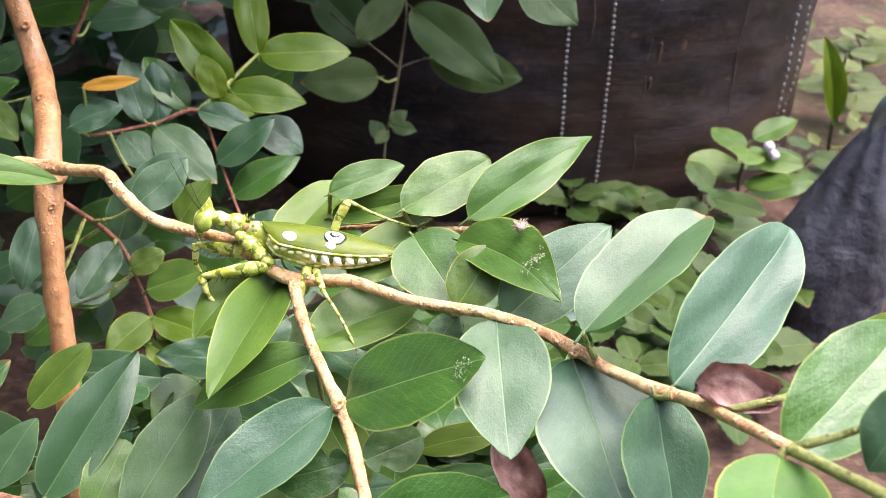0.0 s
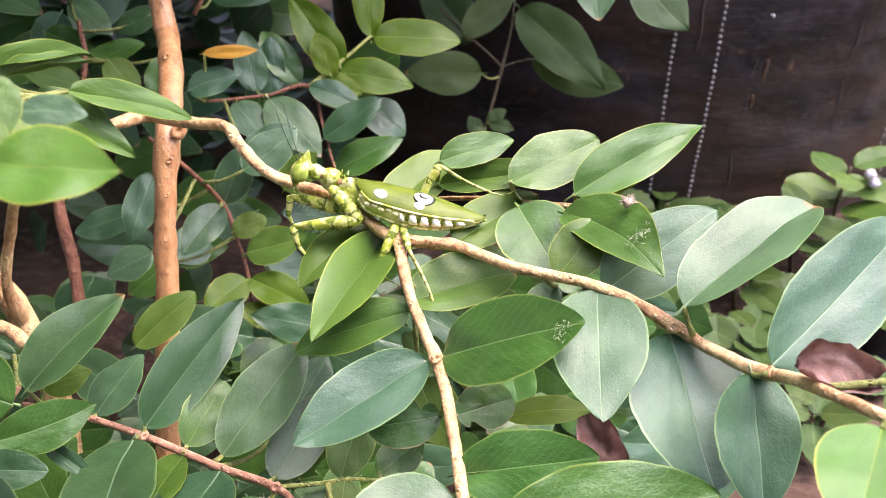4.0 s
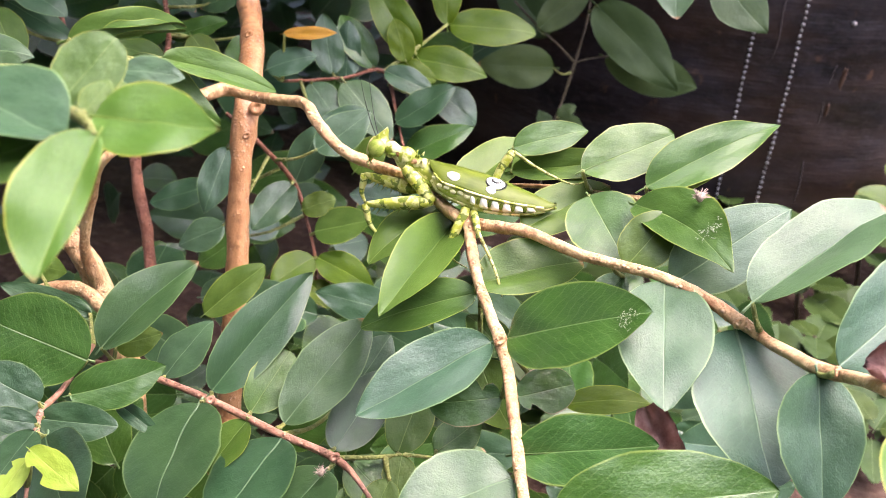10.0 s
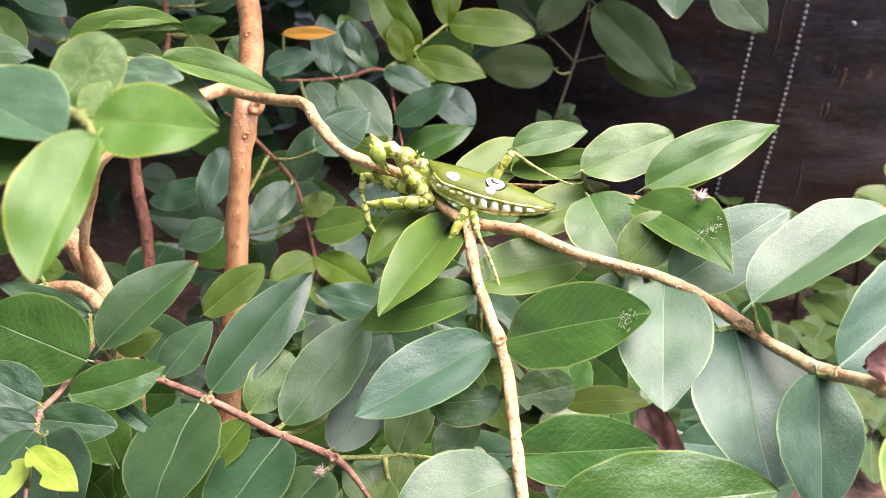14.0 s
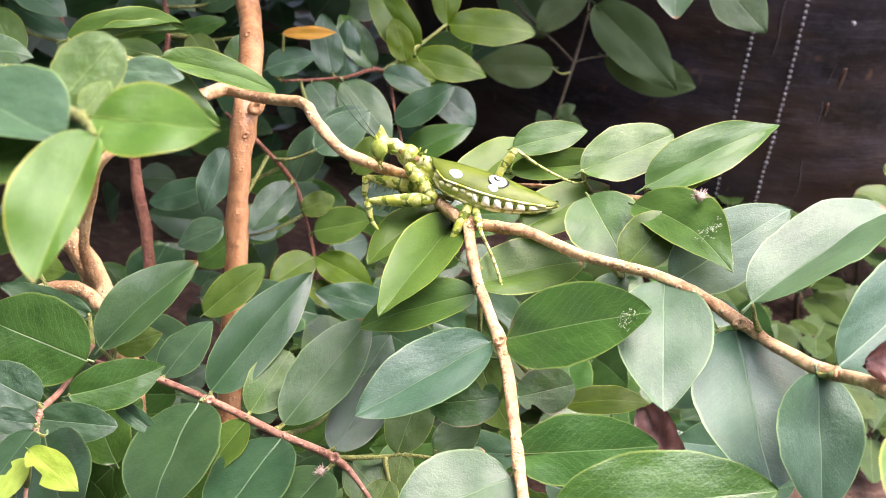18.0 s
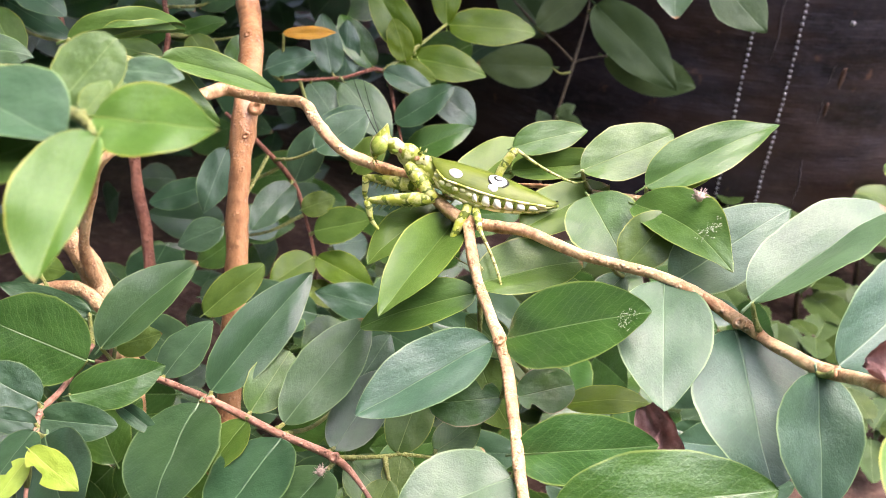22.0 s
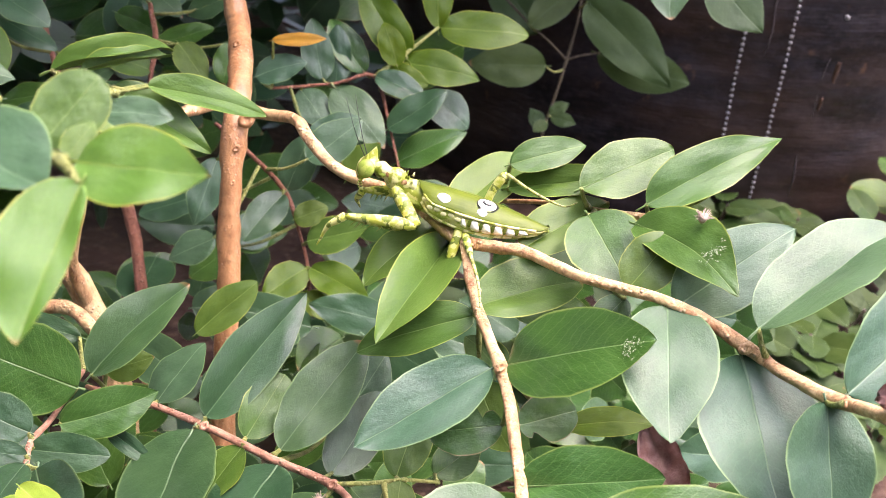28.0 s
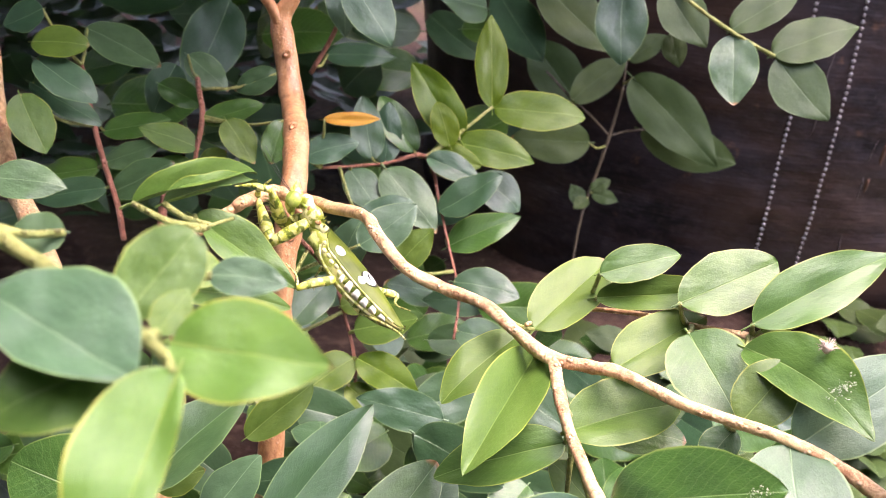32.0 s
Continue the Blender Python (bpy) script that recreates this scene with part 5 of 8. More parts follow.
# ---- grow bags ----
def bag_material():
    k = Nodes("bag_film")
    where = k.add("TexCoord").outputs["Object"]
    weave = k.add("TexWave", {"Vector": where, "Scale": 160.0, "Distortion": 4.0, "Detail": 3.0}, wave_type="BANDS", bands_direction="Z").outputs["Fac"]
    streak = k.noise(22.0, 6.0, k.add("Mapping", {"Vector": where, "Scale": (0.6, 0.6, 2.2)}).outputs[0])
    body = k.mix(k.ramp(streak, 0.4, 0.68), (0.008, 0.0075, 0.0085), (0.026, 0.021, 0.023))
    body = k.mix(k.math("MULTIPLY", k.ramp(k.noise(48.0, 6.0, k.add("Mapping", {"Vector": where, "Scale": (1.0, 1.0, 2.0)}).outputs[0], 0.75), 0.45, 0.62), 0.8), body, (0.038, 0.033, 0.038))
    body = k.mix(k.math("MULTIPLY", k.ramp(k.noise(230.0, 4.0, where, 0.7), 0.50, 0.72), 0.5), body, (0.056, 0.044, 0.042))
    mud = k.math("MULTIPLY", k.ramp(k.noise(9.0, 6.0, k.add("Mapping", {"Vector": where, "Scale": (0.6, 0.6, 1.6)}).outputs[0], 0.65), 0.44, 0.66), 0.75)
    body = k.mix(mud, body, (0.064, 0.036, 0.022))
    body = k.mix(k.math("MULTIPLY", k.ramp(k.noise(75.0, 4.0, where), 0.66, 0.76), 0.6), body, (0.17, 0.09, 0.05))
    height = k.math("ADD", k.math("MULTIPLY", weave, 0.03), k.math("MULTIPLY", streak, 2.0))
    return k.finish(body, 0.44, k.bump(height, 0.8, 0.0018), 0.24)


BAG = bag_material()


def plain(name, color, rough=0.5, spec=0.4, vary=0.25, scale=200.0):
    k = Nodes(name)
    body = k.mix(k.noise(scale), tuple(c * (1 - vary) for c in color), tuple(min(c * (1 + vary), 1) for c in color))
    return k.finish(body, rough, k.bump(k.noise(scale * 3), 0.25, 0.0003), spec)


THREAD = plain("thread_white", (0.24, 0.23, 0.22), 0.7, 0.2)
CREASE = plain("bag_crease", (0.085, 0.070, 0.066), 0.6, 0.3, 0.5, 120.0)
SCUFF = plain("scuff", (0.070, 0.040, 0.025), 0.8, 0.2, 0.5, 300.0)


def bag_radius(a, z):
    r = 0.187 + 0.05 * z
    return r + 0.0035 * noise.noise(Vector((math.cos(a) * 2, math.sin(a) * 2, z * 22))) + 0.0016 * noise.noise(Vector((a * 9, 1, z * 60)))


def make_bag():
    cx, cy, tall = 0.047, 0.668, 0.42
    root = tagged(new("grow_bag"), "black woven plastic grow bag with white stitched seams and mud stains", "bag")
    root.matrix_basis = pose(cx, cy, 0)
    bm = bmesh.new()
    rows = []
    for i in range(85):
        z = -0.01 + tall * i / 84
        rows.append([bm.verts.new((bag_radius(a, z) * math.cos(a), bag_radius(a, z) * math.sin(a), z)) for a in (2 * math.pi * n / 160 for n in range(160))])
    for a, b in zip(rows, rows[1:]):
        for n in range(160):
            bm.faces.new((a[n], a[(n + 1) % 160], b[(n + 1) % 160], b[n]))
    part("wall", bm, BAG, root)
    bm = bmesh.new()
    top = [bm.verts.new((0.192 * math.cos(a), 0.192 * math.sin(a), tall - 0.03 + 0.008 * math.sin(5 * a))) for a in (2 * math.pi * n / 40 for n in range(40))]
    bm.faces.new(top)
    part("soil", bm, soil_material(), root, "dark potting soil")
    # stitched seams
    for name, first, last, step in SEAMS:
        bm = bmesh.new()
        z = 0.0
        while z < tall - 0.02:
            a = first + (last - first) * z / tall
            r = bag_radius(a, z)
            bead = bmesh.ops.create_icosphere(bm, subdivisions=1, radius=1.0)["verts"]
            m = pose((r + 0.0012) * math.cos(a), (r + 0.0012) * math.sin(a), z, 0, 0, math.degrees(a)) @ Matrix.Diagonal((0.0007, 0.0010 * LUCK.uniform(0.7, 1.2), step * 0.36, 1))
            bmesh.ops.transform(bm, matrix=m, verts=bead)
            z += step
        tagged(part(name, bm, THREAD, root, "white stitching thread"), kind="stuff")
    # brown scuffs, a white speck and a loose thread
    for a, z, w, h in SCUFFS:
        bm = bmesh.new()
        r = bag_radius(a, z)
        bmesh.ops.create_icosphere(bm, subdivisions=2, radius=1.0)
        for v in bm.verts:
            v.co *= 1 + 0.5 * noise.noise(v.co * 2 + Vector((a * 7, z * 90, 0)))
        bmesh.ops.transform(bm, matrix=pose(r * math.cos(a), r * math.sin(a), z, 0, 12, math.degrees(a)) @ Matrix.Diagonal((0.0005, w, h, 1)), verts=bm.verts)
        part("scuff", bm, SCUFF, root)
    for a, low, high, lean in ((-73.6, 0.02, 0.10, 0.5), (-82.6, 0.10, 0.17, 0.6), (-56, 0.05, 0.17, 0.8)):
        bm = bmesh.new()
        line = []
        for n in range(7):
            z, b = low + (high - low) * n / 6, radians(a + lean * n / 6 + 0.25 * math.sin(n * 2.1))
            r = bag_radius(b, z) + 0.0001
            line.append((r * math.cos(b), r * math.sin(b), z, 0.00032 if 0 < n < 6 else 0.00008))
        part("crease", tube(bm, line, 6, 3), CREASE, root)
    a, z = SPECK
    bm = bmesh.new()
    bmesh.ops.create_icosphere(bm, subdivisions=2, radius=0.0013)
    bmesh.ops.transform(bm, matrix=Matrix.Translation((bag_radius(a, z) * math.cos(a), bag_radius(a, z) * math.sin(a), z)), verts=bm.verts)
    part("speck", bm, THREAD, root, "white speck")
    return root


SEAMS = (("seam", radians(-85.9), radians(-85.9), 0.0029), ("seam", radians(-79.5), radians(-79.9), 0.0029), ("seam", radians(-38.5), radians(-43), 0.0045), ("seam", radians(-33), radians(-36), 0.0045))
SCUFFS = ((radians(-71.5), 0.091, 0.0014, 0.008), (radians(-72.3), 0.075, 0.0011, 0.005), (radians(-61.3), 0.024, 0.0008, 0.003), (radians(-41.7), 0.079, 0.0010, 0.006))
SPECK = (radians(-72.3), 0.120)
make_bag()


def make_polybag():
    k = Nodes("polybag_film")
    body = k.mix(k.ramp(k.noise(40.0, 5.0), 0.4, 0.7), (0.024, 0.024, 0.031), (0.085, 0.087, 0.104))
    film = k.finish(body, 0.6, k.bump(k.noise(90.0, 6.0), 0.8, 0.004), 0.35)
    root = tagged(new("polybag"), "slumped black plastic nursery bag on bare soil", "bag")
    root.matrix_basis = POLYBAG
    bm = bmesh.new()
    rows = []
    for i in range(25):
        s = i / 24
        row = []
        for n in range(64):
            a = 2 * math.pi * n / 64
            r = 0.024 * min(1.0, (1 - s) / 0.6) ** 0.8 + 0.004
            r *= 1 + 0.16 * noise.noise(Vector((math.cos(a) * 1.6, math.sin(a) * 1.6, s * 2))) + 0.07 * math.sin(9 * a + 3 * s) * s + 0.05 * noise.noise(Vector((math.cos(a) * 5, math.sin(a) * 5, s * 7)))
            row.append(bm.verts.new((r * math.cos(a) + 0.012 * s, r * math.sin(a), -0.01 + 0.098 * s)))
        rows.append(row)
    for a, b in zip(rows, rows[1:]):
        for n in range(64):
            bm.faces.new((a[n], a[(n + 1) % 64], b[(n + 1) % 64], b[n]))
    bm.faces.new(rows[-1])
    part("film", bm, film, root)
    bm = bmesh.new()
    tube(bm, [(0.012, 0, 0.080, 0.006), (0.011, 0.0, 0.090, 0.007), (0.018, 0.0, 0.099, 0.014), (0.032, 0.0, 0.105, 0.018), (0.050, 0.0, 0.104, 0.012)], 14, 5, 0.25, True, 0.35)
    part("mouth", bm, plain("polybag_worn", (0.16, 0.19, 0.19), 0.45, 0.5, 0.4, 60.0), root, "grey-green gathered mouth")


POLYBAG = pose(0.172, 0.395, 0)
make_polybag()


# ---- dense shade of leaves behind ----
def fill_leaves():
    """Leaves that crowd the shade: in the shrub behind, and under the low boughs."""
    rng = random.Random(11)
    for n in range(185):
        d = rng.uniform(0.345, 0.46)
        x = rng.uniform(-0.30, 0.0) * d / 0.38
        y, z = d + rng.uniform(-0.02, 0.05), rng.uniform(0.0, 0.36)
        if x > -0.05 and z < 0.17 or x > -0.09 and z < 0.10:
            continue
        base = Vector((x, y, z))
        turn = rng.uniform(0, 2 * math.pi)
        size = rng.uniform(0.024, 0.040)
        tip = base + Vector((math.cos(turn), 0.5 * math.sin(turn) - 0.2, 0.45 * math.sin(turn * 2) - 0.15)) * size
        leaf(back_shrub, base, tip, size * rng.uniform(0.46, 0.6), (rng.uniform(-0.4, 0.4), -0.8, 0.5), rng.choice(("teal", "teal", "dark", "dark")))
    made = 0
    while made < 230:
        base = Vector((rng.uniform(-0.19, 0.055), rng.uniform(0.14, 0.30), rng.uniform(0.012, 0.13)))
        deep = 0.883 * base.y + 0.469 * (0.235 - base.z)
        if deep < 0.235 or base.z > 0.088 or base.x > -0.03 and base.z > 0.075:
            continue
        made += 1
        turn = rng.uniform(0, 2 * math.pi)
        size = rng.uniform(0.018, 0.030)
        tip = base + Vector((math.cos(turn), 0.6 * math.sin(turn) - 0.1, rng.uniform(-0.3, 0.3))) * size
        leaf(shrub, base, tip, size * rng.uniform(0.46, 0.6), (rng.uniform(-0.4, 0.4), -0.8, 0.5), rng.choice(("teal", "teal", "dark", "dark")))
    for n in range(46):
        base = Vector((rng.uniform(-0.135, -0.05), rng.uniform(0.165, 0.19), rng.uniform(0.02, 0.072)))
        turn, size = rng.uniform(0, 2 * math.pi), rng.uniform(0.018, 0.027)
        tip = base + Vector((math.cos(turn), 0.3 * math.sin(turn), 0.7 * math.sin(turn))) * size
        leaf(shrub, base, tip, size * rng.uniform(0.48, 0.6), (rng.uniform(-0.3, 0.3), -0.8, 0.5), rng.choice(("teal", "dark", "dark")))
    for n in range(190):
        base = Vector((rng.uniform(-0.10, 0.03), rng.uniform(0.26, 0.37), 0.008 + 0.035 * rng.random() ** 1.6))
        if math.hypot(base.x - 0.047, base.y - 0.668) < 0.205:
            continue
        turn, size = rng.uniform(0, 2 * math.pi), rng.uniform(0.020, 0.034)
        tip = base + Vector((math.cos(turn), 0.6 * math.sin(turn) - 0.1, rng.uniform(-0.1, 0.35))) * size
        leaf(back_shrub, base, tip, size * rng.uniform(0.46, 0.6), (rng.uniform(-0.4, 0.4), -0.6, 0.7), rng.choice(("dark", "dark", "dark", "weed")))


fill_leaves()


def hedge(name, count, low, high, label, seed, keep=None, size=1.0):
    """Crowded foliage, too dense to count: farther back, or added unseen to block light."""
    rng = random.Random(seed)
    verts, faces, coords = [], [], []
    for n in range(count):
        c = Vector([rng.uniform(a, b) for a, b in zip(low, high)])
        q = [(2 * p - a - b) / (b - a) for p, a, b in zip(c, low, high)]
        if keep and not keep(c) or q[0] ** 4 + q[1] ** 4 + max(q[2], 0) ** 4 + 0.7 * noise.noise(c * (7 / size)) > 1.05:
            continue
        a, long = rng.uniform(0, 6.28), rng.uniform(0.026, 0.044) * size
        d = Vector((math.cos(a), math.sin(a), rng.uniform(-0.6, 0.3))).normalized() * long
        s = d.cross(Vector((rng.uniform(-0.4, 0.4), rng.uniform(-0.7, 0.1), 1.0))).normalized() * long * 0.27
        up = s.cross(d).normalized() * long * 0.05
        k = len(verts)
        verts += [c, c + d * 0.28 + s, c + d * 0.62 + s * 0.95, c + d, c + d * 0.62 - s * 0.95, c + d * 0.28 - s, c + d * 0.3 - up, c + d * 0.65 - up]
        faces += [(k, k + 6, k + 1), (k + 1, k + 6, k + 7, k + 2), (k + 2, k + 7, k + 3), (k + 3, k + 7, k + 4), (k + 4, k + 7, k + 6, k + 5), (k + 5, k + 6, k)]
        coords += [(0.5, 0), (0.85, 0.3), (0.83, 0.6), (0.5, 1), (0.17, 0.6), (0.15, 0.3), (0.5, 0.3), (0.5, 0.65)]
    me = bpy.data.meshes.new(name)
    me.from_pydata(verts, [], faces)
    for layer in ("blade", "rim"):
        uv = me.uv_layers.new(name=layer)
        for loop in me.loops:
            uv.data[loop.index].uv = coords[loop.vertex_index]
    me.materials.append(LEAVES["teal"])
    return tagged(new(name, me), label, "foliage", kind="stuff")


hedge("hedge", 11000, (-0.95, 0.47, 0.0), (-0.02, 0.95, 0.75), "dense dark green foliage in deep shade", 31, lambda c: math.hypot(c.x - 0.047, c.y - 0.668) > 0.235)
# added above the view, to keep sky light off the shrub behind
hedge("crown", 6600, (-0.60, 0.23, 0.28), (-0.03, 0.75, 0.46), "unseen foliage added overhead to shade the shrub behind", 33)
# unseen leaves that shade the left; no such boughs are known
hedge("overhang", 3300, (-0.60, -0.15, 0.29), (-0.10, 0.30, 0.48), "unseen foliage added to shade the left side", 34)
# invented ring of leaves, cuts off light from low in the sky
hedge("shrubbery", 7000, (-2.2, -2.2, 0.0), (2.2, 2.4, 1.5), "unseen ring of foliage added to block low sky light", 35, lambda c: 1.35 < math.hypot(c.x - 0.1, c.y - 0.1) < 2.1, 5.0)
# added under the view, so less light enters the gaps from the front
hedge("undergrowth", 3000, (-0.26, -0.12, 0.0), (0.14, 0.09, 0.105), "unseen low foliage added to darken the gaps between leaves", 37, None, 0.7)
# made-up mass behind the camera, dims what the facing leaves reflect
hedge("bush", 3200, (-1.3, -1.35, 0.0), (1.2, -0.45, 1.35), "unseen foliage added behind the camera to dim reflections", 36, None, 3.0)
# unseen leaves over the grow bag, there only to shade it
hedge("canopy", 3400, (-0.12, 0.38, 0.35), (0.22, 0.95, 0.75), "unseen foliage added to shade the grow bag and weeds", 32)


# ---- weeds on the ground ----
def small_weed(x, y, z, size, leaves, style, seed, label, flower=False):
    rng = random.Random(seed)
    root = tagged(new("weed"), label, "plant", "weeds on the soil")
    root.matrix_basis = pose(x, y, 0)
    stem = twig("stem", [(0, 0, -0.004, 0.0012), (rng.uniform(-0.004, 0.004), 0, z * 0.5, 0.0010), (rng.uniform(-0.006, 0.006), 0, z, 0.0007)], weedstem, root)
    for n in range(leaves):
        a = n * 2.4 + rng.uniform(-0.4, 0.4)
        h = z * (0.35 + 0.65 * (n + 1) / leaves)
        long = size * rng.uniform(0.7, 1.1) * (1.15 - 0.45 * n / leaves)
        tip = Vector((math.cos(a) * long, math.sin(a) * long, h + long * rng.uniform(-0.1, 0.35)))
        leaf(stem, (0.1 * tip.x, 0.1 * tip.y, h), tip, long * rng.uniform(0.5, 0.62), (-0.2 * math.cos(a), -0.45, 0.9), style)
    if flower:
        for n in range(3):
            bm = bmesh.new()
            bmesh.ops.create_icosphere(bm, subdivisions=2, radius=0.0028)
            for v in bm.verts:
                v.co *= 1 + 0.35 * noise.noise(v.co * 900)
            bmesh.ops.transform(bm, matrix=Matrix.Translation((0.008 + 0.004 * n, -0.008 + 0.003 * n, z * (1.0 - 0.12 * n))), verts=bm.verts)
            part("flower", bm, plain("petal", (0.72, 0.62, 0.74), 0.6, 0.3), root, "pale lilac flower head")
    return root


small_weed(0.157, 0.478, 0.048, 0.034, 9, "light", 3, "small green weed with lilac flower heads", True)
small_weed(0.066, 0.470, 0.024, 0.034, 7, "lobed", 5, "small green weed at the foot of the bag")
small_weed(0.100, 0.468, 0.022, 0.032, 8, "lobed", 6, "small green weed at the foot of the bag")
small_weed(0.205, 0.520, 0.025, 0.028, 7, "weed", 8, "small green weed on bare soil")
small_weed(0.067, 0.365, 0.022, 0.034, 8, "lobed", 9, "small green weed on bare soil")
small_weed(0.095, 0.360, 0.020, 0.032, 8, "lobed", 10, "small green weed on bare soil")
small_weed(0.120, 0.390, 0.018, 0.026, 7, "weed", 12, "small green weed on bare soil")
small_weed(0.030, 0.330, 0.016, 0.026, 6, "lobed", 13, "small green weed on bare soil")
small_weed(0.268, 0.640, 0.035, 0.030, 8, "cover", 14, "pale green weed on bare soil")
small_weed(0.300, 0.700, 0.040, 0.034, 9, "cover", 15, "pale green weed on bare soil")
upright_weed = small_weed(0.245, 0.590, 0.060, 0.030, 6, "cover", 16, "upright yellow-green weed beside the bag")
leaf(upright_weed.children[0], (-0.0185, -0.0429, 0.0331), (-0.0297, -0.0400, 0.0810), 0.0145, (0.10, -0.95, 0.30), "bright", (0.45, 0.9, 0.04, 0.15, 0))
small_weed(0.045, 0.410, 0.020, 0.030, 7, "lobed", 20, "small green weed on bare soil")
small_weed(0.150, 0.420, 0.016, 0.026, 6, "weed", 22, "small green weed on bare soil")
small_weed(0.110, 0.310, 0.016, 0.028, 7, "lobed", 23, "small green weed on bare soil")
small_weed(0.130, 0.440, 0.040, 0.030, 8, "lobed", 31, "small green weed on bare soil")
small_weed(0.098, 0.405, 0.026, 0.030, 8, "lobed", 32, "small green weed on bare soil")
small_weed(0.150, 0.390, 0.030, 0.028, 8, "lobed", 33, "small green weed on bare soil")
small_weed(0.075, 0.325, 0.018, 0.026, 8, "lobed", 34, "small green weed on bare soil")
small_weed(0.125, 0.345, 0.016, 0.026, 7, "lobed", 35, "small green weed on bare soil")


# low weeds that cover the soil farther off
def ground_cover():
    rng = random.Random(21)
    bm = bmesh.new()
    uv, rim = bm.loops.layers.uv.new("blade"), bm.loops.layers.uv.new("rim")
    for n in range(2600):
        y = 0.55 + 1.6 * rng.random() ** 1.3
        x = rng.uniform(0.16, 0.30 + 0.75 * y)
        if noise.noise(Vector((x * 4, y * 4, 7))) < -0.05 - 0.15 * (y - 0.6) or math.hypot(x - 0.245, y - 0.43) < 0.1:
            continue
        if math.hypot(x - 0.047, y - 0.668) < 0.21:
            continue
        z = rng.uniform(0.006, 0.03)
        a, long = rng.uniform(0, 6.28), rng.uniform(0.010, 0.022)
        c, up = Vector((x, y, z)), rng.uniform(-0.2, 0.5)
        d = Vector((math.cos(a), math.sin(a), up)).normalized() * long
        s = Vector((-math.sin(a), math.cos(a), rng.uniform(-0.3, 0.3))).normalized() * long * 0.27
        v = [bm.verts.new(q) for q in (c, c + d * 0.35 + s, c + d * 0.7 + s * 0.8, c + d, c + d * 0.7 - s * 0.8, c + d * 0.35 - s, c + d * 0.5 - Vector((0, 0, 0.002)))]
        for i, j in ((0, 1), (1, 2), (2, 3), (3, 4), (4, 5), (5, 0)):
            f = bm.faces.new((v[i], v[j], v[6]))
            for loop in f.loops:
                loop[uv].uv, loop[rim].uv = (0.5 + rng.uniform(-0.3, 0.3), 0.5), (0.5, 0.5)
    ob = part("ground_weeds", bm, LEAVES["cover"])
    tagged(ob, "low pale yellow-green weeds covering the soil", "plants", kind="stuff")


ground_cover()


# ---- a curled dead leaf and a tuft of seed fluff ----
DEAD = (Vector((0.0338, 0.1096, 0.1607)), Vector((0.0450, 0.1104, 0.1579)), Vector((0.15, -0.55, 0.75)))


def make_dead_leaf(label, base, tip, nor):
    k = Nodes("dead_leaf")
    body = k.mix(k.ramp(k.noise(220.0, 6.0), 0.35, 0.7), (0.24, 0.125, 0.105), (0.55, 0.38, 0.34))
    mat = k.finish(body, 0.8, k.bump(k.noise(500.0, 6.0), 0.7, 0.0006), 0.2)
    root = tagged(new("dead_leaf"), label, "leaf")
    y = (tip - base).normalized()
    n = (nor - y * nor.dot(y)).normalized()
    m = Matrix((y.cross(n), y, n)).transposed().to_4x4()
    m.translation = base
    root.matrix_basis = m
    size = (tip - base).length
    bm = bmesh.new()
    rows = []
    for i in range(15):
        s = i / 14
        row = []
        for j in range(13):
            kx = j / 6 - 1
            w = 0.62 * (s + 0.04) ** 0.35 * (1.02 - s) ** 0.4
            z = 0.30 * abs(kx) ** 2.4 * (1 - 0.4 * s) + 0.09 * noise.noise(Vector((kx * 3, s * 5, 1))) + 0.05 * noise.noise(Vector((kx * 8, s * 11, 3))) + 0.12 * (s - 0.2) ** 2
            row.append(bm.verts.new(Vector((kx * w * (1 - 0.25 * abs(kx)), s + 0.03 * noise.noise(Vector((kx * 3, s * 9, 4))), z)) * size))
        rows.append(row)
    for a, b in zip(rows, rows[1:]):
        for j in range(12):
            bm.faces.new((a[j], a[j + 1], b[j + 1], b[j]))
    bmesh.ops.solidify(bm, geom=bm.faces[:], thickness=0.0003)
    part("blade", bm, mat, root)


make_dead_leaf("curled brown dead leaf caught on the twig", *DEAD)
make_dead_leaf("reddish-brown dead leaf lodged among the lower leaves", Vector((0.0164, 0.1406, 0.1103)), Vector((0.0104, 0.1507, 0.1187)), Vector((0.1, -0.6, 0.8)))


def make_fluff(place, size, seed):
    rng = random.Random(seed)
    mat = plain("fluff", (0.42, 0.32, 0.25), 0.85, 0.2, 0.5, 900.0)
    root = tagged(new("seed_fluff"), "tiny tuft of brownish seed fluff stuck on a leaf", "debris")
    root.matrix_basis = Matrix.Translation(place)
    bm = bmesh.new()
    bmesh.ops.create_icosphere(bm, subdivisions=2, radius=size * 0.55)
    for v in bm.verts:
        v.co *= 1 + 0.5 * noise.noise(v.co * 2500)
    part("core", bm, mat, root)
    bm = bmesh.new()
    for n in range(46):
        d = Vector((rng.uniform(-1, 1), rng.uniform(-1, 1), rng.uniform(-0.3, 1))).normalized() * size * rng.uniform(0.7, 1.3)
        tube(bm, [(0, 0, 0, size * 0.05), (d.x * 0.6, d.y * 0.6, d.z * 0.5, size * 0.04), (d.x, d.y, d.z, size * 0.02)], 4, 1)
    tagged(part("hairs", bm, plain("fluff_hair", (0.44, 0.34, 0.28), 0.8, 0.2), root), kind="stuff")


make_fluff((0.0131, 0.1498, 0.1646), 0.0016, 1)
make_fluff((-0.0474, 0.1292, 0.1082), 0.0014, 2)


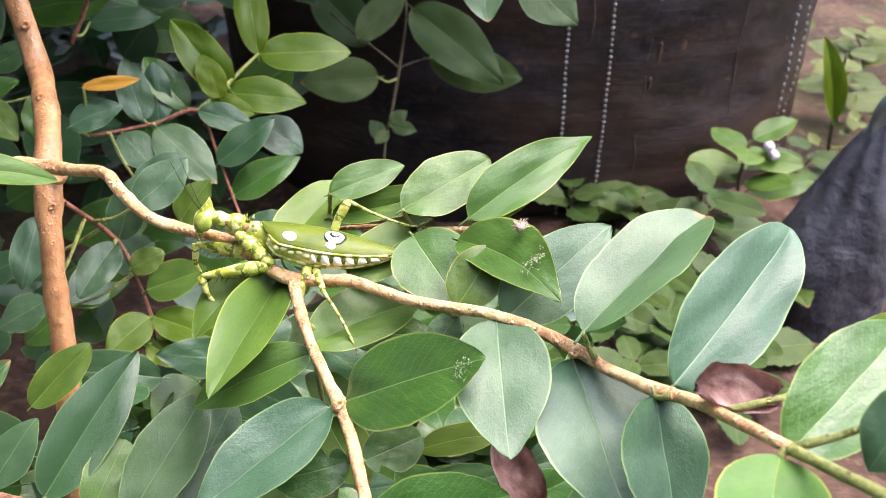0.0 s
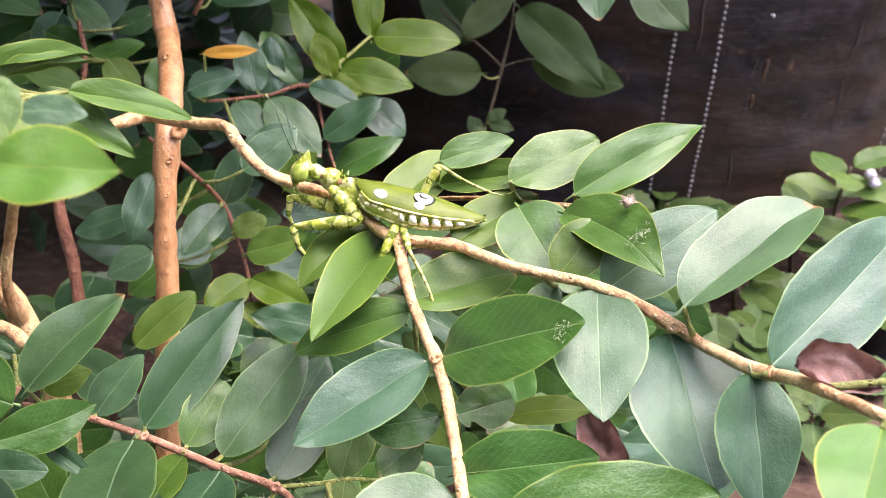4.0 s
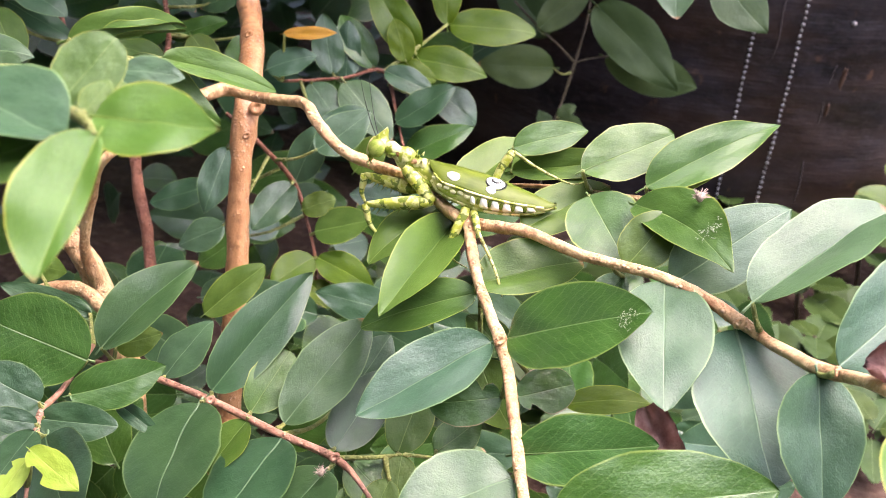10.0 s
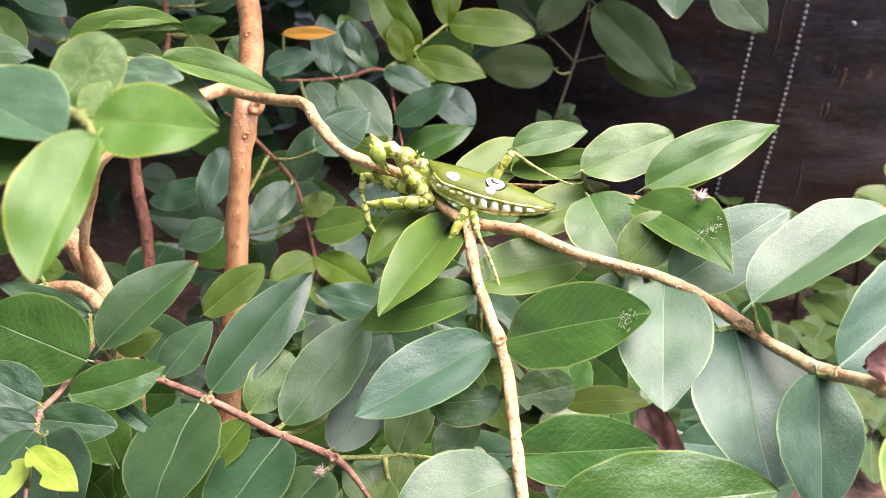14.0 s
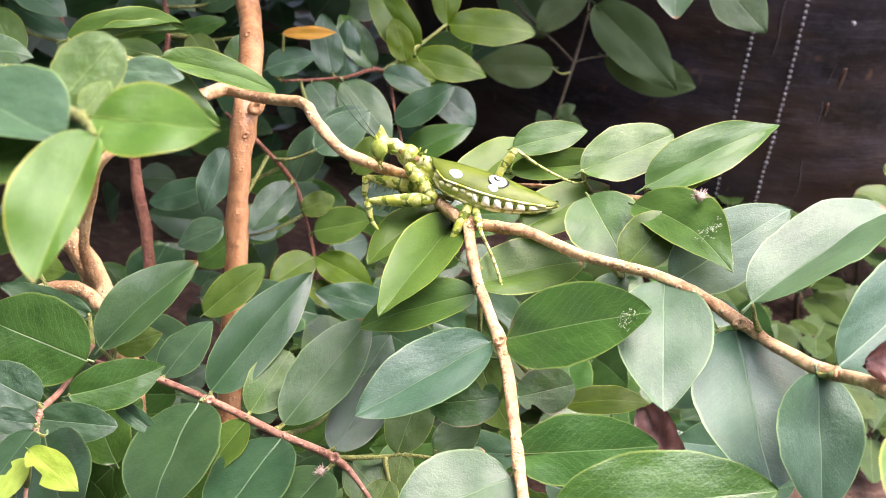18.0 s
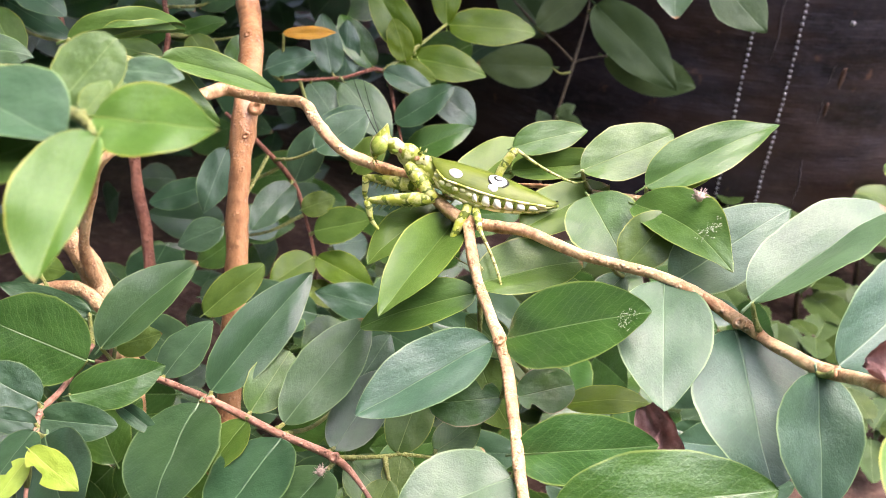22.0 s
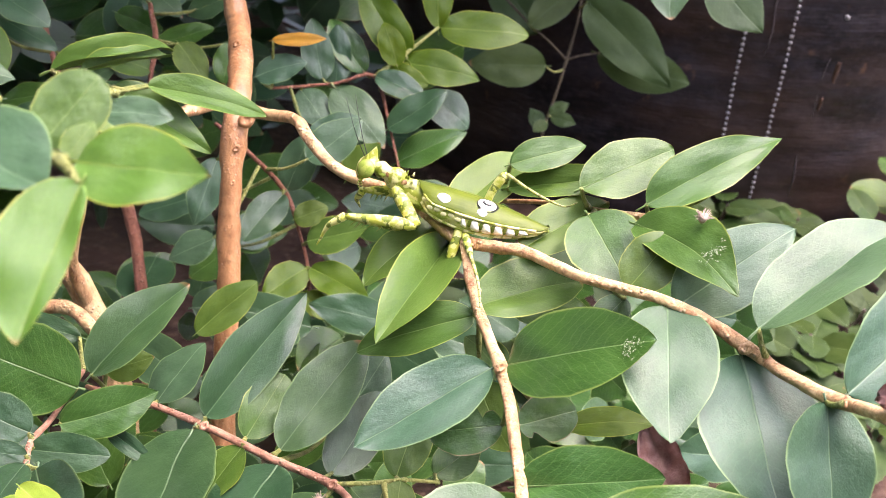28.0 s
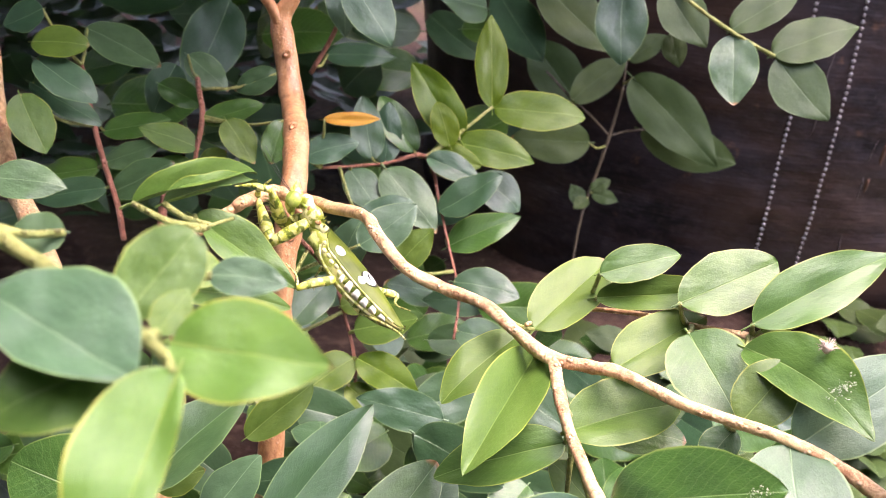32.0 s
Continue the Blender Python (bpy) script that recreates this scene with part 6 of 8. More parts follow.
def make_smear(place, facing, size, seed):
    """Dry whitish flecks stuck on a leaf."""
    rng = random.Random(seed)
    root = tagged(new("smear"), "dry whitish flecks smeared on a green leaf", "debris")
    n = Vector(facing).normalized()
    u = n.orthogonal().normalized()
    v = n.cross(u)
    m = Matrix((u, v, n)).transposed().to_4x4()
    m.translation = Vector(place) + n * 0.00025
    root.matrix_basis = m
    bm = bmesh.new()
    for k in range(70):
        x, y = rng.gauss(0, 0.45) * size, rng.gauss(0, 0.3) * size
        blob = bmesh.ops.create_icosphere(bm, subdivisions=1, radius=1.0)["verts"]
        w = rng.uniform(0.02, 0.05) * size
        bmesh.ops.transform(bm, matrix=pose(x, y, 0, 0, 0, rng.uniform(0, 180)) @ Matrix.Diagonal((w * rng.uniform(1, 2.2), w, 0.00004, 1)), verts=blob)
    tagged(part("flecks", bm, plain("smear", (0.27, 0.33, 0.20), 0.8, 0.2, 0.3, 800.0), root), kind="stuff")


make_smear((0.0028, 0.1259, 0.1521), (-0.52, -0.53, 0.67), 0.0024, 3)
make_smear((0.0150, 0.1430, 0.1614), (-0.43, -0.34, 0.84), 0.0028, 4)


# ---- the mantis ----
MM = 0.001


def mantis_material(name, base, other, amount, bands=0.0, rough=0.4, dark=(0.05, 0.11, 0.012), scale=760.0):
    """Green insect shell, mottled, with darker bands along a limb where asked."""
    k = Nodes(name)
    where = k.add("TexCoord").outputs["Object"]
    body = k.mix(k.math("MULTIPLY", k.ramp(k.noise(scale, 3.0, where), 0.46, 0.54), amount), base, other)
    if bands:
        along = k.add("SeparateXYZ", {"Vector": k.add("UVMap", uv_map="blade").outputs["UV"]}).outputs[1]
        run = k.math("ADD", k.math("MULTIPLY", along, bands), k.math("MULTIPLY", k.noise(700.0, 2.0, where), 1.5))
        stripe = k.ramp(k.math("ABSOLUTE", k.math("SUBTRACT", k.math("FRACT", run), 0.5)), 0.17, 0.12)
        body = k.mix(k.math("MULTIPLY", stripe, 0.9), body, dark)
    return k.finish(body, rough, k.bump(k.noise(1500.0, 5.0, where), 0.4, 0.0002), 0.45)


def wing_material():
    """Leathery wing: veins run lengthwise, with faint cross veins and a paler leading edge."""
    k = Nodes("mantis_wing")
    where = k.add("TexCoord").outputs["Object"]
    long = k.add("Mapping", {"Vector": where, "Scale": (0.12, 1.0, 1.0)}).outputs[0]
    veins = k.ramp(k.add("TexVoronoi", {"Vector": long, "Scale": 1500.0}, feature="DISTANCE_TO_EDGE").outputs["Distance"], 0.0, 0.16)
    body = k.mix(k.ramp(k.noise(260.0, 4.0, where), 0.35, 0.65), (0.070, 0.106, 0.004), (0.116, 0.156, 0.008))
    body = k.mix(k.math("MULTIPLY", k.math("SUBTRACT", 1.0, veins), 0.14), body, (0.18, 0.22, 0.03))
    return k.finish(body, 0.5, k.bump(veins, 0.12, 0.00012), 0.35)


SHELL = mantis_material("mantis_shell", (0.26, 0.31, 0.030), (0.70, 0.68, 0.30), 0.95, scale=520.0)
LIMB = mantis_material("mantis_limb", (0.50, 0.54, 0.06), (0.78, 0.76, 0.30), 0.75, 3.6, 0.5, (0.10, 0.16, 0.010))
SHANK = mantis_material("mantis_shank", (0.40, 0.44, 0.10), (0.62, 0.60, 0.26), 0.7, 7.0, 0.45, (0.12, 0.13, 0.02))
FLANK = mantis_material("mantis_flank", (0.40, 0.46, 0.06), (0.66, 0.64, 0.24), 0.9, 0, 0.5)
BELLY = mantis_material("mantis_belly", (0.30, 0.40, 0.05), (0.55, 0.60, 0.18), 0.8, 9.0, 0.45, (0.16, 0.22, 0.02))
WING = wing_material()
CREAM = plain("mantis_cream", (0.74, 0.72, 0.36), 0.5, 0.4, 0.15, 900.0)
WHITE = plain("mantis_white", (0.90, 0.90, 0.76), 0.5, 0.4, 0.08, 900.0)
BLACK = plain("mantis_black", (0.018, 0.022, 0.012), 0.45, 0.4, 0.2, 900.0)
SADDLE = mantis_material("mantis_saddle", (0.20, 0.10, 0.03), (0.42, 0.30, 0.10), 0.8, 0, 0.5)
EYE_GREEN = mantis_material("mantis_eye", (0.22, 0.30, 0.04), (0.36, 0.42, 0.08), 0.7, 0, 0.25)


def mm(points):
    return [tuple(c * MM for c in p) for p in points]


def limb(name, points, material, parent, origin, sides=9, steps=4, label="", flat=1.0):
    """A limb piece; points and origin in millimetres of the mantis, or of its parent part."""
    o = Vector(origin)
    bm = bmesh.new()
    tube(bm, mm([(p[0] - o.x, p[1] - o.y, p[2] - o.z, p[3]) for p in points]), sides, steps, 0.0, True, flat)
    ob = part(name, bm, material, parent, label)
    ob.matrix_basis = Matrix.Translation(o * MM)
    return ob


def spines(bm, a, b, count, long, down):
    for n in range(count):
        p = a.lerp(b, (n + 0.7) / count)
        q = p + down * long * (1.0 if n % 2 else 0.65) + (b - a).normalized() * long * 0.35
        tube(bm, mm([(*p, 0.22), (*p.lerp(q, 0.5), 0.14), (*q, 0.03)]), 5, 1)


def tegmen(side):
    """A leathery fore wing folded like a roof over the back."""
    bm = bmesh.new()
    rows = []
    for i in range(27):
        s = i / 26
        w = 5.1 * (min(1, s / 0.16) ** 0.55) * max(0, 1 - s**4.2) ** 0.55 * (0.80 + 0.28 * math.sin(math.pi * min(1, s * 1.15)))
        row = []
        for j in range(11):
            t = j / 10
            ang = 1.12 * t
            y = side * (0.15 + w * 0.98 * math.sin(ang))
            z = 1.1 + 0.9 * math.sin(math.pi * min(1, s * 1.05)) - w * 0.95 * (1 - math.cos(ang)) - 1.2 * s + 0.12 * math.sin(s * 31 + t * 5) * t * (1 - t)
            row.append(bm.verts.new(Vector((0.6 - 26.6 * s, y, z - (0.15 if side < 0 else 0))) * MM))
        rows.append(row)
    for a, b in zip(rows, rows[1:]):
        for j in range(10):
            bm.faces.new((a[j], a[j + 1], b[j + 1], b[j]) if side < 0 else (a[j], b[j], b[j + 1], a[j + 1]))
    bmesh.ops.remove_doubles(bm, verts=bm.verts, dist=1e-6)
    bmesh.ops.recalc_face_normals(bm, faces=bm.faces)
    bmesh.ops.solidify(bm, geom=bm.faces[:], thickness=0.00018)
    return bm


def wing_height(s, t, lift=0.2):
    w = 5.1 * (min(1, s / 0.16) ** 0.55) * max(0, 1 - s**4.2) ** 0.55 * (0.80 + 0.28 * math.sin(math.pi * min(1, s * 1.15)))
    ang = 1.12 * t
    y = 0.15 + w * 0.98 * math.sin(ang)
    z = 1.1 + 0.9 * math.sin(math.pi * min(1, s * 1.05)) - w * 0.95 * (1 - math.cos(ang)) - 1.2 * s
    return Vector((0.6 - 26.6 * s, y + lift * math.sin(ang), z + lift * math.cos(ang)))


def flank(s, u, out):
    """A place on the flank: s along the body, u from the wing's edge down to the lower ridge."""
    top = wing_height(s, 0.96, -0.25)
    deep = 3.1 * math.sin(math.pi * min(1.0, 0.12 + 0.90 * s)) ** 0.7
    swell = 0.5 * math.sin(math.pi * u)
    return Vector((top.x, top.y - 0.5 * u + swell + out, top.z - deep * u))


def patch(name, s, t, rx, ry, material, parent, lift, bite=0.0):
    """A rounded colour patch that follows the wing's curve."""
    bm = bmesh.new()
    mid = bm.verts.new(wing_height(s, t, lift) * MM)
    ring = []
    for n in range(20):
        a = 2 * math.pi * n / 20
        r = 1 - bite * max(0, math.cos(a - 2.2)) ** 3
        ring.append(bm.verts.new(wing_height(s + rx * r * math.cos(a), t + ry * r * math.sin(a), lift) * MM))
    for n in range(20):
        bm.faces.new((mid, ring[n], ring[(n + 1) % 20]))
    bmesh.ops.recalc_face_normals(bm, faces=bm.faces)
    bmesh.ops.solidify(bm, geom=bm.faces[:], thickness=0.00003)
    return part(name, bm, material, parent)


FORE = (
    ((4.5, 1.5, -1.4), (-2.8, 3.0, -6.2), (10.1, 4.0, -10.4), (8.4, 4.0, -14.0), (4.6, 4.0, -17.0)),
    ((6.2, -1.6, -1.0), (1.2, -1.0, -6.1), (13.2, -2.0, -6.5), (13.0, -2.0, -10.3), (10.8, -2.0, -13.6)),
)
LEGS = (
    ("midleg", [(-7.8, 2.0, -4.2, 0.70), (-9.6, 4.0, -5.4, 0.95), (-9.0, 5.4, -9.2, 0.95), (-8.6, 6.0, -12.6, 0.60)], [(-8.6, 6.0, -12.6, 0.35), (-9.4, 6.2, -14.2, 0.25), (-10.4, 6.0, -15.3, 0.19), (-13.1, 6.0, -15.9, 0.12)]),
    ("hindleg", [(-10.3, 2.0, -4.9, 0.70), (-12.0, 5.4, -5.9, 0.80), (-13.6, 8.2, -7.4, 0.55)], [(-13.6, 8.2, -7.4, 0.37), (-18.0, 10.6, -11.6, 0.30), (-20.6, 12.4, -14.6, 0.25), (-21.8, 13.0, -16.6, 0.13)]),
    ("hindleg", [(-12.6, -2.6, -2.6, 0.70), (-12.9, -3.4, 1.6, 0.80), (-14.2, -3.4, 5.4, 0.90), (-14.8, -3.4, 6.5, 0.55)], [(-14.8, -3.4, 6.5, 0.37), (-19.2, -4.0, 4.8, 0.31), (-24.0, -4.2, 3.7, 0.24), (-27.6, -4.2, 3.5, 0.17), (-29.9, -4.0, 5.0, 0.11)]),
    ("midleg", [(-5.0, -2.4, -3.6, 0.70), (-4.0, -4.4, -5.0, 0.90), (-2.6, -5.6, -7.0, 0.55)], [(-2.6, -5.6, -7.0, 0.33), (-3.2, -6.0, -9.4, 0.24), (-5.0, -6.0, -11.0, 0.14)]),
)


def make_mantis():
    root = tagged(new("mantis"), "green and white flower mantis clinging to the branch", "insect")
    limb("abdomen", [(2, 0, -2.6, 1.6), (-4, 0, -2.9, 2.3), (-10, 0, -3.0, 2.9), (-16, 0, -2.6, 2.8), (-21, 0, -1.9, 2.2), (-24.6, 0, -1.0, 0.9), (-26, 0.3, -0.8, 0.25)], BELLY, root, (0, 0, 0), 14, 5, "pale green abdomen with dark bands")
    limb("thorax", [(4.2, 0, -1.0, 1.1), (1, 0, -1.6, 1.8), (-3, 0, -2.1, 2.2), (-7, 0, -2.6, 2.0)], SHELL, root, (0, 0, 0), 12)
    neck = limb("pronotum", [(9.7, 0, 0.9, 1.1), (8.5, 0, 0.8, 2.0), (7.1, 0, 0.5, 1.7), (5.8, 0, 0.1, 2.6), (4.4, 0, -0.3, 2.6), (2.8, 0, -0.6, 1.8), (0.6, 0, -0.5, 1.7)], SHELL, root, (0.6, 0, -0.5), 14, 5, "mottled green and brown pronotum", 0.8)
    bm = bmesh.new()
    for n in range(9):
        a = n * 0.9
        tube(bm, mm([(1.0 + 0.9 * n % 4, 1.6 * math.cos(a), 1.0 + 0.9 * math.sin(a) ** 2, 0.3), (0.8 + 0.9 * n % 4, 2.2 * math.cos(a), 1.7 + math.sin(a) ** 2, 0.06)]), 5, 1)
    part("bristles", bm, SHELL, neck)
    for x, z, r, mat, tone in ((7.0, 1.1, 1.05, EYE_GREEN, "round olive disc"), (4.0, 0.5, 1.15, EYE_GREEN, "round olive disc"), (5.4, 1.3, 0.95, SADDLE, "brown patch"), (2.6, 0.7, 0.8, SADDLE, "brown patch")):
        bm = bmesh.new()
        bmesh.ops.create_uvsphere(bm, u_segments=14, v_segments=8, radius=1.0)
        y = 1.55 if x < 6 else 1.15
        bmesh.ops.transform(bm, matrix=pose(x * MM, y * MM, z * MM, -52, 0, 0) @ Matrix.Diagonal((r * MM, r * 0.8 * MM, 0.38 * MM, 1)), verts=bm.verts)
        part("spot", bm, mat, neck, tone)
    # head: a triangle with a horned top, bulging eyes and thread-like feelers
    bm = bmesh.new()
    tube(bm, mm([(0.2, 0, 0.2, 1.2), (1.2, 0, 0.3, 1.9), (2.2, 0, -0.2, 1.7), (2.8, 0, -1.5, 1.15), (2.7, 0, -2.6, 0.75), (2.5, 0, -3.2, 0.3)]), 14, 4)
    tube(bm, mm([(1.3, 0, 0.8, 1.7), (1.2, 0, 1.7, 1.35), (1.0, 0, 2.5, 0.95), (0.8, 0, 3.3, 0.55), (0.7, 0, 4.1, 0.10)]), 12, 3, 0.0, True, 0.8)
    for s in (-1, 1):
        tube(bm, mm([(1.9, 0.8 * s, 0.9, 0.7), (1.9, 1.0 * s, 1.9, 0.45), (1.8, 1.1 * s, 2.6, 0.08)]), 7, 2)
    head = part("head", bm, SHELL, root, "pale green triangular head with a pointed crown")
    head.matrix_basis = Matrix.Translation(Vector((9.4, 0, 0.8)) * MM)
    for s in (-1, 1):
        bm = bmesh.new()
        bmesh.ops.create_uvsphere(bm, u_segments=16, v_segments=12, radius=1.0)
        bmesh.ops.transform(bm, matrix=pose(1.5 * MM, s * 1.9 * MM, -0.1 * MM, s * 14, 0, 0) @ Matrix.Diagonal((1.75 * MM, 1.15 * MM, 1.85 * MM, 1)), verts=bm.verts)
        part("eye", bm, EYE_GREEN, head, "olive compound eye")
        bm = bmesh.new()
        tube(bm, mm([(2.4, 0.4 * s, -2.7, 0.30), (2.9, 0.7 * s, -3.7, 0.22), (2.4, 0.9 * s, -4.5, 0.10)]), 6, 2)
        part("palp", bm, LIMB, head)
        limb("antenna", [(2.2, 0.6 * s, 1.5, 0.11), (3.8, 1.2 * s, 4.2, 0.08), (5.6, 1.9 * s, 8.0, 0.06), (7.4, 2.6 * s, 12.4, 0.04)], BLACK, head, (0, 0, 0), 5, 3)
    # folded wings with their marks
    for s in (-1, 1):
        part("tegmen", tegmen(s), WING, root, "leaf-green fore wing")
    patch("wing_spot", 0.230, 0.64, 0.052, 0.19, WHITE, root, 0.05, 0.15)
    patch("eye_ring", 0.540, 0.32, 0.080, 0.36, BLACK, root, 0.04)
    patch("eye_spot", 0.533, 0.33, 0.070, 0.30, WHITE, root, 0.07, 0.15)
    patch("eye_curl", 0.532, 0.24, 0.036, 0.14, BLACK, root, 0.10)
    patch("eye_pupil", 0.536, 0.22, 0.026, 0.075, WHITE, root, 0.13)
    patch("eye_tail", 0.522, 0.72, 0.038, 0.15, WHITE, root, 0.05, 0.2)
    edge = [wing_height(n / 12, 1.0, 0.02) for n in range(1, 12)]
    limb("wing_margin", [(*p, 0.26) for p in edge], SHELL, root, (0, 0, 0), 6, 2, "yellow-green wing margin")
    # the broad pale flank below the wing, with its row of white lobes
    bm = bmesh.new()
    grid = [[bm.verts.new(flank(s / 40, u / 6, 0.0) * MM) for u in range(7)] for s in range(3, 40)]
    for a, b in zip(grid, grid[1:]):
        for j in range(6):
            bm.faces.new((a[j], a[j + 1], b[j + 1], b[j]))
    bmesh.ops.recalc_face_normals(bm, faces=bm.faces)
    bmesh.ops.solidify(bm, geom=bm.faces[:], thickness=0.0002)
    part("flank", bm, FLANK, root, "yellow-green flank")
    limb("flank_ridge", [(*flank(n / 14, 1.0, 0.05), 0.34) for n in range(1, 14)], SHELL, root, (0, 0, 0), 7, 3)
    for n in range(6):
        s = 0.42 + 0.083 * n
        half, low, high = (0.035, 0.84, 0.10) if n else (0.022, 0.75, 0.2)
        bm = bmesh.new()
        mid = bm.verts.new(flank(s, 0.5, 0.5) * MM)
        ring = []
        for q in range(20):
            a = 2 * math.pi * q / 20
            cx, cy = (math.copysign(abs(f(a)) ** 0.6, f(a)) for f in (math.cos, math.sin))
            u = 0.5 * (low + high) + 0.5 * (low - high) * cy
            ring.append(bm.verts.new(flank(s + half * cx * (0.84 + 0.22 * cy) + 0.008 * cy, u, 0.22) * MM))
        for q in range(20):
            bm.faces.new((mid, ring[q], ring[(q + 1) % 20]))
        bmesh.ops.recalc_face_normals(bm, faces=bm.faces)
        bmesh.ops.solidify(bm, geom=bm.faces[:], thickness=0.0003)
        part("lobe", bm, WHITE, root, "white abdominal lobe")
    for n in range(6):
        s = 0.10 + 0.055 * n
        bm = bmesh.new()
        bmesh.ops.create_uvsphere(bm, u_segments=10, v_segments=6, radius=1.0)
        p = flank(s, 0.28 + 0.10 * (n % 2), 0.12)
        bmesh.ops.transform(bm, matrix=Matrix.Translation(p * MM) @ Matrix.Diagonal((0.62 * MM, 0.20 * MM, 0.42 * MM, 1)), verts=bm.verts)
        part("scallop", bm, CREAM, root, "cream scallop")
    for n in range(5):
        s = 0.42 + 0.083 * (n + 0.5)
        bm = bmesh.new()
        bmesh.ops.create_uvsphere(bm, u_segments=10, v_segments=6, radius=1.0)
        bmesh.ops.transform(bm, matrix=Matrix.Translation(flank(s, 0.40, 0.10) * MM) @ Matrix.Diagonal((0.42 * MM, 0.22 * MM, 0.75 * MM, 1)), verts=bm.verts)
        part("band", bm, WING, root, "dark green band")
    # fore legs: hip piece, spined thigh, hooked shin
    for a, b, c, d, e in FORE:
        a, b, c, d, e = (Vector(p) for p in (a, b, c, d, e))
        limb("coxa", [(*a, 1.0), (*a.lerp(b, 0.5), 1.4), (*b, 1.0)], LIMB, root, a, 9, 3)
        thigh = limb("foreleg", [(*b, 0.8), (*b.lerp(c, 0.25), 1.75), (*b.lerp(c, 0.6), 1.45), (*c, 0.65)], LIMB, root, b, 10, 5, "blotched green and cream femur", 0.75)
        bm = bmesh.new()
        spines(bm, (c - b) * 0.15, (c - b) * 0.85, 9, 1.5, Vector((0.1, 0, -1)))
        for s in bm.verts:
            s.co.z -= 0.75 * MM
        part("spines", bm, SHANK, thigh)
        c, d, e = c - b, d - b, e - b
        limb("tibia", [(*c, 0.8), (*c.lerp(d, 0.5), 0.75), (*d, 0.5), (*e.lerp(d, 0.4), 0.26), (*e, 0.13)], LIMB, thigh, c, 8, 3)
    # walking legs
    for name, thigh, shin in LEGS:
        o, knee = Vector(thigh[0][:3]), Vector(shin[0][:3])
        leg = limb(name, thigh, LIMB, root, o, 8, 4)
        limb("tibia", [(p[0] - o.x, p[1] - o.y, p[2] - o.z, p[3]) for p in shin], SHANK, leg, knee - o, 6, 4)
    return root


mantis = make_mantis()
MANTIS = [
    (0, -0.0332, 0.1666, 0.1563, 8.9, -7.7, 174.3),
    (0.5, -0.0338, 0.1666, 0.1563, 8.9, -7.7, 174.3),
    (1, -0.0368, 0.1671, 0.1564, 8.9, -7.7, 174.3),
    (14.5, -0.0368, 0.1671, 0.1564, 8.9, -7.7, 174.3),
    (17, -0.0363, 0.1674, 0.1568, 9.0, -7.9, 174.0),
    (23, -0.0363, 0.1675, 0.1570, 9.0, -8.2, 173.8),
    (25, -0.0358, 0.1677, 0.1572, 9.0, -8.2, 173.7),
    (27, -0.0353, 0.1677, 0.1572, 9.0, -8.3, 173.5),
    (28, -0.0377, 0.1669, 0.1559, 9.9, -8.1, 173.1),
    (28.5, -0.0377, 0.1677, 0.1554, 11.3, -9.1, 171.7),
    (29, -0.0382, 0.1673, 0.1533, 11.3, -9.1, 169.3),
    (29.5, -0.0434, 0.1672, 0.1512, 21.6, -0.5, 157.4),
    (30, -0.0488, 0.1584, 0.1548, 13.0, -8.8, 163.7),
    (30.5, -0.0587, 0.1680, 0.1514, 18.2, -14.4, 155.5),
    (31, -0.0656, 0.1844, 0.1457, 27.2, -19.7, 142.4),
    (31.5, -0.0719, 0.1898, 0.1483, 31.5, -24.5, 147.7),
    (32, -0.0775, 0.1924, 0.1505, 37.6, -30.3, 151.4),
]


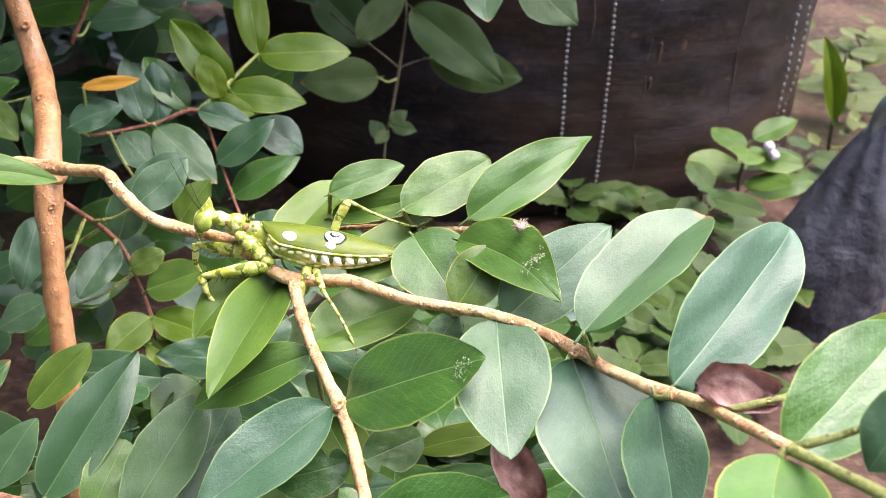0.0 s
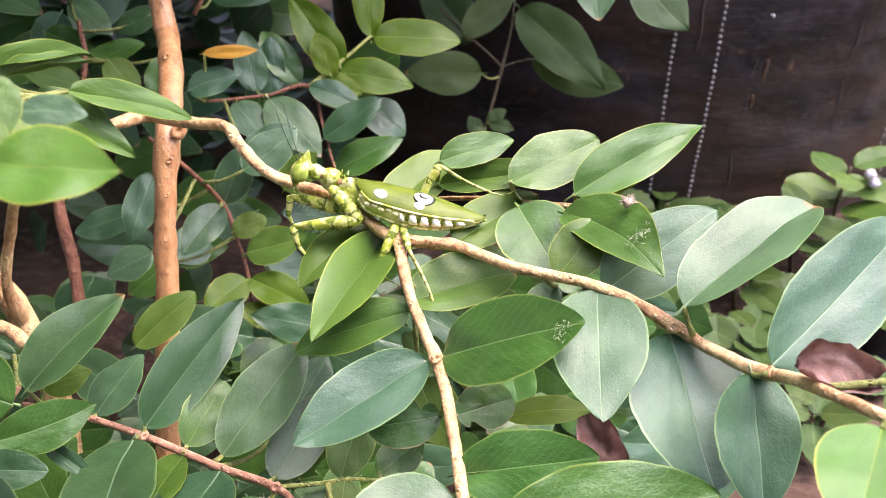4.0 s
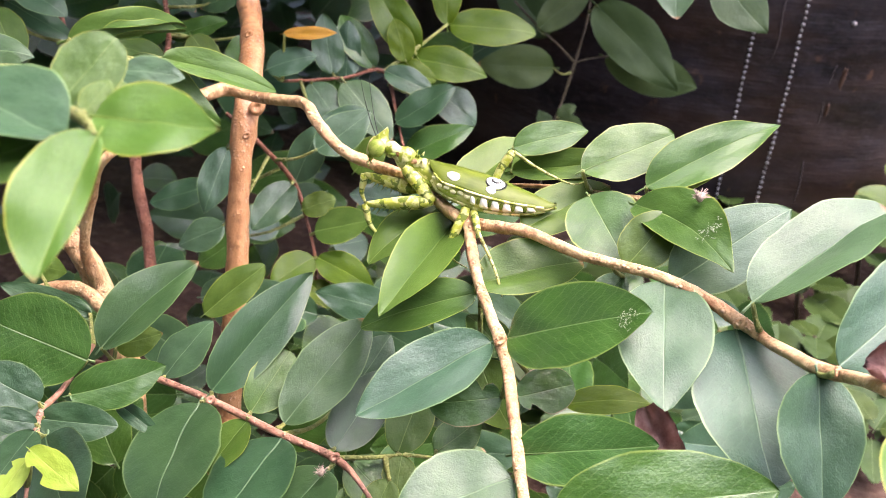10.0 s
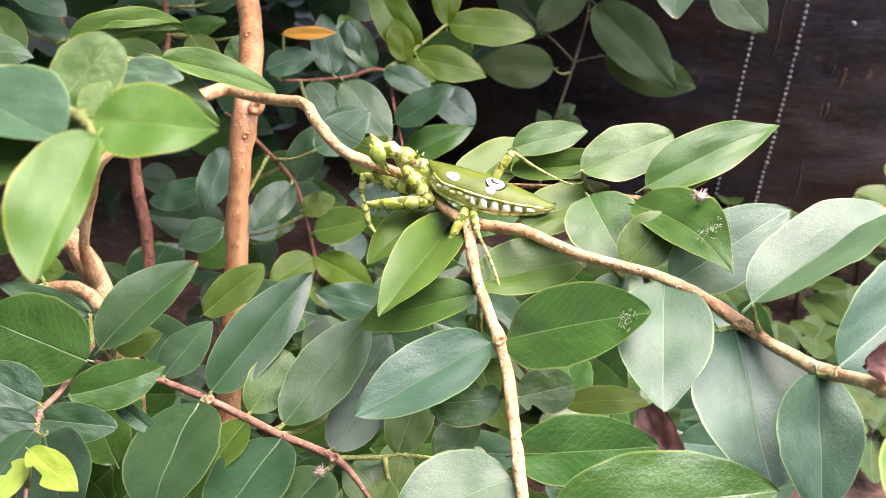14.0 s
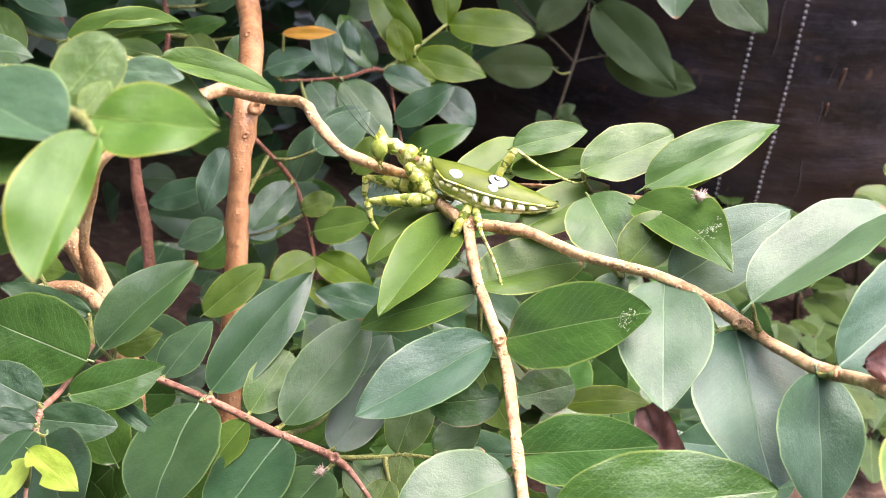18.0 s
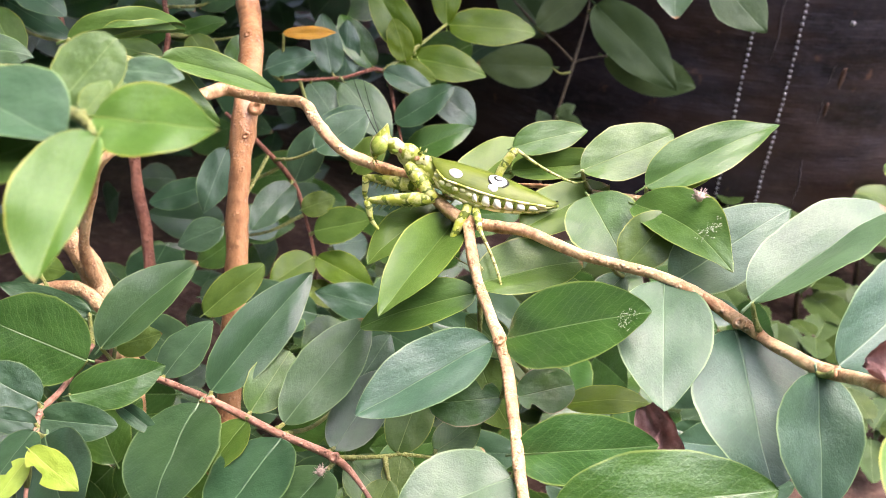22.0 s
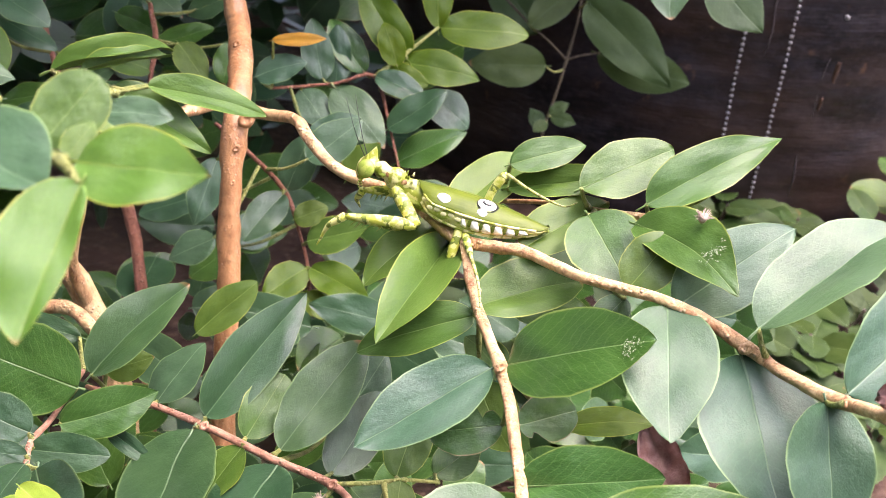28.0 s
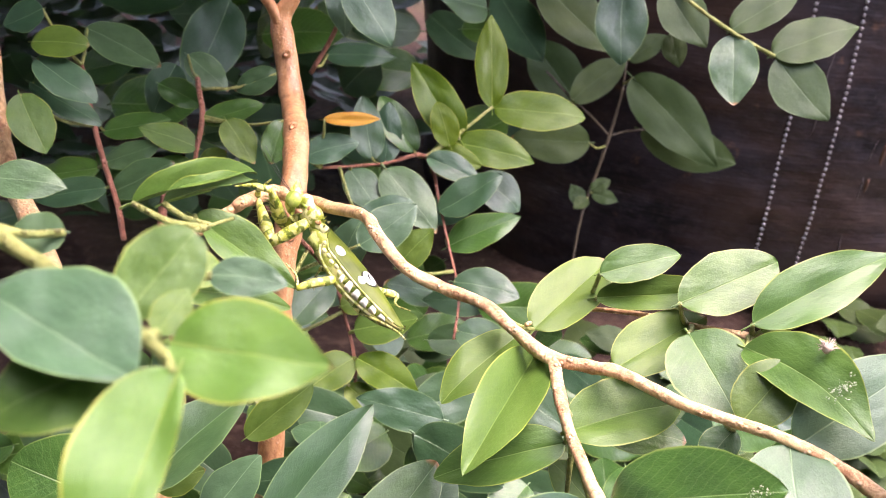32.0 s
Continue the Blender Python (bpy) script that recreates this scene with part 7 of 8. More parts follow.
def motions():
    rows = [(t, pose(*p)) for t, *p in MANTIS]
    walk(mantis, rows)
    # the bent twig above is drawn down a little
    walk(arch_twig, [(0.0, pose(0, 0, 0)), (29.0, pose(0, 0, 0)), (29.5, pose(0.0001, -0.0003, -0.0006)), (30, pose(0.0001, -0.0004, -0.0009)), (30.5, pose(0.0003, -0.0010, -0.0020)), (31, pose(0.0003, -0.0011, -0.0023)), (31.5, pose(0.0004, -0.0012, -0.0026)), (32, pose(0.0004, -0.0011, -0.0023))])
    # a leafy twig tip dips as the mantis grips it
    walk(arch_spray, [(0.0, pose(0, 0, 0)), (27.5, pose(0, 0, 0)), (29, pose(-0.0011, 0.0000, 0.0003)), (29.5, pose(-0.0014, 0.0005, 0.0013)), (30, pose(0.0000, 0.0004, 0.0010)), (30.5, pose(-0.0031, -0.0023, -0.0038)), (31, pose(-0.0041, -0.0060, -0.0113)), (31.5, pose(-0.0063, -0.0061, -0.0108)), (32, pose(-0.0076, -0.0067, -0.0115))])
    # the near sprig sways once the mantis stirs
    walk(near_twig, [(0.0, pose(0, 0, 0)), (27.5, pose(0, 0, 0)), (29, pose(0.0001, -0.0008, 0.0043)), (29.5, pose(-0.0018, -0.0010, 0.0045)), (30, pose(0.0033, -0.0018, 0.0071)), (30.5, pose(-0.0024, -0.0011, 0.0027)), (31, pose(-0.0016, -0.0011, 0.0028)), (32, pose(-0.0017, -0.0019, 0.0007))])
    # the limbs: still while it rests, then gripping and trailing as it climbs
    parts = list(mantis.children)
    part_of = [o for o in parts if o.name.startswith("coxa")][0]
    walk(part_of, [(0, pose(0.0045, 0.0015, -0.0014, 0, 0, 0)), (27.5, pose(0.0045, 0.0015, -0.0014, 0, 0, 0)), (27.75, pose(0.0045, 0.0015, -0.0014, 3, -2, -6)), (28, pose(0.0045, 0.0015, -0.0014, 7, -3, -11)), (28.25, pose(0.0045, 0.0015, -0.0014, 6, -8, -11)), (28.5, pose(0.0045, 0.0015, -0.0014, 5, -12, -11)), (28.75, pose(0.0045, 0.0015, -0.0012, 16, -2, -25)), (29, pose(0.0046, 0.0015, -0.0010, 23, 10, -37)), (29.25, pose(0.0044, 0.0018, -0.0005, 47, -1, -75)), (29.5, pose(0.0043, 0.0020, 0.0001, 73, 6, -114)), (29.75, pose(0.0045, 0.0016, -0.0002, 77, 1, -116)), (30, pose(0.0047, 0.0012, -0.0004, 81, -3, -119)), (30.25, pose(0.0046, 0.0015, -0.0004, 70, -9, -103)), (30.5, pose(0.0044, 0.0018, -0.0005, 57, -11, -86)), (30.75, pose(0.0043, 0.0020, -0.0005, 45, -9, -70)), (31, pose(0.0042, 0.0023, -0.0006, 34, -4, -53)), (31.25, pose(0.0042, 0.0022, -0.0008, 31, -22, -48)), (31.5, pose(0.0042, 0.0022, -0.0010, 26, -39, -40)), (31.75, pose(0.0042, 0.0021, -0.0012, 15, -56, -27)), (32, pose(0.0043, 0.0020, -0.0014, -13, -68, 2))])
    part_of = [o for o in parts if o.name.startswith("foreleg")][0]
    walk(part_of, [(0, pose(-0.0028, 0.0030, -0.0062, 0, 0, 0)), (27.5, pose(-0.0028, 0.0030, -0.0062, 0, 0, 0)), (27.75, pose(-0.0024, 0.0040, -0.0063, 2, -6, 5)), (28, pose(-0.0020, 0.0049, -0.0064, 3, -13, 9)), (28.25, pose(-0.0016, 0.0048, -0.0070, 2, -12, 6)), (28.5, pose(-0.0011, 0.0046, -0.0075, 1, -11, 3)), (28.75, pose(-0.0008, 0.0070, -0.0057, 3, -12, 9)), (29, pose(0.0003, 0.0088, -0.0035, 4, -13, 15)), (29.25, pose(0.0070, 0.0100, -0.0027, 3, -37, 17)), (29.5, pose(0.0119, 0.0066, 0.0008, 0, -61, 21)), (29.75, pose(0.0122, 0.0059, 0.0003, -5, -57, 40)), (30, pose(0.0126, 0.0052, -0.0001, -8, -53, 58)), (30.25, pose(0.0111, 0.0073, -0.0018, 1, -44, 30)), (30.5, pose(0.0089, 0.0090, -0.0031, 3, -34, 8)), (30.75, pose(0.0061, 0.0100, -0.0040, 0, -23, -12)), (31, pose(0.0031, 0.0103, -0.0042, -6, -14, -31)), (31.25, pose(0.0033, 0.0089, -0.0066, -4, -18, -30)), (31.5, pose(0.0039, 0.0070, -0.0084, -3, -22, -30)), (31.75, pose(0.0049, 0.0047, -0.0096, -1, -25, -29)), (32, pose(0.0062, 0.0025, -0.0100, 0, -29, -29))])
    part_of = next(o for o in part_of.children if o.name.startswith("tibia"))
    walk(part_of, [(0, pose(0.0129, 0.0010, -0.0042, 0, -0, 0)), (27.5, pose(0.0129, 0.0010, -0.0042, 0, -0, 0)), (27.75, pose(0.0129, 0.0010, -0.0042, -5, -28, 4)), (28, pose(0.0129, 0.0010, -0.0042, -15, -55, 14)), (28.25, pose(0.0129, 0.0010, -0.0042, -27, -53, 25)), (28.5, pose(0.0129, 0.0010, -0.0042, -37, -49, 35)), (28.75, pose(0.0129, 0.0010, -0.0042, -41, -39, 38)), (29, pose(0.0129, 0.0010, -0.0042, -44, -29, 40)), (29.25, pose(0.0129, 0.0010, -0.0042, -59, -38, 55)), (29.5, pose(0.0129, 0.0010, -0.0042, -79, -41, 74)), (29.75, pose(0.0129, 0.0010, -0.0042, -78, -50, 74)), (30, pose(0.0129, 0.0010, -0.0042, -77, -59, 74)), (30.25, pose(0.0129, 0.0010, -0.0042, -61, -68, 59)), (30.5, pose(0.0129, 0.0010, -0.0042, -31, -74, 30)), (30.75, pose(0.0129, 0.0010, -0.0042, 9, -73, -9)), (31, pose(0.0129, 0.0010, -0.0042, 35, -66, -34)), (31.25, pose(0.0129, 0.0010, -0.0042, 36, -22, -32)), (31.5, pose(0.0129, 0.0010, -0.0042, 38, 21, -30)), (31.75, pose(0.0129, 0.0010, -0.0042, 47, 64, -21)), (32, pose(0.0129, 0.0010, -0.0042, -163, 70, 129))])
    part_of = [o for o in parts if o.name.startswith("coxa")][1]
    walk(part_of, [(0, pose(0.0062, -0.0016, -0.0010, 0, 0, 0)), (14.5, pose(0.0062, -0.0016, -0.0010, 0, 0, 0)), (18.5, pose(0.0062, -0.0016, -0.0010, 0, 0, 0)), (27.5, pose(0.0062, -0.0016, -0.0010, 0, 0, 0)), (27.75, pose(0.0062, -0.0016, -0.0010, -10, 16, 12)), (28, pose(0.0062, -0.0016, -0.0010, -18, 33, 22)), (28.25, pose(0.0062, -0.0016, -0.0010, -17, 20, 19)), (28.5, pose(0.0062, -0.0016, -0.0010, -15, 7, 16)), (28.75, pose(0.0062, -0.0016, -0.0007, 9, 8, -8)), (29, pose(0.0062, -0.0016, -0.0004, 32, 18, -30)), (29.25, pose(0.0062, -0.0012, 0.0003, 63, -5, -66)), (29.5, pose(0.0062, -0.0008, 0.0010, 100, -3, -107)), (29.75, pose(0.0061, -0.0014, 0.0008, 101, -13, -108)), (30, pose(0.0060, -0.0020, 0.0005, 102, -23, -109)), (30.25, pose(0.0061, -0.0016, 0.0004, 97, -24, -104)), (30.5, pose(0.0062, -0.0012, 0.0003, 92, -25, -98)), (30.75, pose(0.0063, -0.0008, 0.0002, 87, -26, -93)), (31, pose(0.0064, -0.0004, 0.0002, 81, -26, -87)), (31.25, pose(0.0064, -0.0005, -0.0001, 73, -47, -79)), (31.5, pose(0.0064, -0.0006, -0.0004, 52, -66, -58)), (31.75, pose(0.0064, -0.0007, -0.0007, -13, -73, 7)), (32, pose(0.0064, -0.0008, -0.0010, -56, -59, 50))])
    part_of = [o for o in parts if o.name.startswith("foreleg")][1]
    walk(part_of, [(0, pose(0.0012, -0.0010, -0.0061, 0, 0, 0)), (14.5, pose(0.0012, -0.0010, -0.0061, 0, 0, 0)), (18.5, pose(0.0012, -0.0010, -0.0061, 0, 6, 0)), (27.5, pose(0.0012, -0.0010, -0.0061, 0, 6, 0)), (27.75, pose(0.0002, -0.0032, -0.0046, 1, 7, 12)), (28, pose(0.0001, -0.0051, -0.0025, 3, 8, 25)), (28.25, pose(0.0004, -0.0045, -0.0040, 1, 3, 24)), (28.5, pose(0.0010, -0.0038, -0.0054, 0, -3, 23)), (28.75, pose(0.0009, 0.0006, -0.0049, -4, -15, 27)), (29, pose(0.0027, 0.0042, -0.0027, -9, -27, 33)), (29.25, pose(0.0086, 0.0052, -0.0019, -18, -33, 50)), (29.5, pose(0.0124, 0.0026, 0.0022, -28, -36, 70)), (29.75, pose(0.0124, 0.0020, 0.0011, -6, -39, 9)), (30, pose(0.0123, 0.0014, 0.0001, 7, -26, -46)), (30.25, pose(0.0122, 0.0021, -0.0005, 2, -24, -23)), (30.5, pose(0.0119, 0.0029, -0.0011, -2, -20, -1)), (30.75, pose(0.0116, 0.0036, -0.0017, -3, -15, 20)), (31, pose(0.0113, 0.0043, -0.0022, -3, -10, 41)), (31.25, pose(0.0108, 0.0031, -0.0044, -7, -15, 50)), (31.5, pose(0.0103, 0.0014, -0.0061, -11, -19, 58)), (31.75, pose(0.0099, -0.0008, -0.0070, -15, -22, 68)), (32, pose(0.0095, -0.0031, -0.0070, -20, -24, 78))])
    part_of = next(o for o in part_of.children if o.name.startswith("tibia"))
    walk(part_of, [(0, pose(0.0120, -0.0010, -0.0004, 0, -0, 0)), (14.5, pose(0.0120, -0.0010, -0.0004, 0, -0, 0)), (18.5, pose(0.0120, -0.0010, -0.0004, 0, -0, 0)), (27.5, pose(0.0120, -0.0010, -0.0004, 0, -0, 0)), (27.75, pose(0.0120, -0.0010, -0.0004, -22, -5, 8)), (28, pose(0.0120, -0.0010, -0.0004, -45, -6, 18)), (28.25, pose(0.0120, -0.0010, -0.0004, -45, -21, 23)), (28.5, pose(0.0120, -0.0010, -0.0004, -46, -35, 28)), (28.75, pose(0.0120, -0.0010, -0.0004, -34, -54, 25)), (29, pose(0.0120, -0.0010, -0.0004, -8, -72, 6)), (29.25, pose(0.0120, -0.0010, -0.0004, -67, -67, 57)), (29.5, pose(0.0120, -0.0010, -0.0004, -94, -51, 74)), (29.75, pose(0.0120, -0.0010, -0.0004, 33, -33, -19)), (30, pose(0.0120, -0.0010, -0.0004, 89, 33, -5)), (30.25, pose(0.0120, -0.0010, -0.0004, 71, 0, -27)), (30.5, pose(0.0120, -0.0010, -0.0004, 65, -36, -41)), (30.75, pose(0.0120, -0.0010, -0.0004, 76, -72, -68)), (31, pose(0.0120, -0.0010, -0.0004, -158, -67, 154)), (31.25, pose(0.0120, -0.0010, -0.0004, -90, -78, 84)), (31.5, pose(0.0120, -0.0010, -0.0004, -36, -64, 29)), (31.75, pose(0.0120, -0.0010, -0.0004, -24, -44, 16)), (32, pose(0.0120, -0.0010, -0.0004, -20, -22, 10))])
    part_of = [o for o in parts if o.name.startswith("midleg")][0]
    walk(part_of, [(0, pose(-0.0078, 0.0020, -0.0042, 0, -0, 0)), (27.5, pose(-0.0078, 0.0020, -0.0042, 0, -0, 0)), (27.75, pose(-0.0078, 0.0020, -0.0042, -1, 4, 2)), (28, pose(-0.0078, 0.0020, -0.0042, -3, 8, 4)), (28.25, pose(-0.0078, 0.0020, -0.0042, -9, 3, 2)), (28.5, pose(-0.0078, 0.0020, -0.0042, -14, -3, 0)), (28.75, pose(-0.0078, 0.0020, -0.0042, -20, -8, -1)), (29, pose(-0.0078, 0.0020, -0.0042, -25, -14, -1)), (29.25, pose(-0.0078, 0.0020, -0.0042, -11, -10, -3)), (29.5, pose(-0.0078, 0.0020, -0.0042, 3, -5, -3)), (29.75, pose(-0.0078, 0.0020, -0.0042, 19, 7, 3)), (30, pose(-0.0078, 0.0020, -0.0042, 38, 18, 13)), (30.25, pose(-0.0078, 0.0020, -0.0042, 18, -17, -13)), (30.5, pose(-0.0078, 0.0020, -0.0042, 13, -57, -37)), (30.75, pose(-0.0078, 0.0020, -0.0042, 25, -50, -40)), (31, pose(-0.0078, 0.0020, -0.0042, 34, -42, -40)), (31.25, pose(-0.0078, 0.0020, -0.0042, 29, -33, -30)), (31.5, pose(-0.0078, 0.0020, -0.0042, 25, -25, -22)), (31.75, pose(-0.0078, 0.0020, -0.0042, 24, -16, -14)), (32, pose(-0.0078, 0.0020, -0.0042, 23, -6, -7))])
    part_of = part_of.children[0]
    walk(part_of, [(0, pose(-0.0008, 0.0040, -0.0084, 0, -0, 0)), (27.5, pose(-0.0008, 0.0040, -0.0084, 0, -0, 0)), (27.75, pose(-0.0008, 0.0040, -0.0084, -12, -1, 16)), (28, pose(-0.0008, 0.0040, -0.0084, -24, 1, 33)), (28.25, pose(-0.0008, 0.0040, -0.0084, -16, -10, 21)), (28.5, pose(-0.0008, 0.0040, -0.0084, -6, -20, 7)), (28.75, pose(-0.0008, 0.0040, -0.0084, 8, -27, -9)), (29, pose(-0.0008, 0.0040, -0.0084, 23, -29, -28)), (29.25, pose(-0.0008, 0.0040, -0.0084, 10, -32, -12)), (29.5, pose(-0.0008, 0.0040, -0.0084, -4, -32, 5)), (29.75, pose(-0.0008, 0.0040, -0.0084, -29, -43, 33)), (30, pose(-0.0008, 0.0040, -0.0084, -60, -41, 68)), (30.25, pose(-0.0008, 0.0040, -0.0084, -21, -50, 23)), (30.5, pose(-0.0008, 0.0040, -0.0084, 15, -36, -17)), (30.75, pose(-0.0008, 0.0040, -0.0084, 21, -55, -23)), (31, pose(-0.0008, 0.0040, -0.0084, 39, -73, -40)), (31.25, pose(-0.0008, 0.0040, -0.0084, 101, -72, -103)), (31.5, pose(-0.0008, 0.0040, -0.0084, 128, -58, -132)), (31.75, pose(-0.0008, 0.0040, -0.0084, 137, -41, -143)), (32, pose(-0.0008, 0.0040, -0.0084, 142, -24, -148))])
    part_of = [o for o in parts if o.name.startswith("hindleg")][0]
    walk(part_of, [(0, pose(-0.0103, 0.0020, -0.0049, 0, -0, 0)), (27.5, pose(-0.0103, 0.0020, -0.0049, 0, -0, 0)), (27.75, pose(-0.0103, 0.0020, -0.0049, 1, 1, 1)), (28, pose(-0.0103, 0.0020, -0.0049, 1, 1, 2)), (28.25, pose(-0.0103, 0.0020, -0.0049, -1, 4, 11)), (28.5, pose(-0.0103, 0.0020, -0.0049, -4, 6, 20)), (28.75, pose(-0.0103, 0.0020, -0.0049, -5, 9, 29)), (29, pose(-0.0103, 0.0020, -0.0049, -7, 12, 38)), (29.25, pose(-0.0103, 0.0020, -0.0049, -1, 17, 48)), (29.5, pose(-0.0103, 0.0020, -0.0049, 5, 20, 60)), (29.75, pose(-0.0103, 0.0020, -0.0049, 17, 19, 63)), (30, pose(-0.0103, 0.0020, -0.0049, 29, 18, 67)), (30.25, pose(-0.0103, 0.0020, -0.0049, 20, 18, 53)), (30.5, pose(-0.0103, 0.0020, -0.0049, 11, 15, 40)), (30.75, pose(-0.0103, 0.0020, -0.0049, 15, 18, 52)), (31, pose(-0.0103, 0.0020, -0.0049, 19, 19, 64)), (31.25, pose(-0.0103, 0.0020, -0.0049, 17, 19, 64)), (31.5, pose(-0.0103, 0.0020, -0.0049, 15, 19, 63)), (31.75, pose(-0.0103, 0.0020, -0.0049, 13, 20, 62)), (32, pose(-0.0103, 0.0020, -0.0049, 12, 20, 62))])
    part_of = part_of.children[0]
    walk(part_of, [(0, pose(-0.0033, 0.0062, -0.0025, 0, -0, 0)), (27.5, pose(-0.0033, 0.0062, -0.0025, 0, -0, 0)), (27.75, pose(-0.0033, 0.0062, -0.0025, 14, 2, -11)), (28, pose(-0.0033, 0.0062, -0.0025, 27, 6, -21)), (28.25, pose(-0.0033, 0.0062, -0.0025, 36, 4, -28)), (28.5, pose(-0.0033, 0.0062, -0.0025, 45, 3, -34)), (28.75, pose(-0.0033, 0.0062, -0.0025, 55, 3, -41)), (29, pose(-0.0033, 0.0062, -0.0025, 64, 5, -48)), (29.25, pose(-0.0033, 0.0062, -0.0025, 59, 5, -45)), (29.5, pose(-0.0033, 0.0062, -0.0025, 55, 6, -41)), (29.75, pose(-0.0033, 0.0062, -0.0025, 66, -16, -52)), (30, pose(-0.0033, 0.0062, -0.0025, 84, -35, -69)), (30.25, pose(-0.0033, 0.0062, -0.0025, 78, -15, -62)), (30.5, pose(-0.0033, 0.0062, -0.0025, 75, 5, -57)), (30.75, pose(-0.0033, 0.0062, -0.0025, 59, 11, -44)), (31, pose(-0.0033, 0.0062, -0.0025, 43, 19, -32)), (31.25, pose(-0.0033, 0.0062, -0.0025, 43, 22, -32)), (31.5, pose(-0.0033, 0.0062, -0.0025, 44, 25, -32)), (31.75, pose(-0.0033, 0.0062, -0.0025, 44, 28, -32)), (32, pose(-0.0033, 0.0062, -0.0025, 44, 30, -32))])
    part_of = [o for o in parts if o.name.startswith("hindleg")][1]
    walk(part_of, [(0, pose(-0.0126, -0.0026, -0.0026, 0, -0, 0)), (27.5, pose(-0.0126, -0.0026, -0.0026, 0, -0, 0)), (27.75, pose(-0.0126, -0.0026, -0.0026, -1, -0, -0)), (28, pose(-0.0126, -0.0026, -0.0026, -2, -1, -0)), (28.25, pose(-0.0126, -0.0026, -0.0026, -2, -1, -1)), (28.5, pose(-0.0126, -0.0026, -0.0026, -3, -1, -1)), (28.75, pose(-0.0126, -0.0026, -0.0026, -4, -1, -1)), (29, pose(-0.0126, -0.0026, -0.0026, -5, -2, -1)), (29.25, pose(-0.0126, -0.0026, -0.0026, -4, -16, -2)), (29.5, pose(-0.0126, -0.0026, -0.0026, -3, -30, -3)), (29.75, pose(-0.0126, -0.0026, -0.0026, -4, -13, -2)), (30, pose(-0.0126, -0.0026, -0.0026, -5, 4, -1)), (30.25, pose(-0.0126, -0.0026, -0.0026, 4, -8, 0)), (30.5, pose(-0.0126, -0.0026, -0.0026, 14, -20, -1)), (30.75, pose(-0.0126, -0.0026, -0.0026, 24, -12, 2)), (31, pose(-0.0126, -0.0026, -0.0026, 35, -5, 7)), (31.25, pose(-0.0126, -0.0026, -0.0026, 37, -11, 5)), (31.5, pose(-0.0126, -0.0026, -0.0026, 40, -17, 3)), (31.75, pose(-0.0126, -0.0026, -0.0026, 43, -22, 0)), (32, pose(-0.0126, -0.0026, -0.0026, 47, -27, -3))])
    part_of = part_of.children[0]
    walk(part_of, [(0, pose(-0.0022, -0.0008, 0.0091, 0, -0, 0)), (27.5, pose(-0.0022, -0.0008, 0.0091, 0, -0, 0)), (27.75, pose(-0.0022, -0.0008, 0.0091, 1, 4, -10)), (28, pose(-0.0022, -0.0008, 0.0091, 0, 7, -19)), (28.25, pose(-0.0022, -0.0008, 0.0091, -0, 11, -29)), (28.5, pose(-0.0022, -0.0008, 0.0091, -2, 14, -39)), (28.75, pose(-0.0022, -0.0008, 0.0091, -4, 17, -49)), (29, pose(-0.0022, -0.0008, 0.0091, -6, 20, -60)), (29.25, pose(-0.0022, -0.0008, 0.0091, -14, 30, -64)), (29.5, pose(-0.0022, -0.0008, 0.0091, -23, 39, -70)), (29.75, pose(-0.0022, -0.0008, 0.0091, -12, 27, -66)), (30, pose(-0.0022, -0.0008, 0.0091, -3, 15, -65)), (30.25, pose(-0.0022, -0.0008, 0.0091, 2, 8, -67)), (30.5, pose(-0.0022, -0.0008, 0.0091, 8, 0, -70)), (30.75, pose(-0.0022, -0.0008, 0.0091, 15, -11, -68)), (31, pose(-0.0022, -0.0008, 0.0091, 23, -22, -68)), (31.25, pose(-0.0022, -0.0008, 0.0091, 22, -20, -67)), (31.5, pose(-0.0022, -0.0008, 0.0091, 20, -19, -66)), (31.75, pose(-0.0022, -0.0008, 0.0091, 19, -17, -66)), (32, pose(-0.0022, -0.0008, 0.0091, 18, -16, -65))])
    part_of = [o for o in parts if o.name.startswith("midleg")][1]
    walk(part_of, [(0, pose(-0.0050, -0.0024, -0.0036, 0, -0, 0)), (27.5, pose(-0.0050, -0.0024, -0.0036, 0, -0, 0)), (27.75, pose(-0.0050, -0.0024, -0.0036, 0, -0, 0)), (28, pose(-0.0050, -0.0024, -0.0036, 0, -0, 0)), (28.25, pose(-0.0050, -0.0024, -0.0036, 0, -0, 0)), (28.5, pose(-0.0050, -0.0024, -0.0036, 0, -0, 0)), (28.75, pose(-0.0050, -0.0024, -0.0036, 0, -0, 0)), (29, pose(-0.0050, -0.0024, -0.0036, 0, -0, 0)), (29.25, pose(-0.0050, -0.0024, -0.0036, 0, -0, 0)), (29.5, pose(-0.0050, -0.0024, -0.0036, 0, -0, 0)), (29.75, pose(-0.0050, -0.0024, -0.0036, 0, -0, 0)), (30, pose(-0.0050, -0.0024, -0.0036, 0, -0, 0)), (30.25, pose(-0.0050, -0.0024, -0.0036, 0, -0, 0)), (30.5, pose(-0.0050, -0.0024, -0.0036, 0, -0, 0)), (30.75, pose(-0.0050, -0.0024, -0.0036, 0, -0, 0)), (31, pose(-0.0050, -0.0024, -0.0036, 0, -0, 0)), (31.25, pose(-0.0050, -0.0024, -0.0036, 0, -0, 0)), (31.5, pose(-0.0050, -0.0024, -0.0036, 0, -0, 0)), (31.75, pose(-0.0050, -0.0024, -0.0036, 0, -0, 0)), (32, pose(-0.0050, -0.0024, -0.0036, 0, -0, 0))])
    part_of = part_of.children[0]
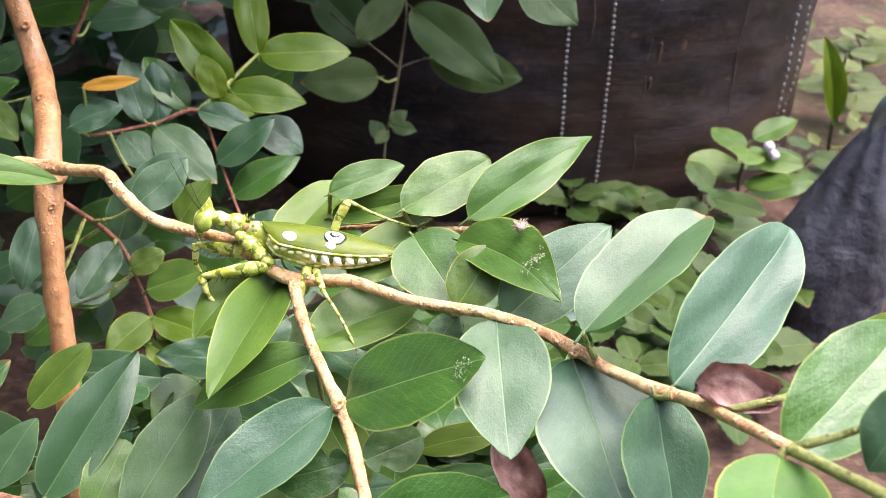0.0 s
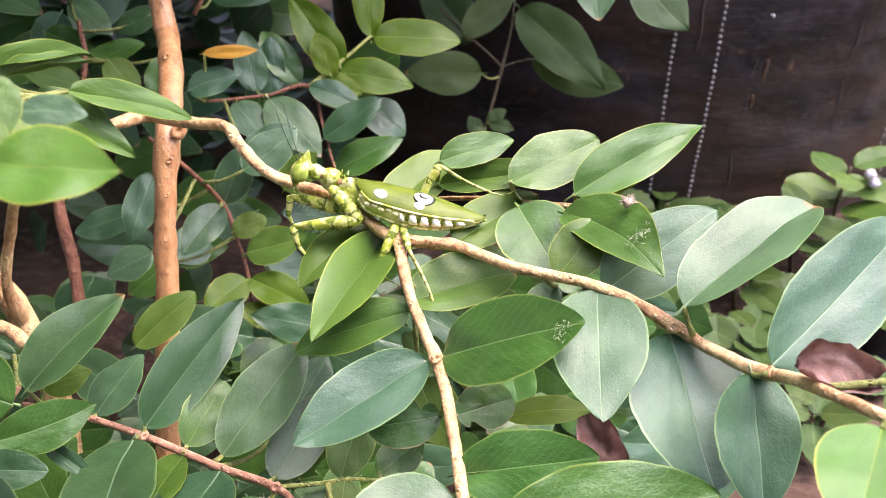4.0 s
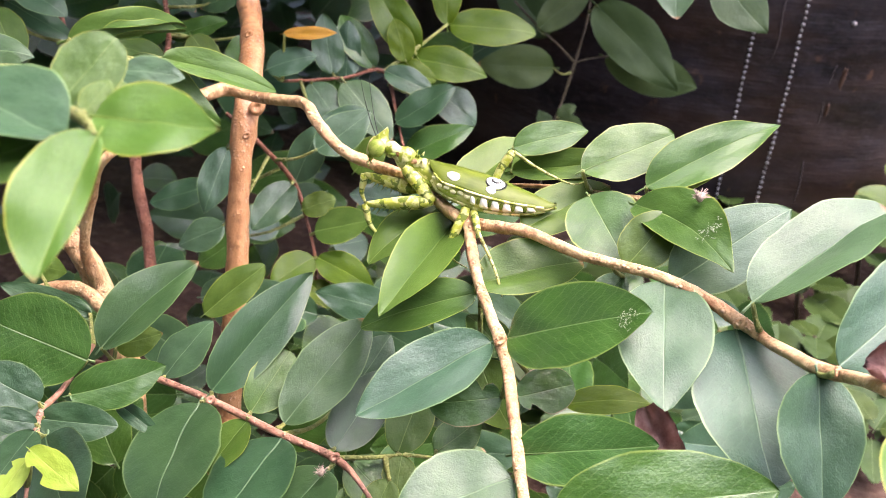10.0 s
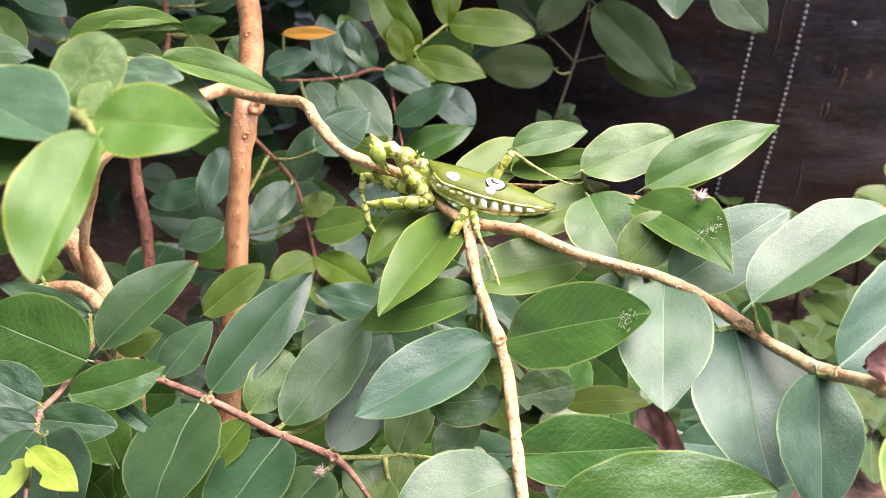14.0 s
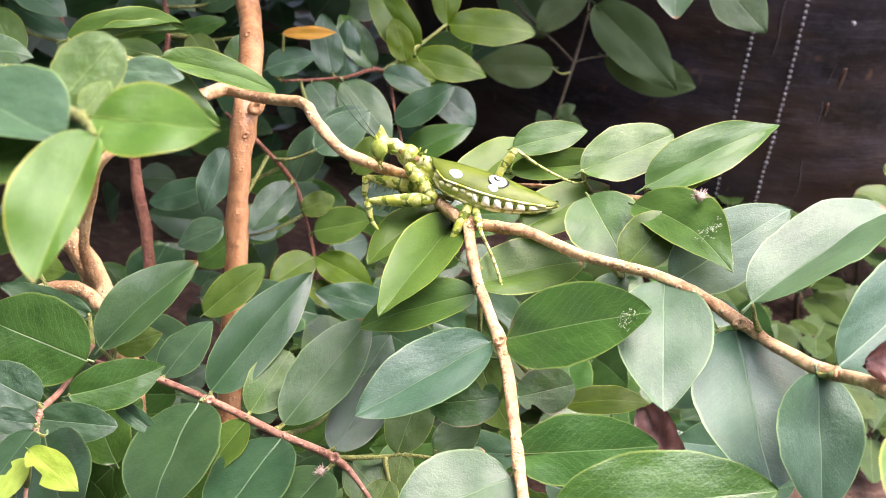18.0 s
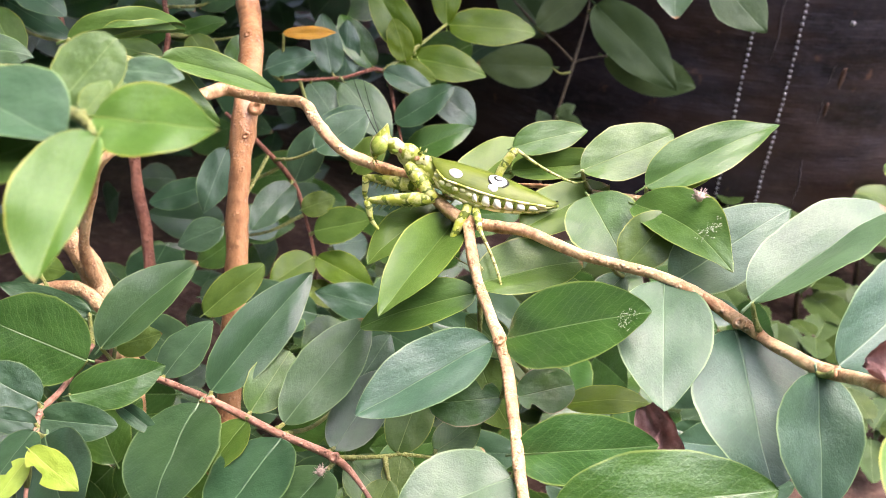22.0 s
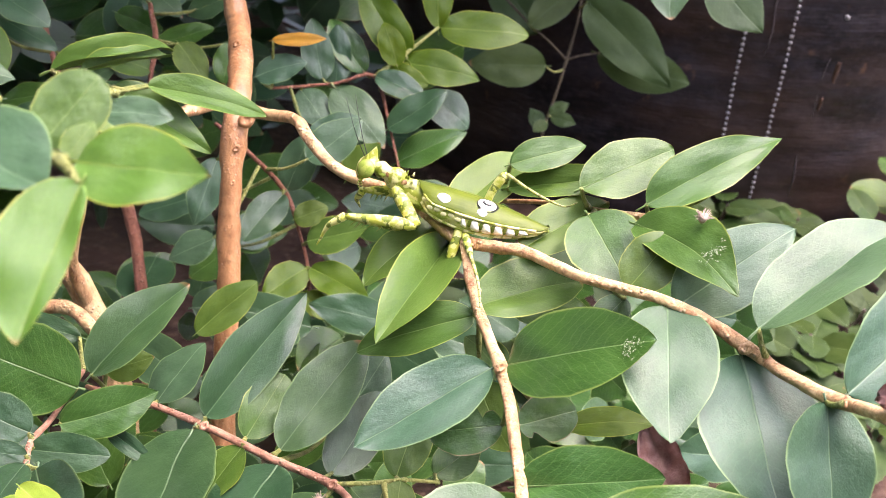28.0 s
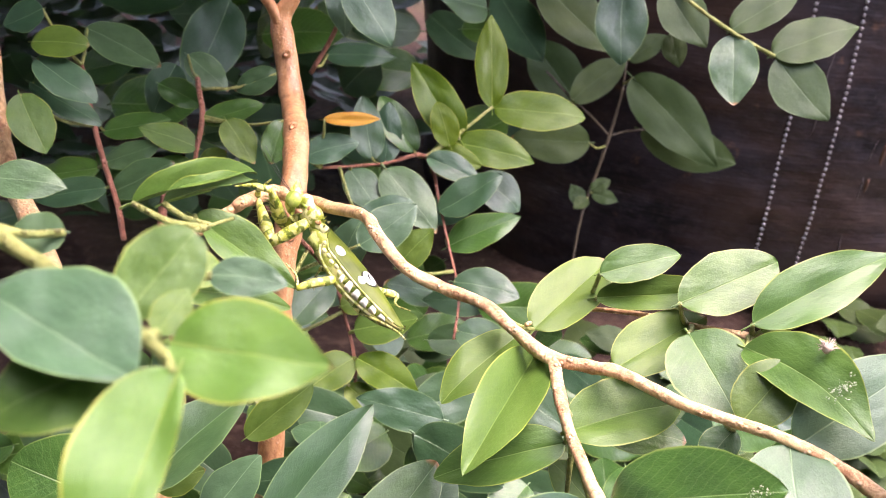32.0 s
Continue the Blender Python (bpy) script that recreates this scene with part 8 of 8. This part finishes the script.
    walk(part_of, [(0, pose(0.0024, -0.0032, -0.0034, 0, -0, 0)), (27.5, pose(0.0024, -0.0032, -0.0034, 0, -0, 0)), (27.75, pose(0.0024, -0.0032, -0.0034, 0, -0, 0)), (28, pose(0.0024, -0.0032, -0.0034, 0, -0, 0)), (28.25, pose(0.0024, -0.0032, -0.0034, 0, -0, 0)), (28.5, pose(0.0024, -0.0032, -0.0034, 0, -0, 0)), (28.75, pose(0.0024, -0.0032, -0.0034, 0, -0, 0)), (29, pose(0.0024, -0.0032, -0.0034, 0, -0, 0)), (29.25, pose(0.0024, -0.0032, -0.0034, 0, -0, 0)), (29.5, pose(0.0024, -0.0032, -0.0034, 0, -0, 0)), (29.75, pose(0.0024, -0.0032, -0.0034, 0, -0, 0)), (30, pose(0.0024, -0.0032, -0.0034, 0, -0, 0)), (30.25, pose(0.0024, -0.0032, -0.0034, 0, -0, 0)), (30.5, pose(0.0024, -0.0032, -0.0034, 0, -0, 0)), (30.75, pose(0.0024, -0.0032, -0.0034, 0, -0, 0)), (31, pose(0.0024, -0.0032, -0.0034, 0, -0, 0)), (31.25, pose(0.0024, -0.0032, -0.0034, 0, -0, 0)), (31.5, pose(0.0024, -0.0032, -0.0034, 0, -0, 0)), (31.75, pose(0.0024, -0.0032, -0.0034, 0, -0, 0)), (32, pose(0.0024, -0.0032, -0.0034, 0, -0, 0))])
    # the neck lifts and the head nods
    walk(next(o for o in parts if o.name.startswith("pronotum")), [(0, pose(0.0006, 0.0000, -0.0005, 0, 6, 0)), (3, pose(0.0006, 0.0000, -0.0005, 0, 6, 0)), (4.5, pose(0.0006, 0.0000, -0.0005, 0, 3, 0)), (7, pose(0.0006, 0.0000, -0.0005, 0, 0, 0)), (27.5, pose(0.0006, 0.0000, -0.0005, 0, 0, 0)), (29, pose(0.0006, 0.0000, -0.0005, 0, -6, 0)), (29.5, pose(0.0006, 0.0000, -0.0005, 0, -21, 8)), (30, pose(0.0006, 0.0000, -0.0005, 0, -15, -4)), (31, pose(0.0006, 0.0000, -0.0005, 0, -12, 12)), (32, pose(0.0006, 0.0000, -0.0005, 0, 0, 8))])
    walk(next(o for o in parts if o.name.startswith("head")), [(0, pose(0.0095, 0.0000, -0.0001, 0, 6, 0)), (3, pose(0.0095, 0.0000, -0.0001, 0, 6, 0)), (4.5, pose(0.0095, 0.0000, 0.0003, 0, 3, 0)), (7, pose(0.0094, 0.0000, 0.0008, 0, 0, 0)), (11.2, pose(0.0094, 0.0000, 0.0008, 0, 0, 0)), (11.6, pose(0.0094, 0.0000, 0.0008, 0, 10, 0)), (12.2, pose(0.0094, 0.0000, 0.0008, 0, 56, 0)), (13.8, pose(0.0094, 0.0000, 0.0008, 0, 58, 0)), (14.5, pose(0.0094, 0.0000, 0.0008, 0, 36, 0)), (16.5, pose(0.0094, 0.0000, 0.0008, 0, 28, 0)), (17.5, pose(0.0094, 0.0000, 0.0008, 0, 35, 0)), (18.5, pose(0.0094, 0.0000, 0.0008, 0, 20, 0)), (20, pose(0.0094, 0.0000, 0.0008, 0, 20, 0)), (21, pose(0.0094, 0.0000, 0.0008, 0, 15, 0)), (23, pose(0.0094, 0.0000, 0.0008, 0, 5, 0)), (27.5, pose(0.0094, 0.0000, 0.0008, 0, 0, 0)), (28.5, pose(0.0094, 0.0000, 0.0008, 0, 5, 0)), (29, pose(0.0092, 0.0000, 0.0017, 0, 5, 0)), (29.5, pose(0.0083, 0.0011, 0.0039, 0, -10, 10)), (30, pose(0.0087, -0.0006, 0.0030, 10, -5, 0)), (31, pose(0.0088, 0.0017, 0.0026, 0, 20, 10)), (32, pose(0.0093, 0.0012, 0.0008, 0, 55, 10))])


motions()
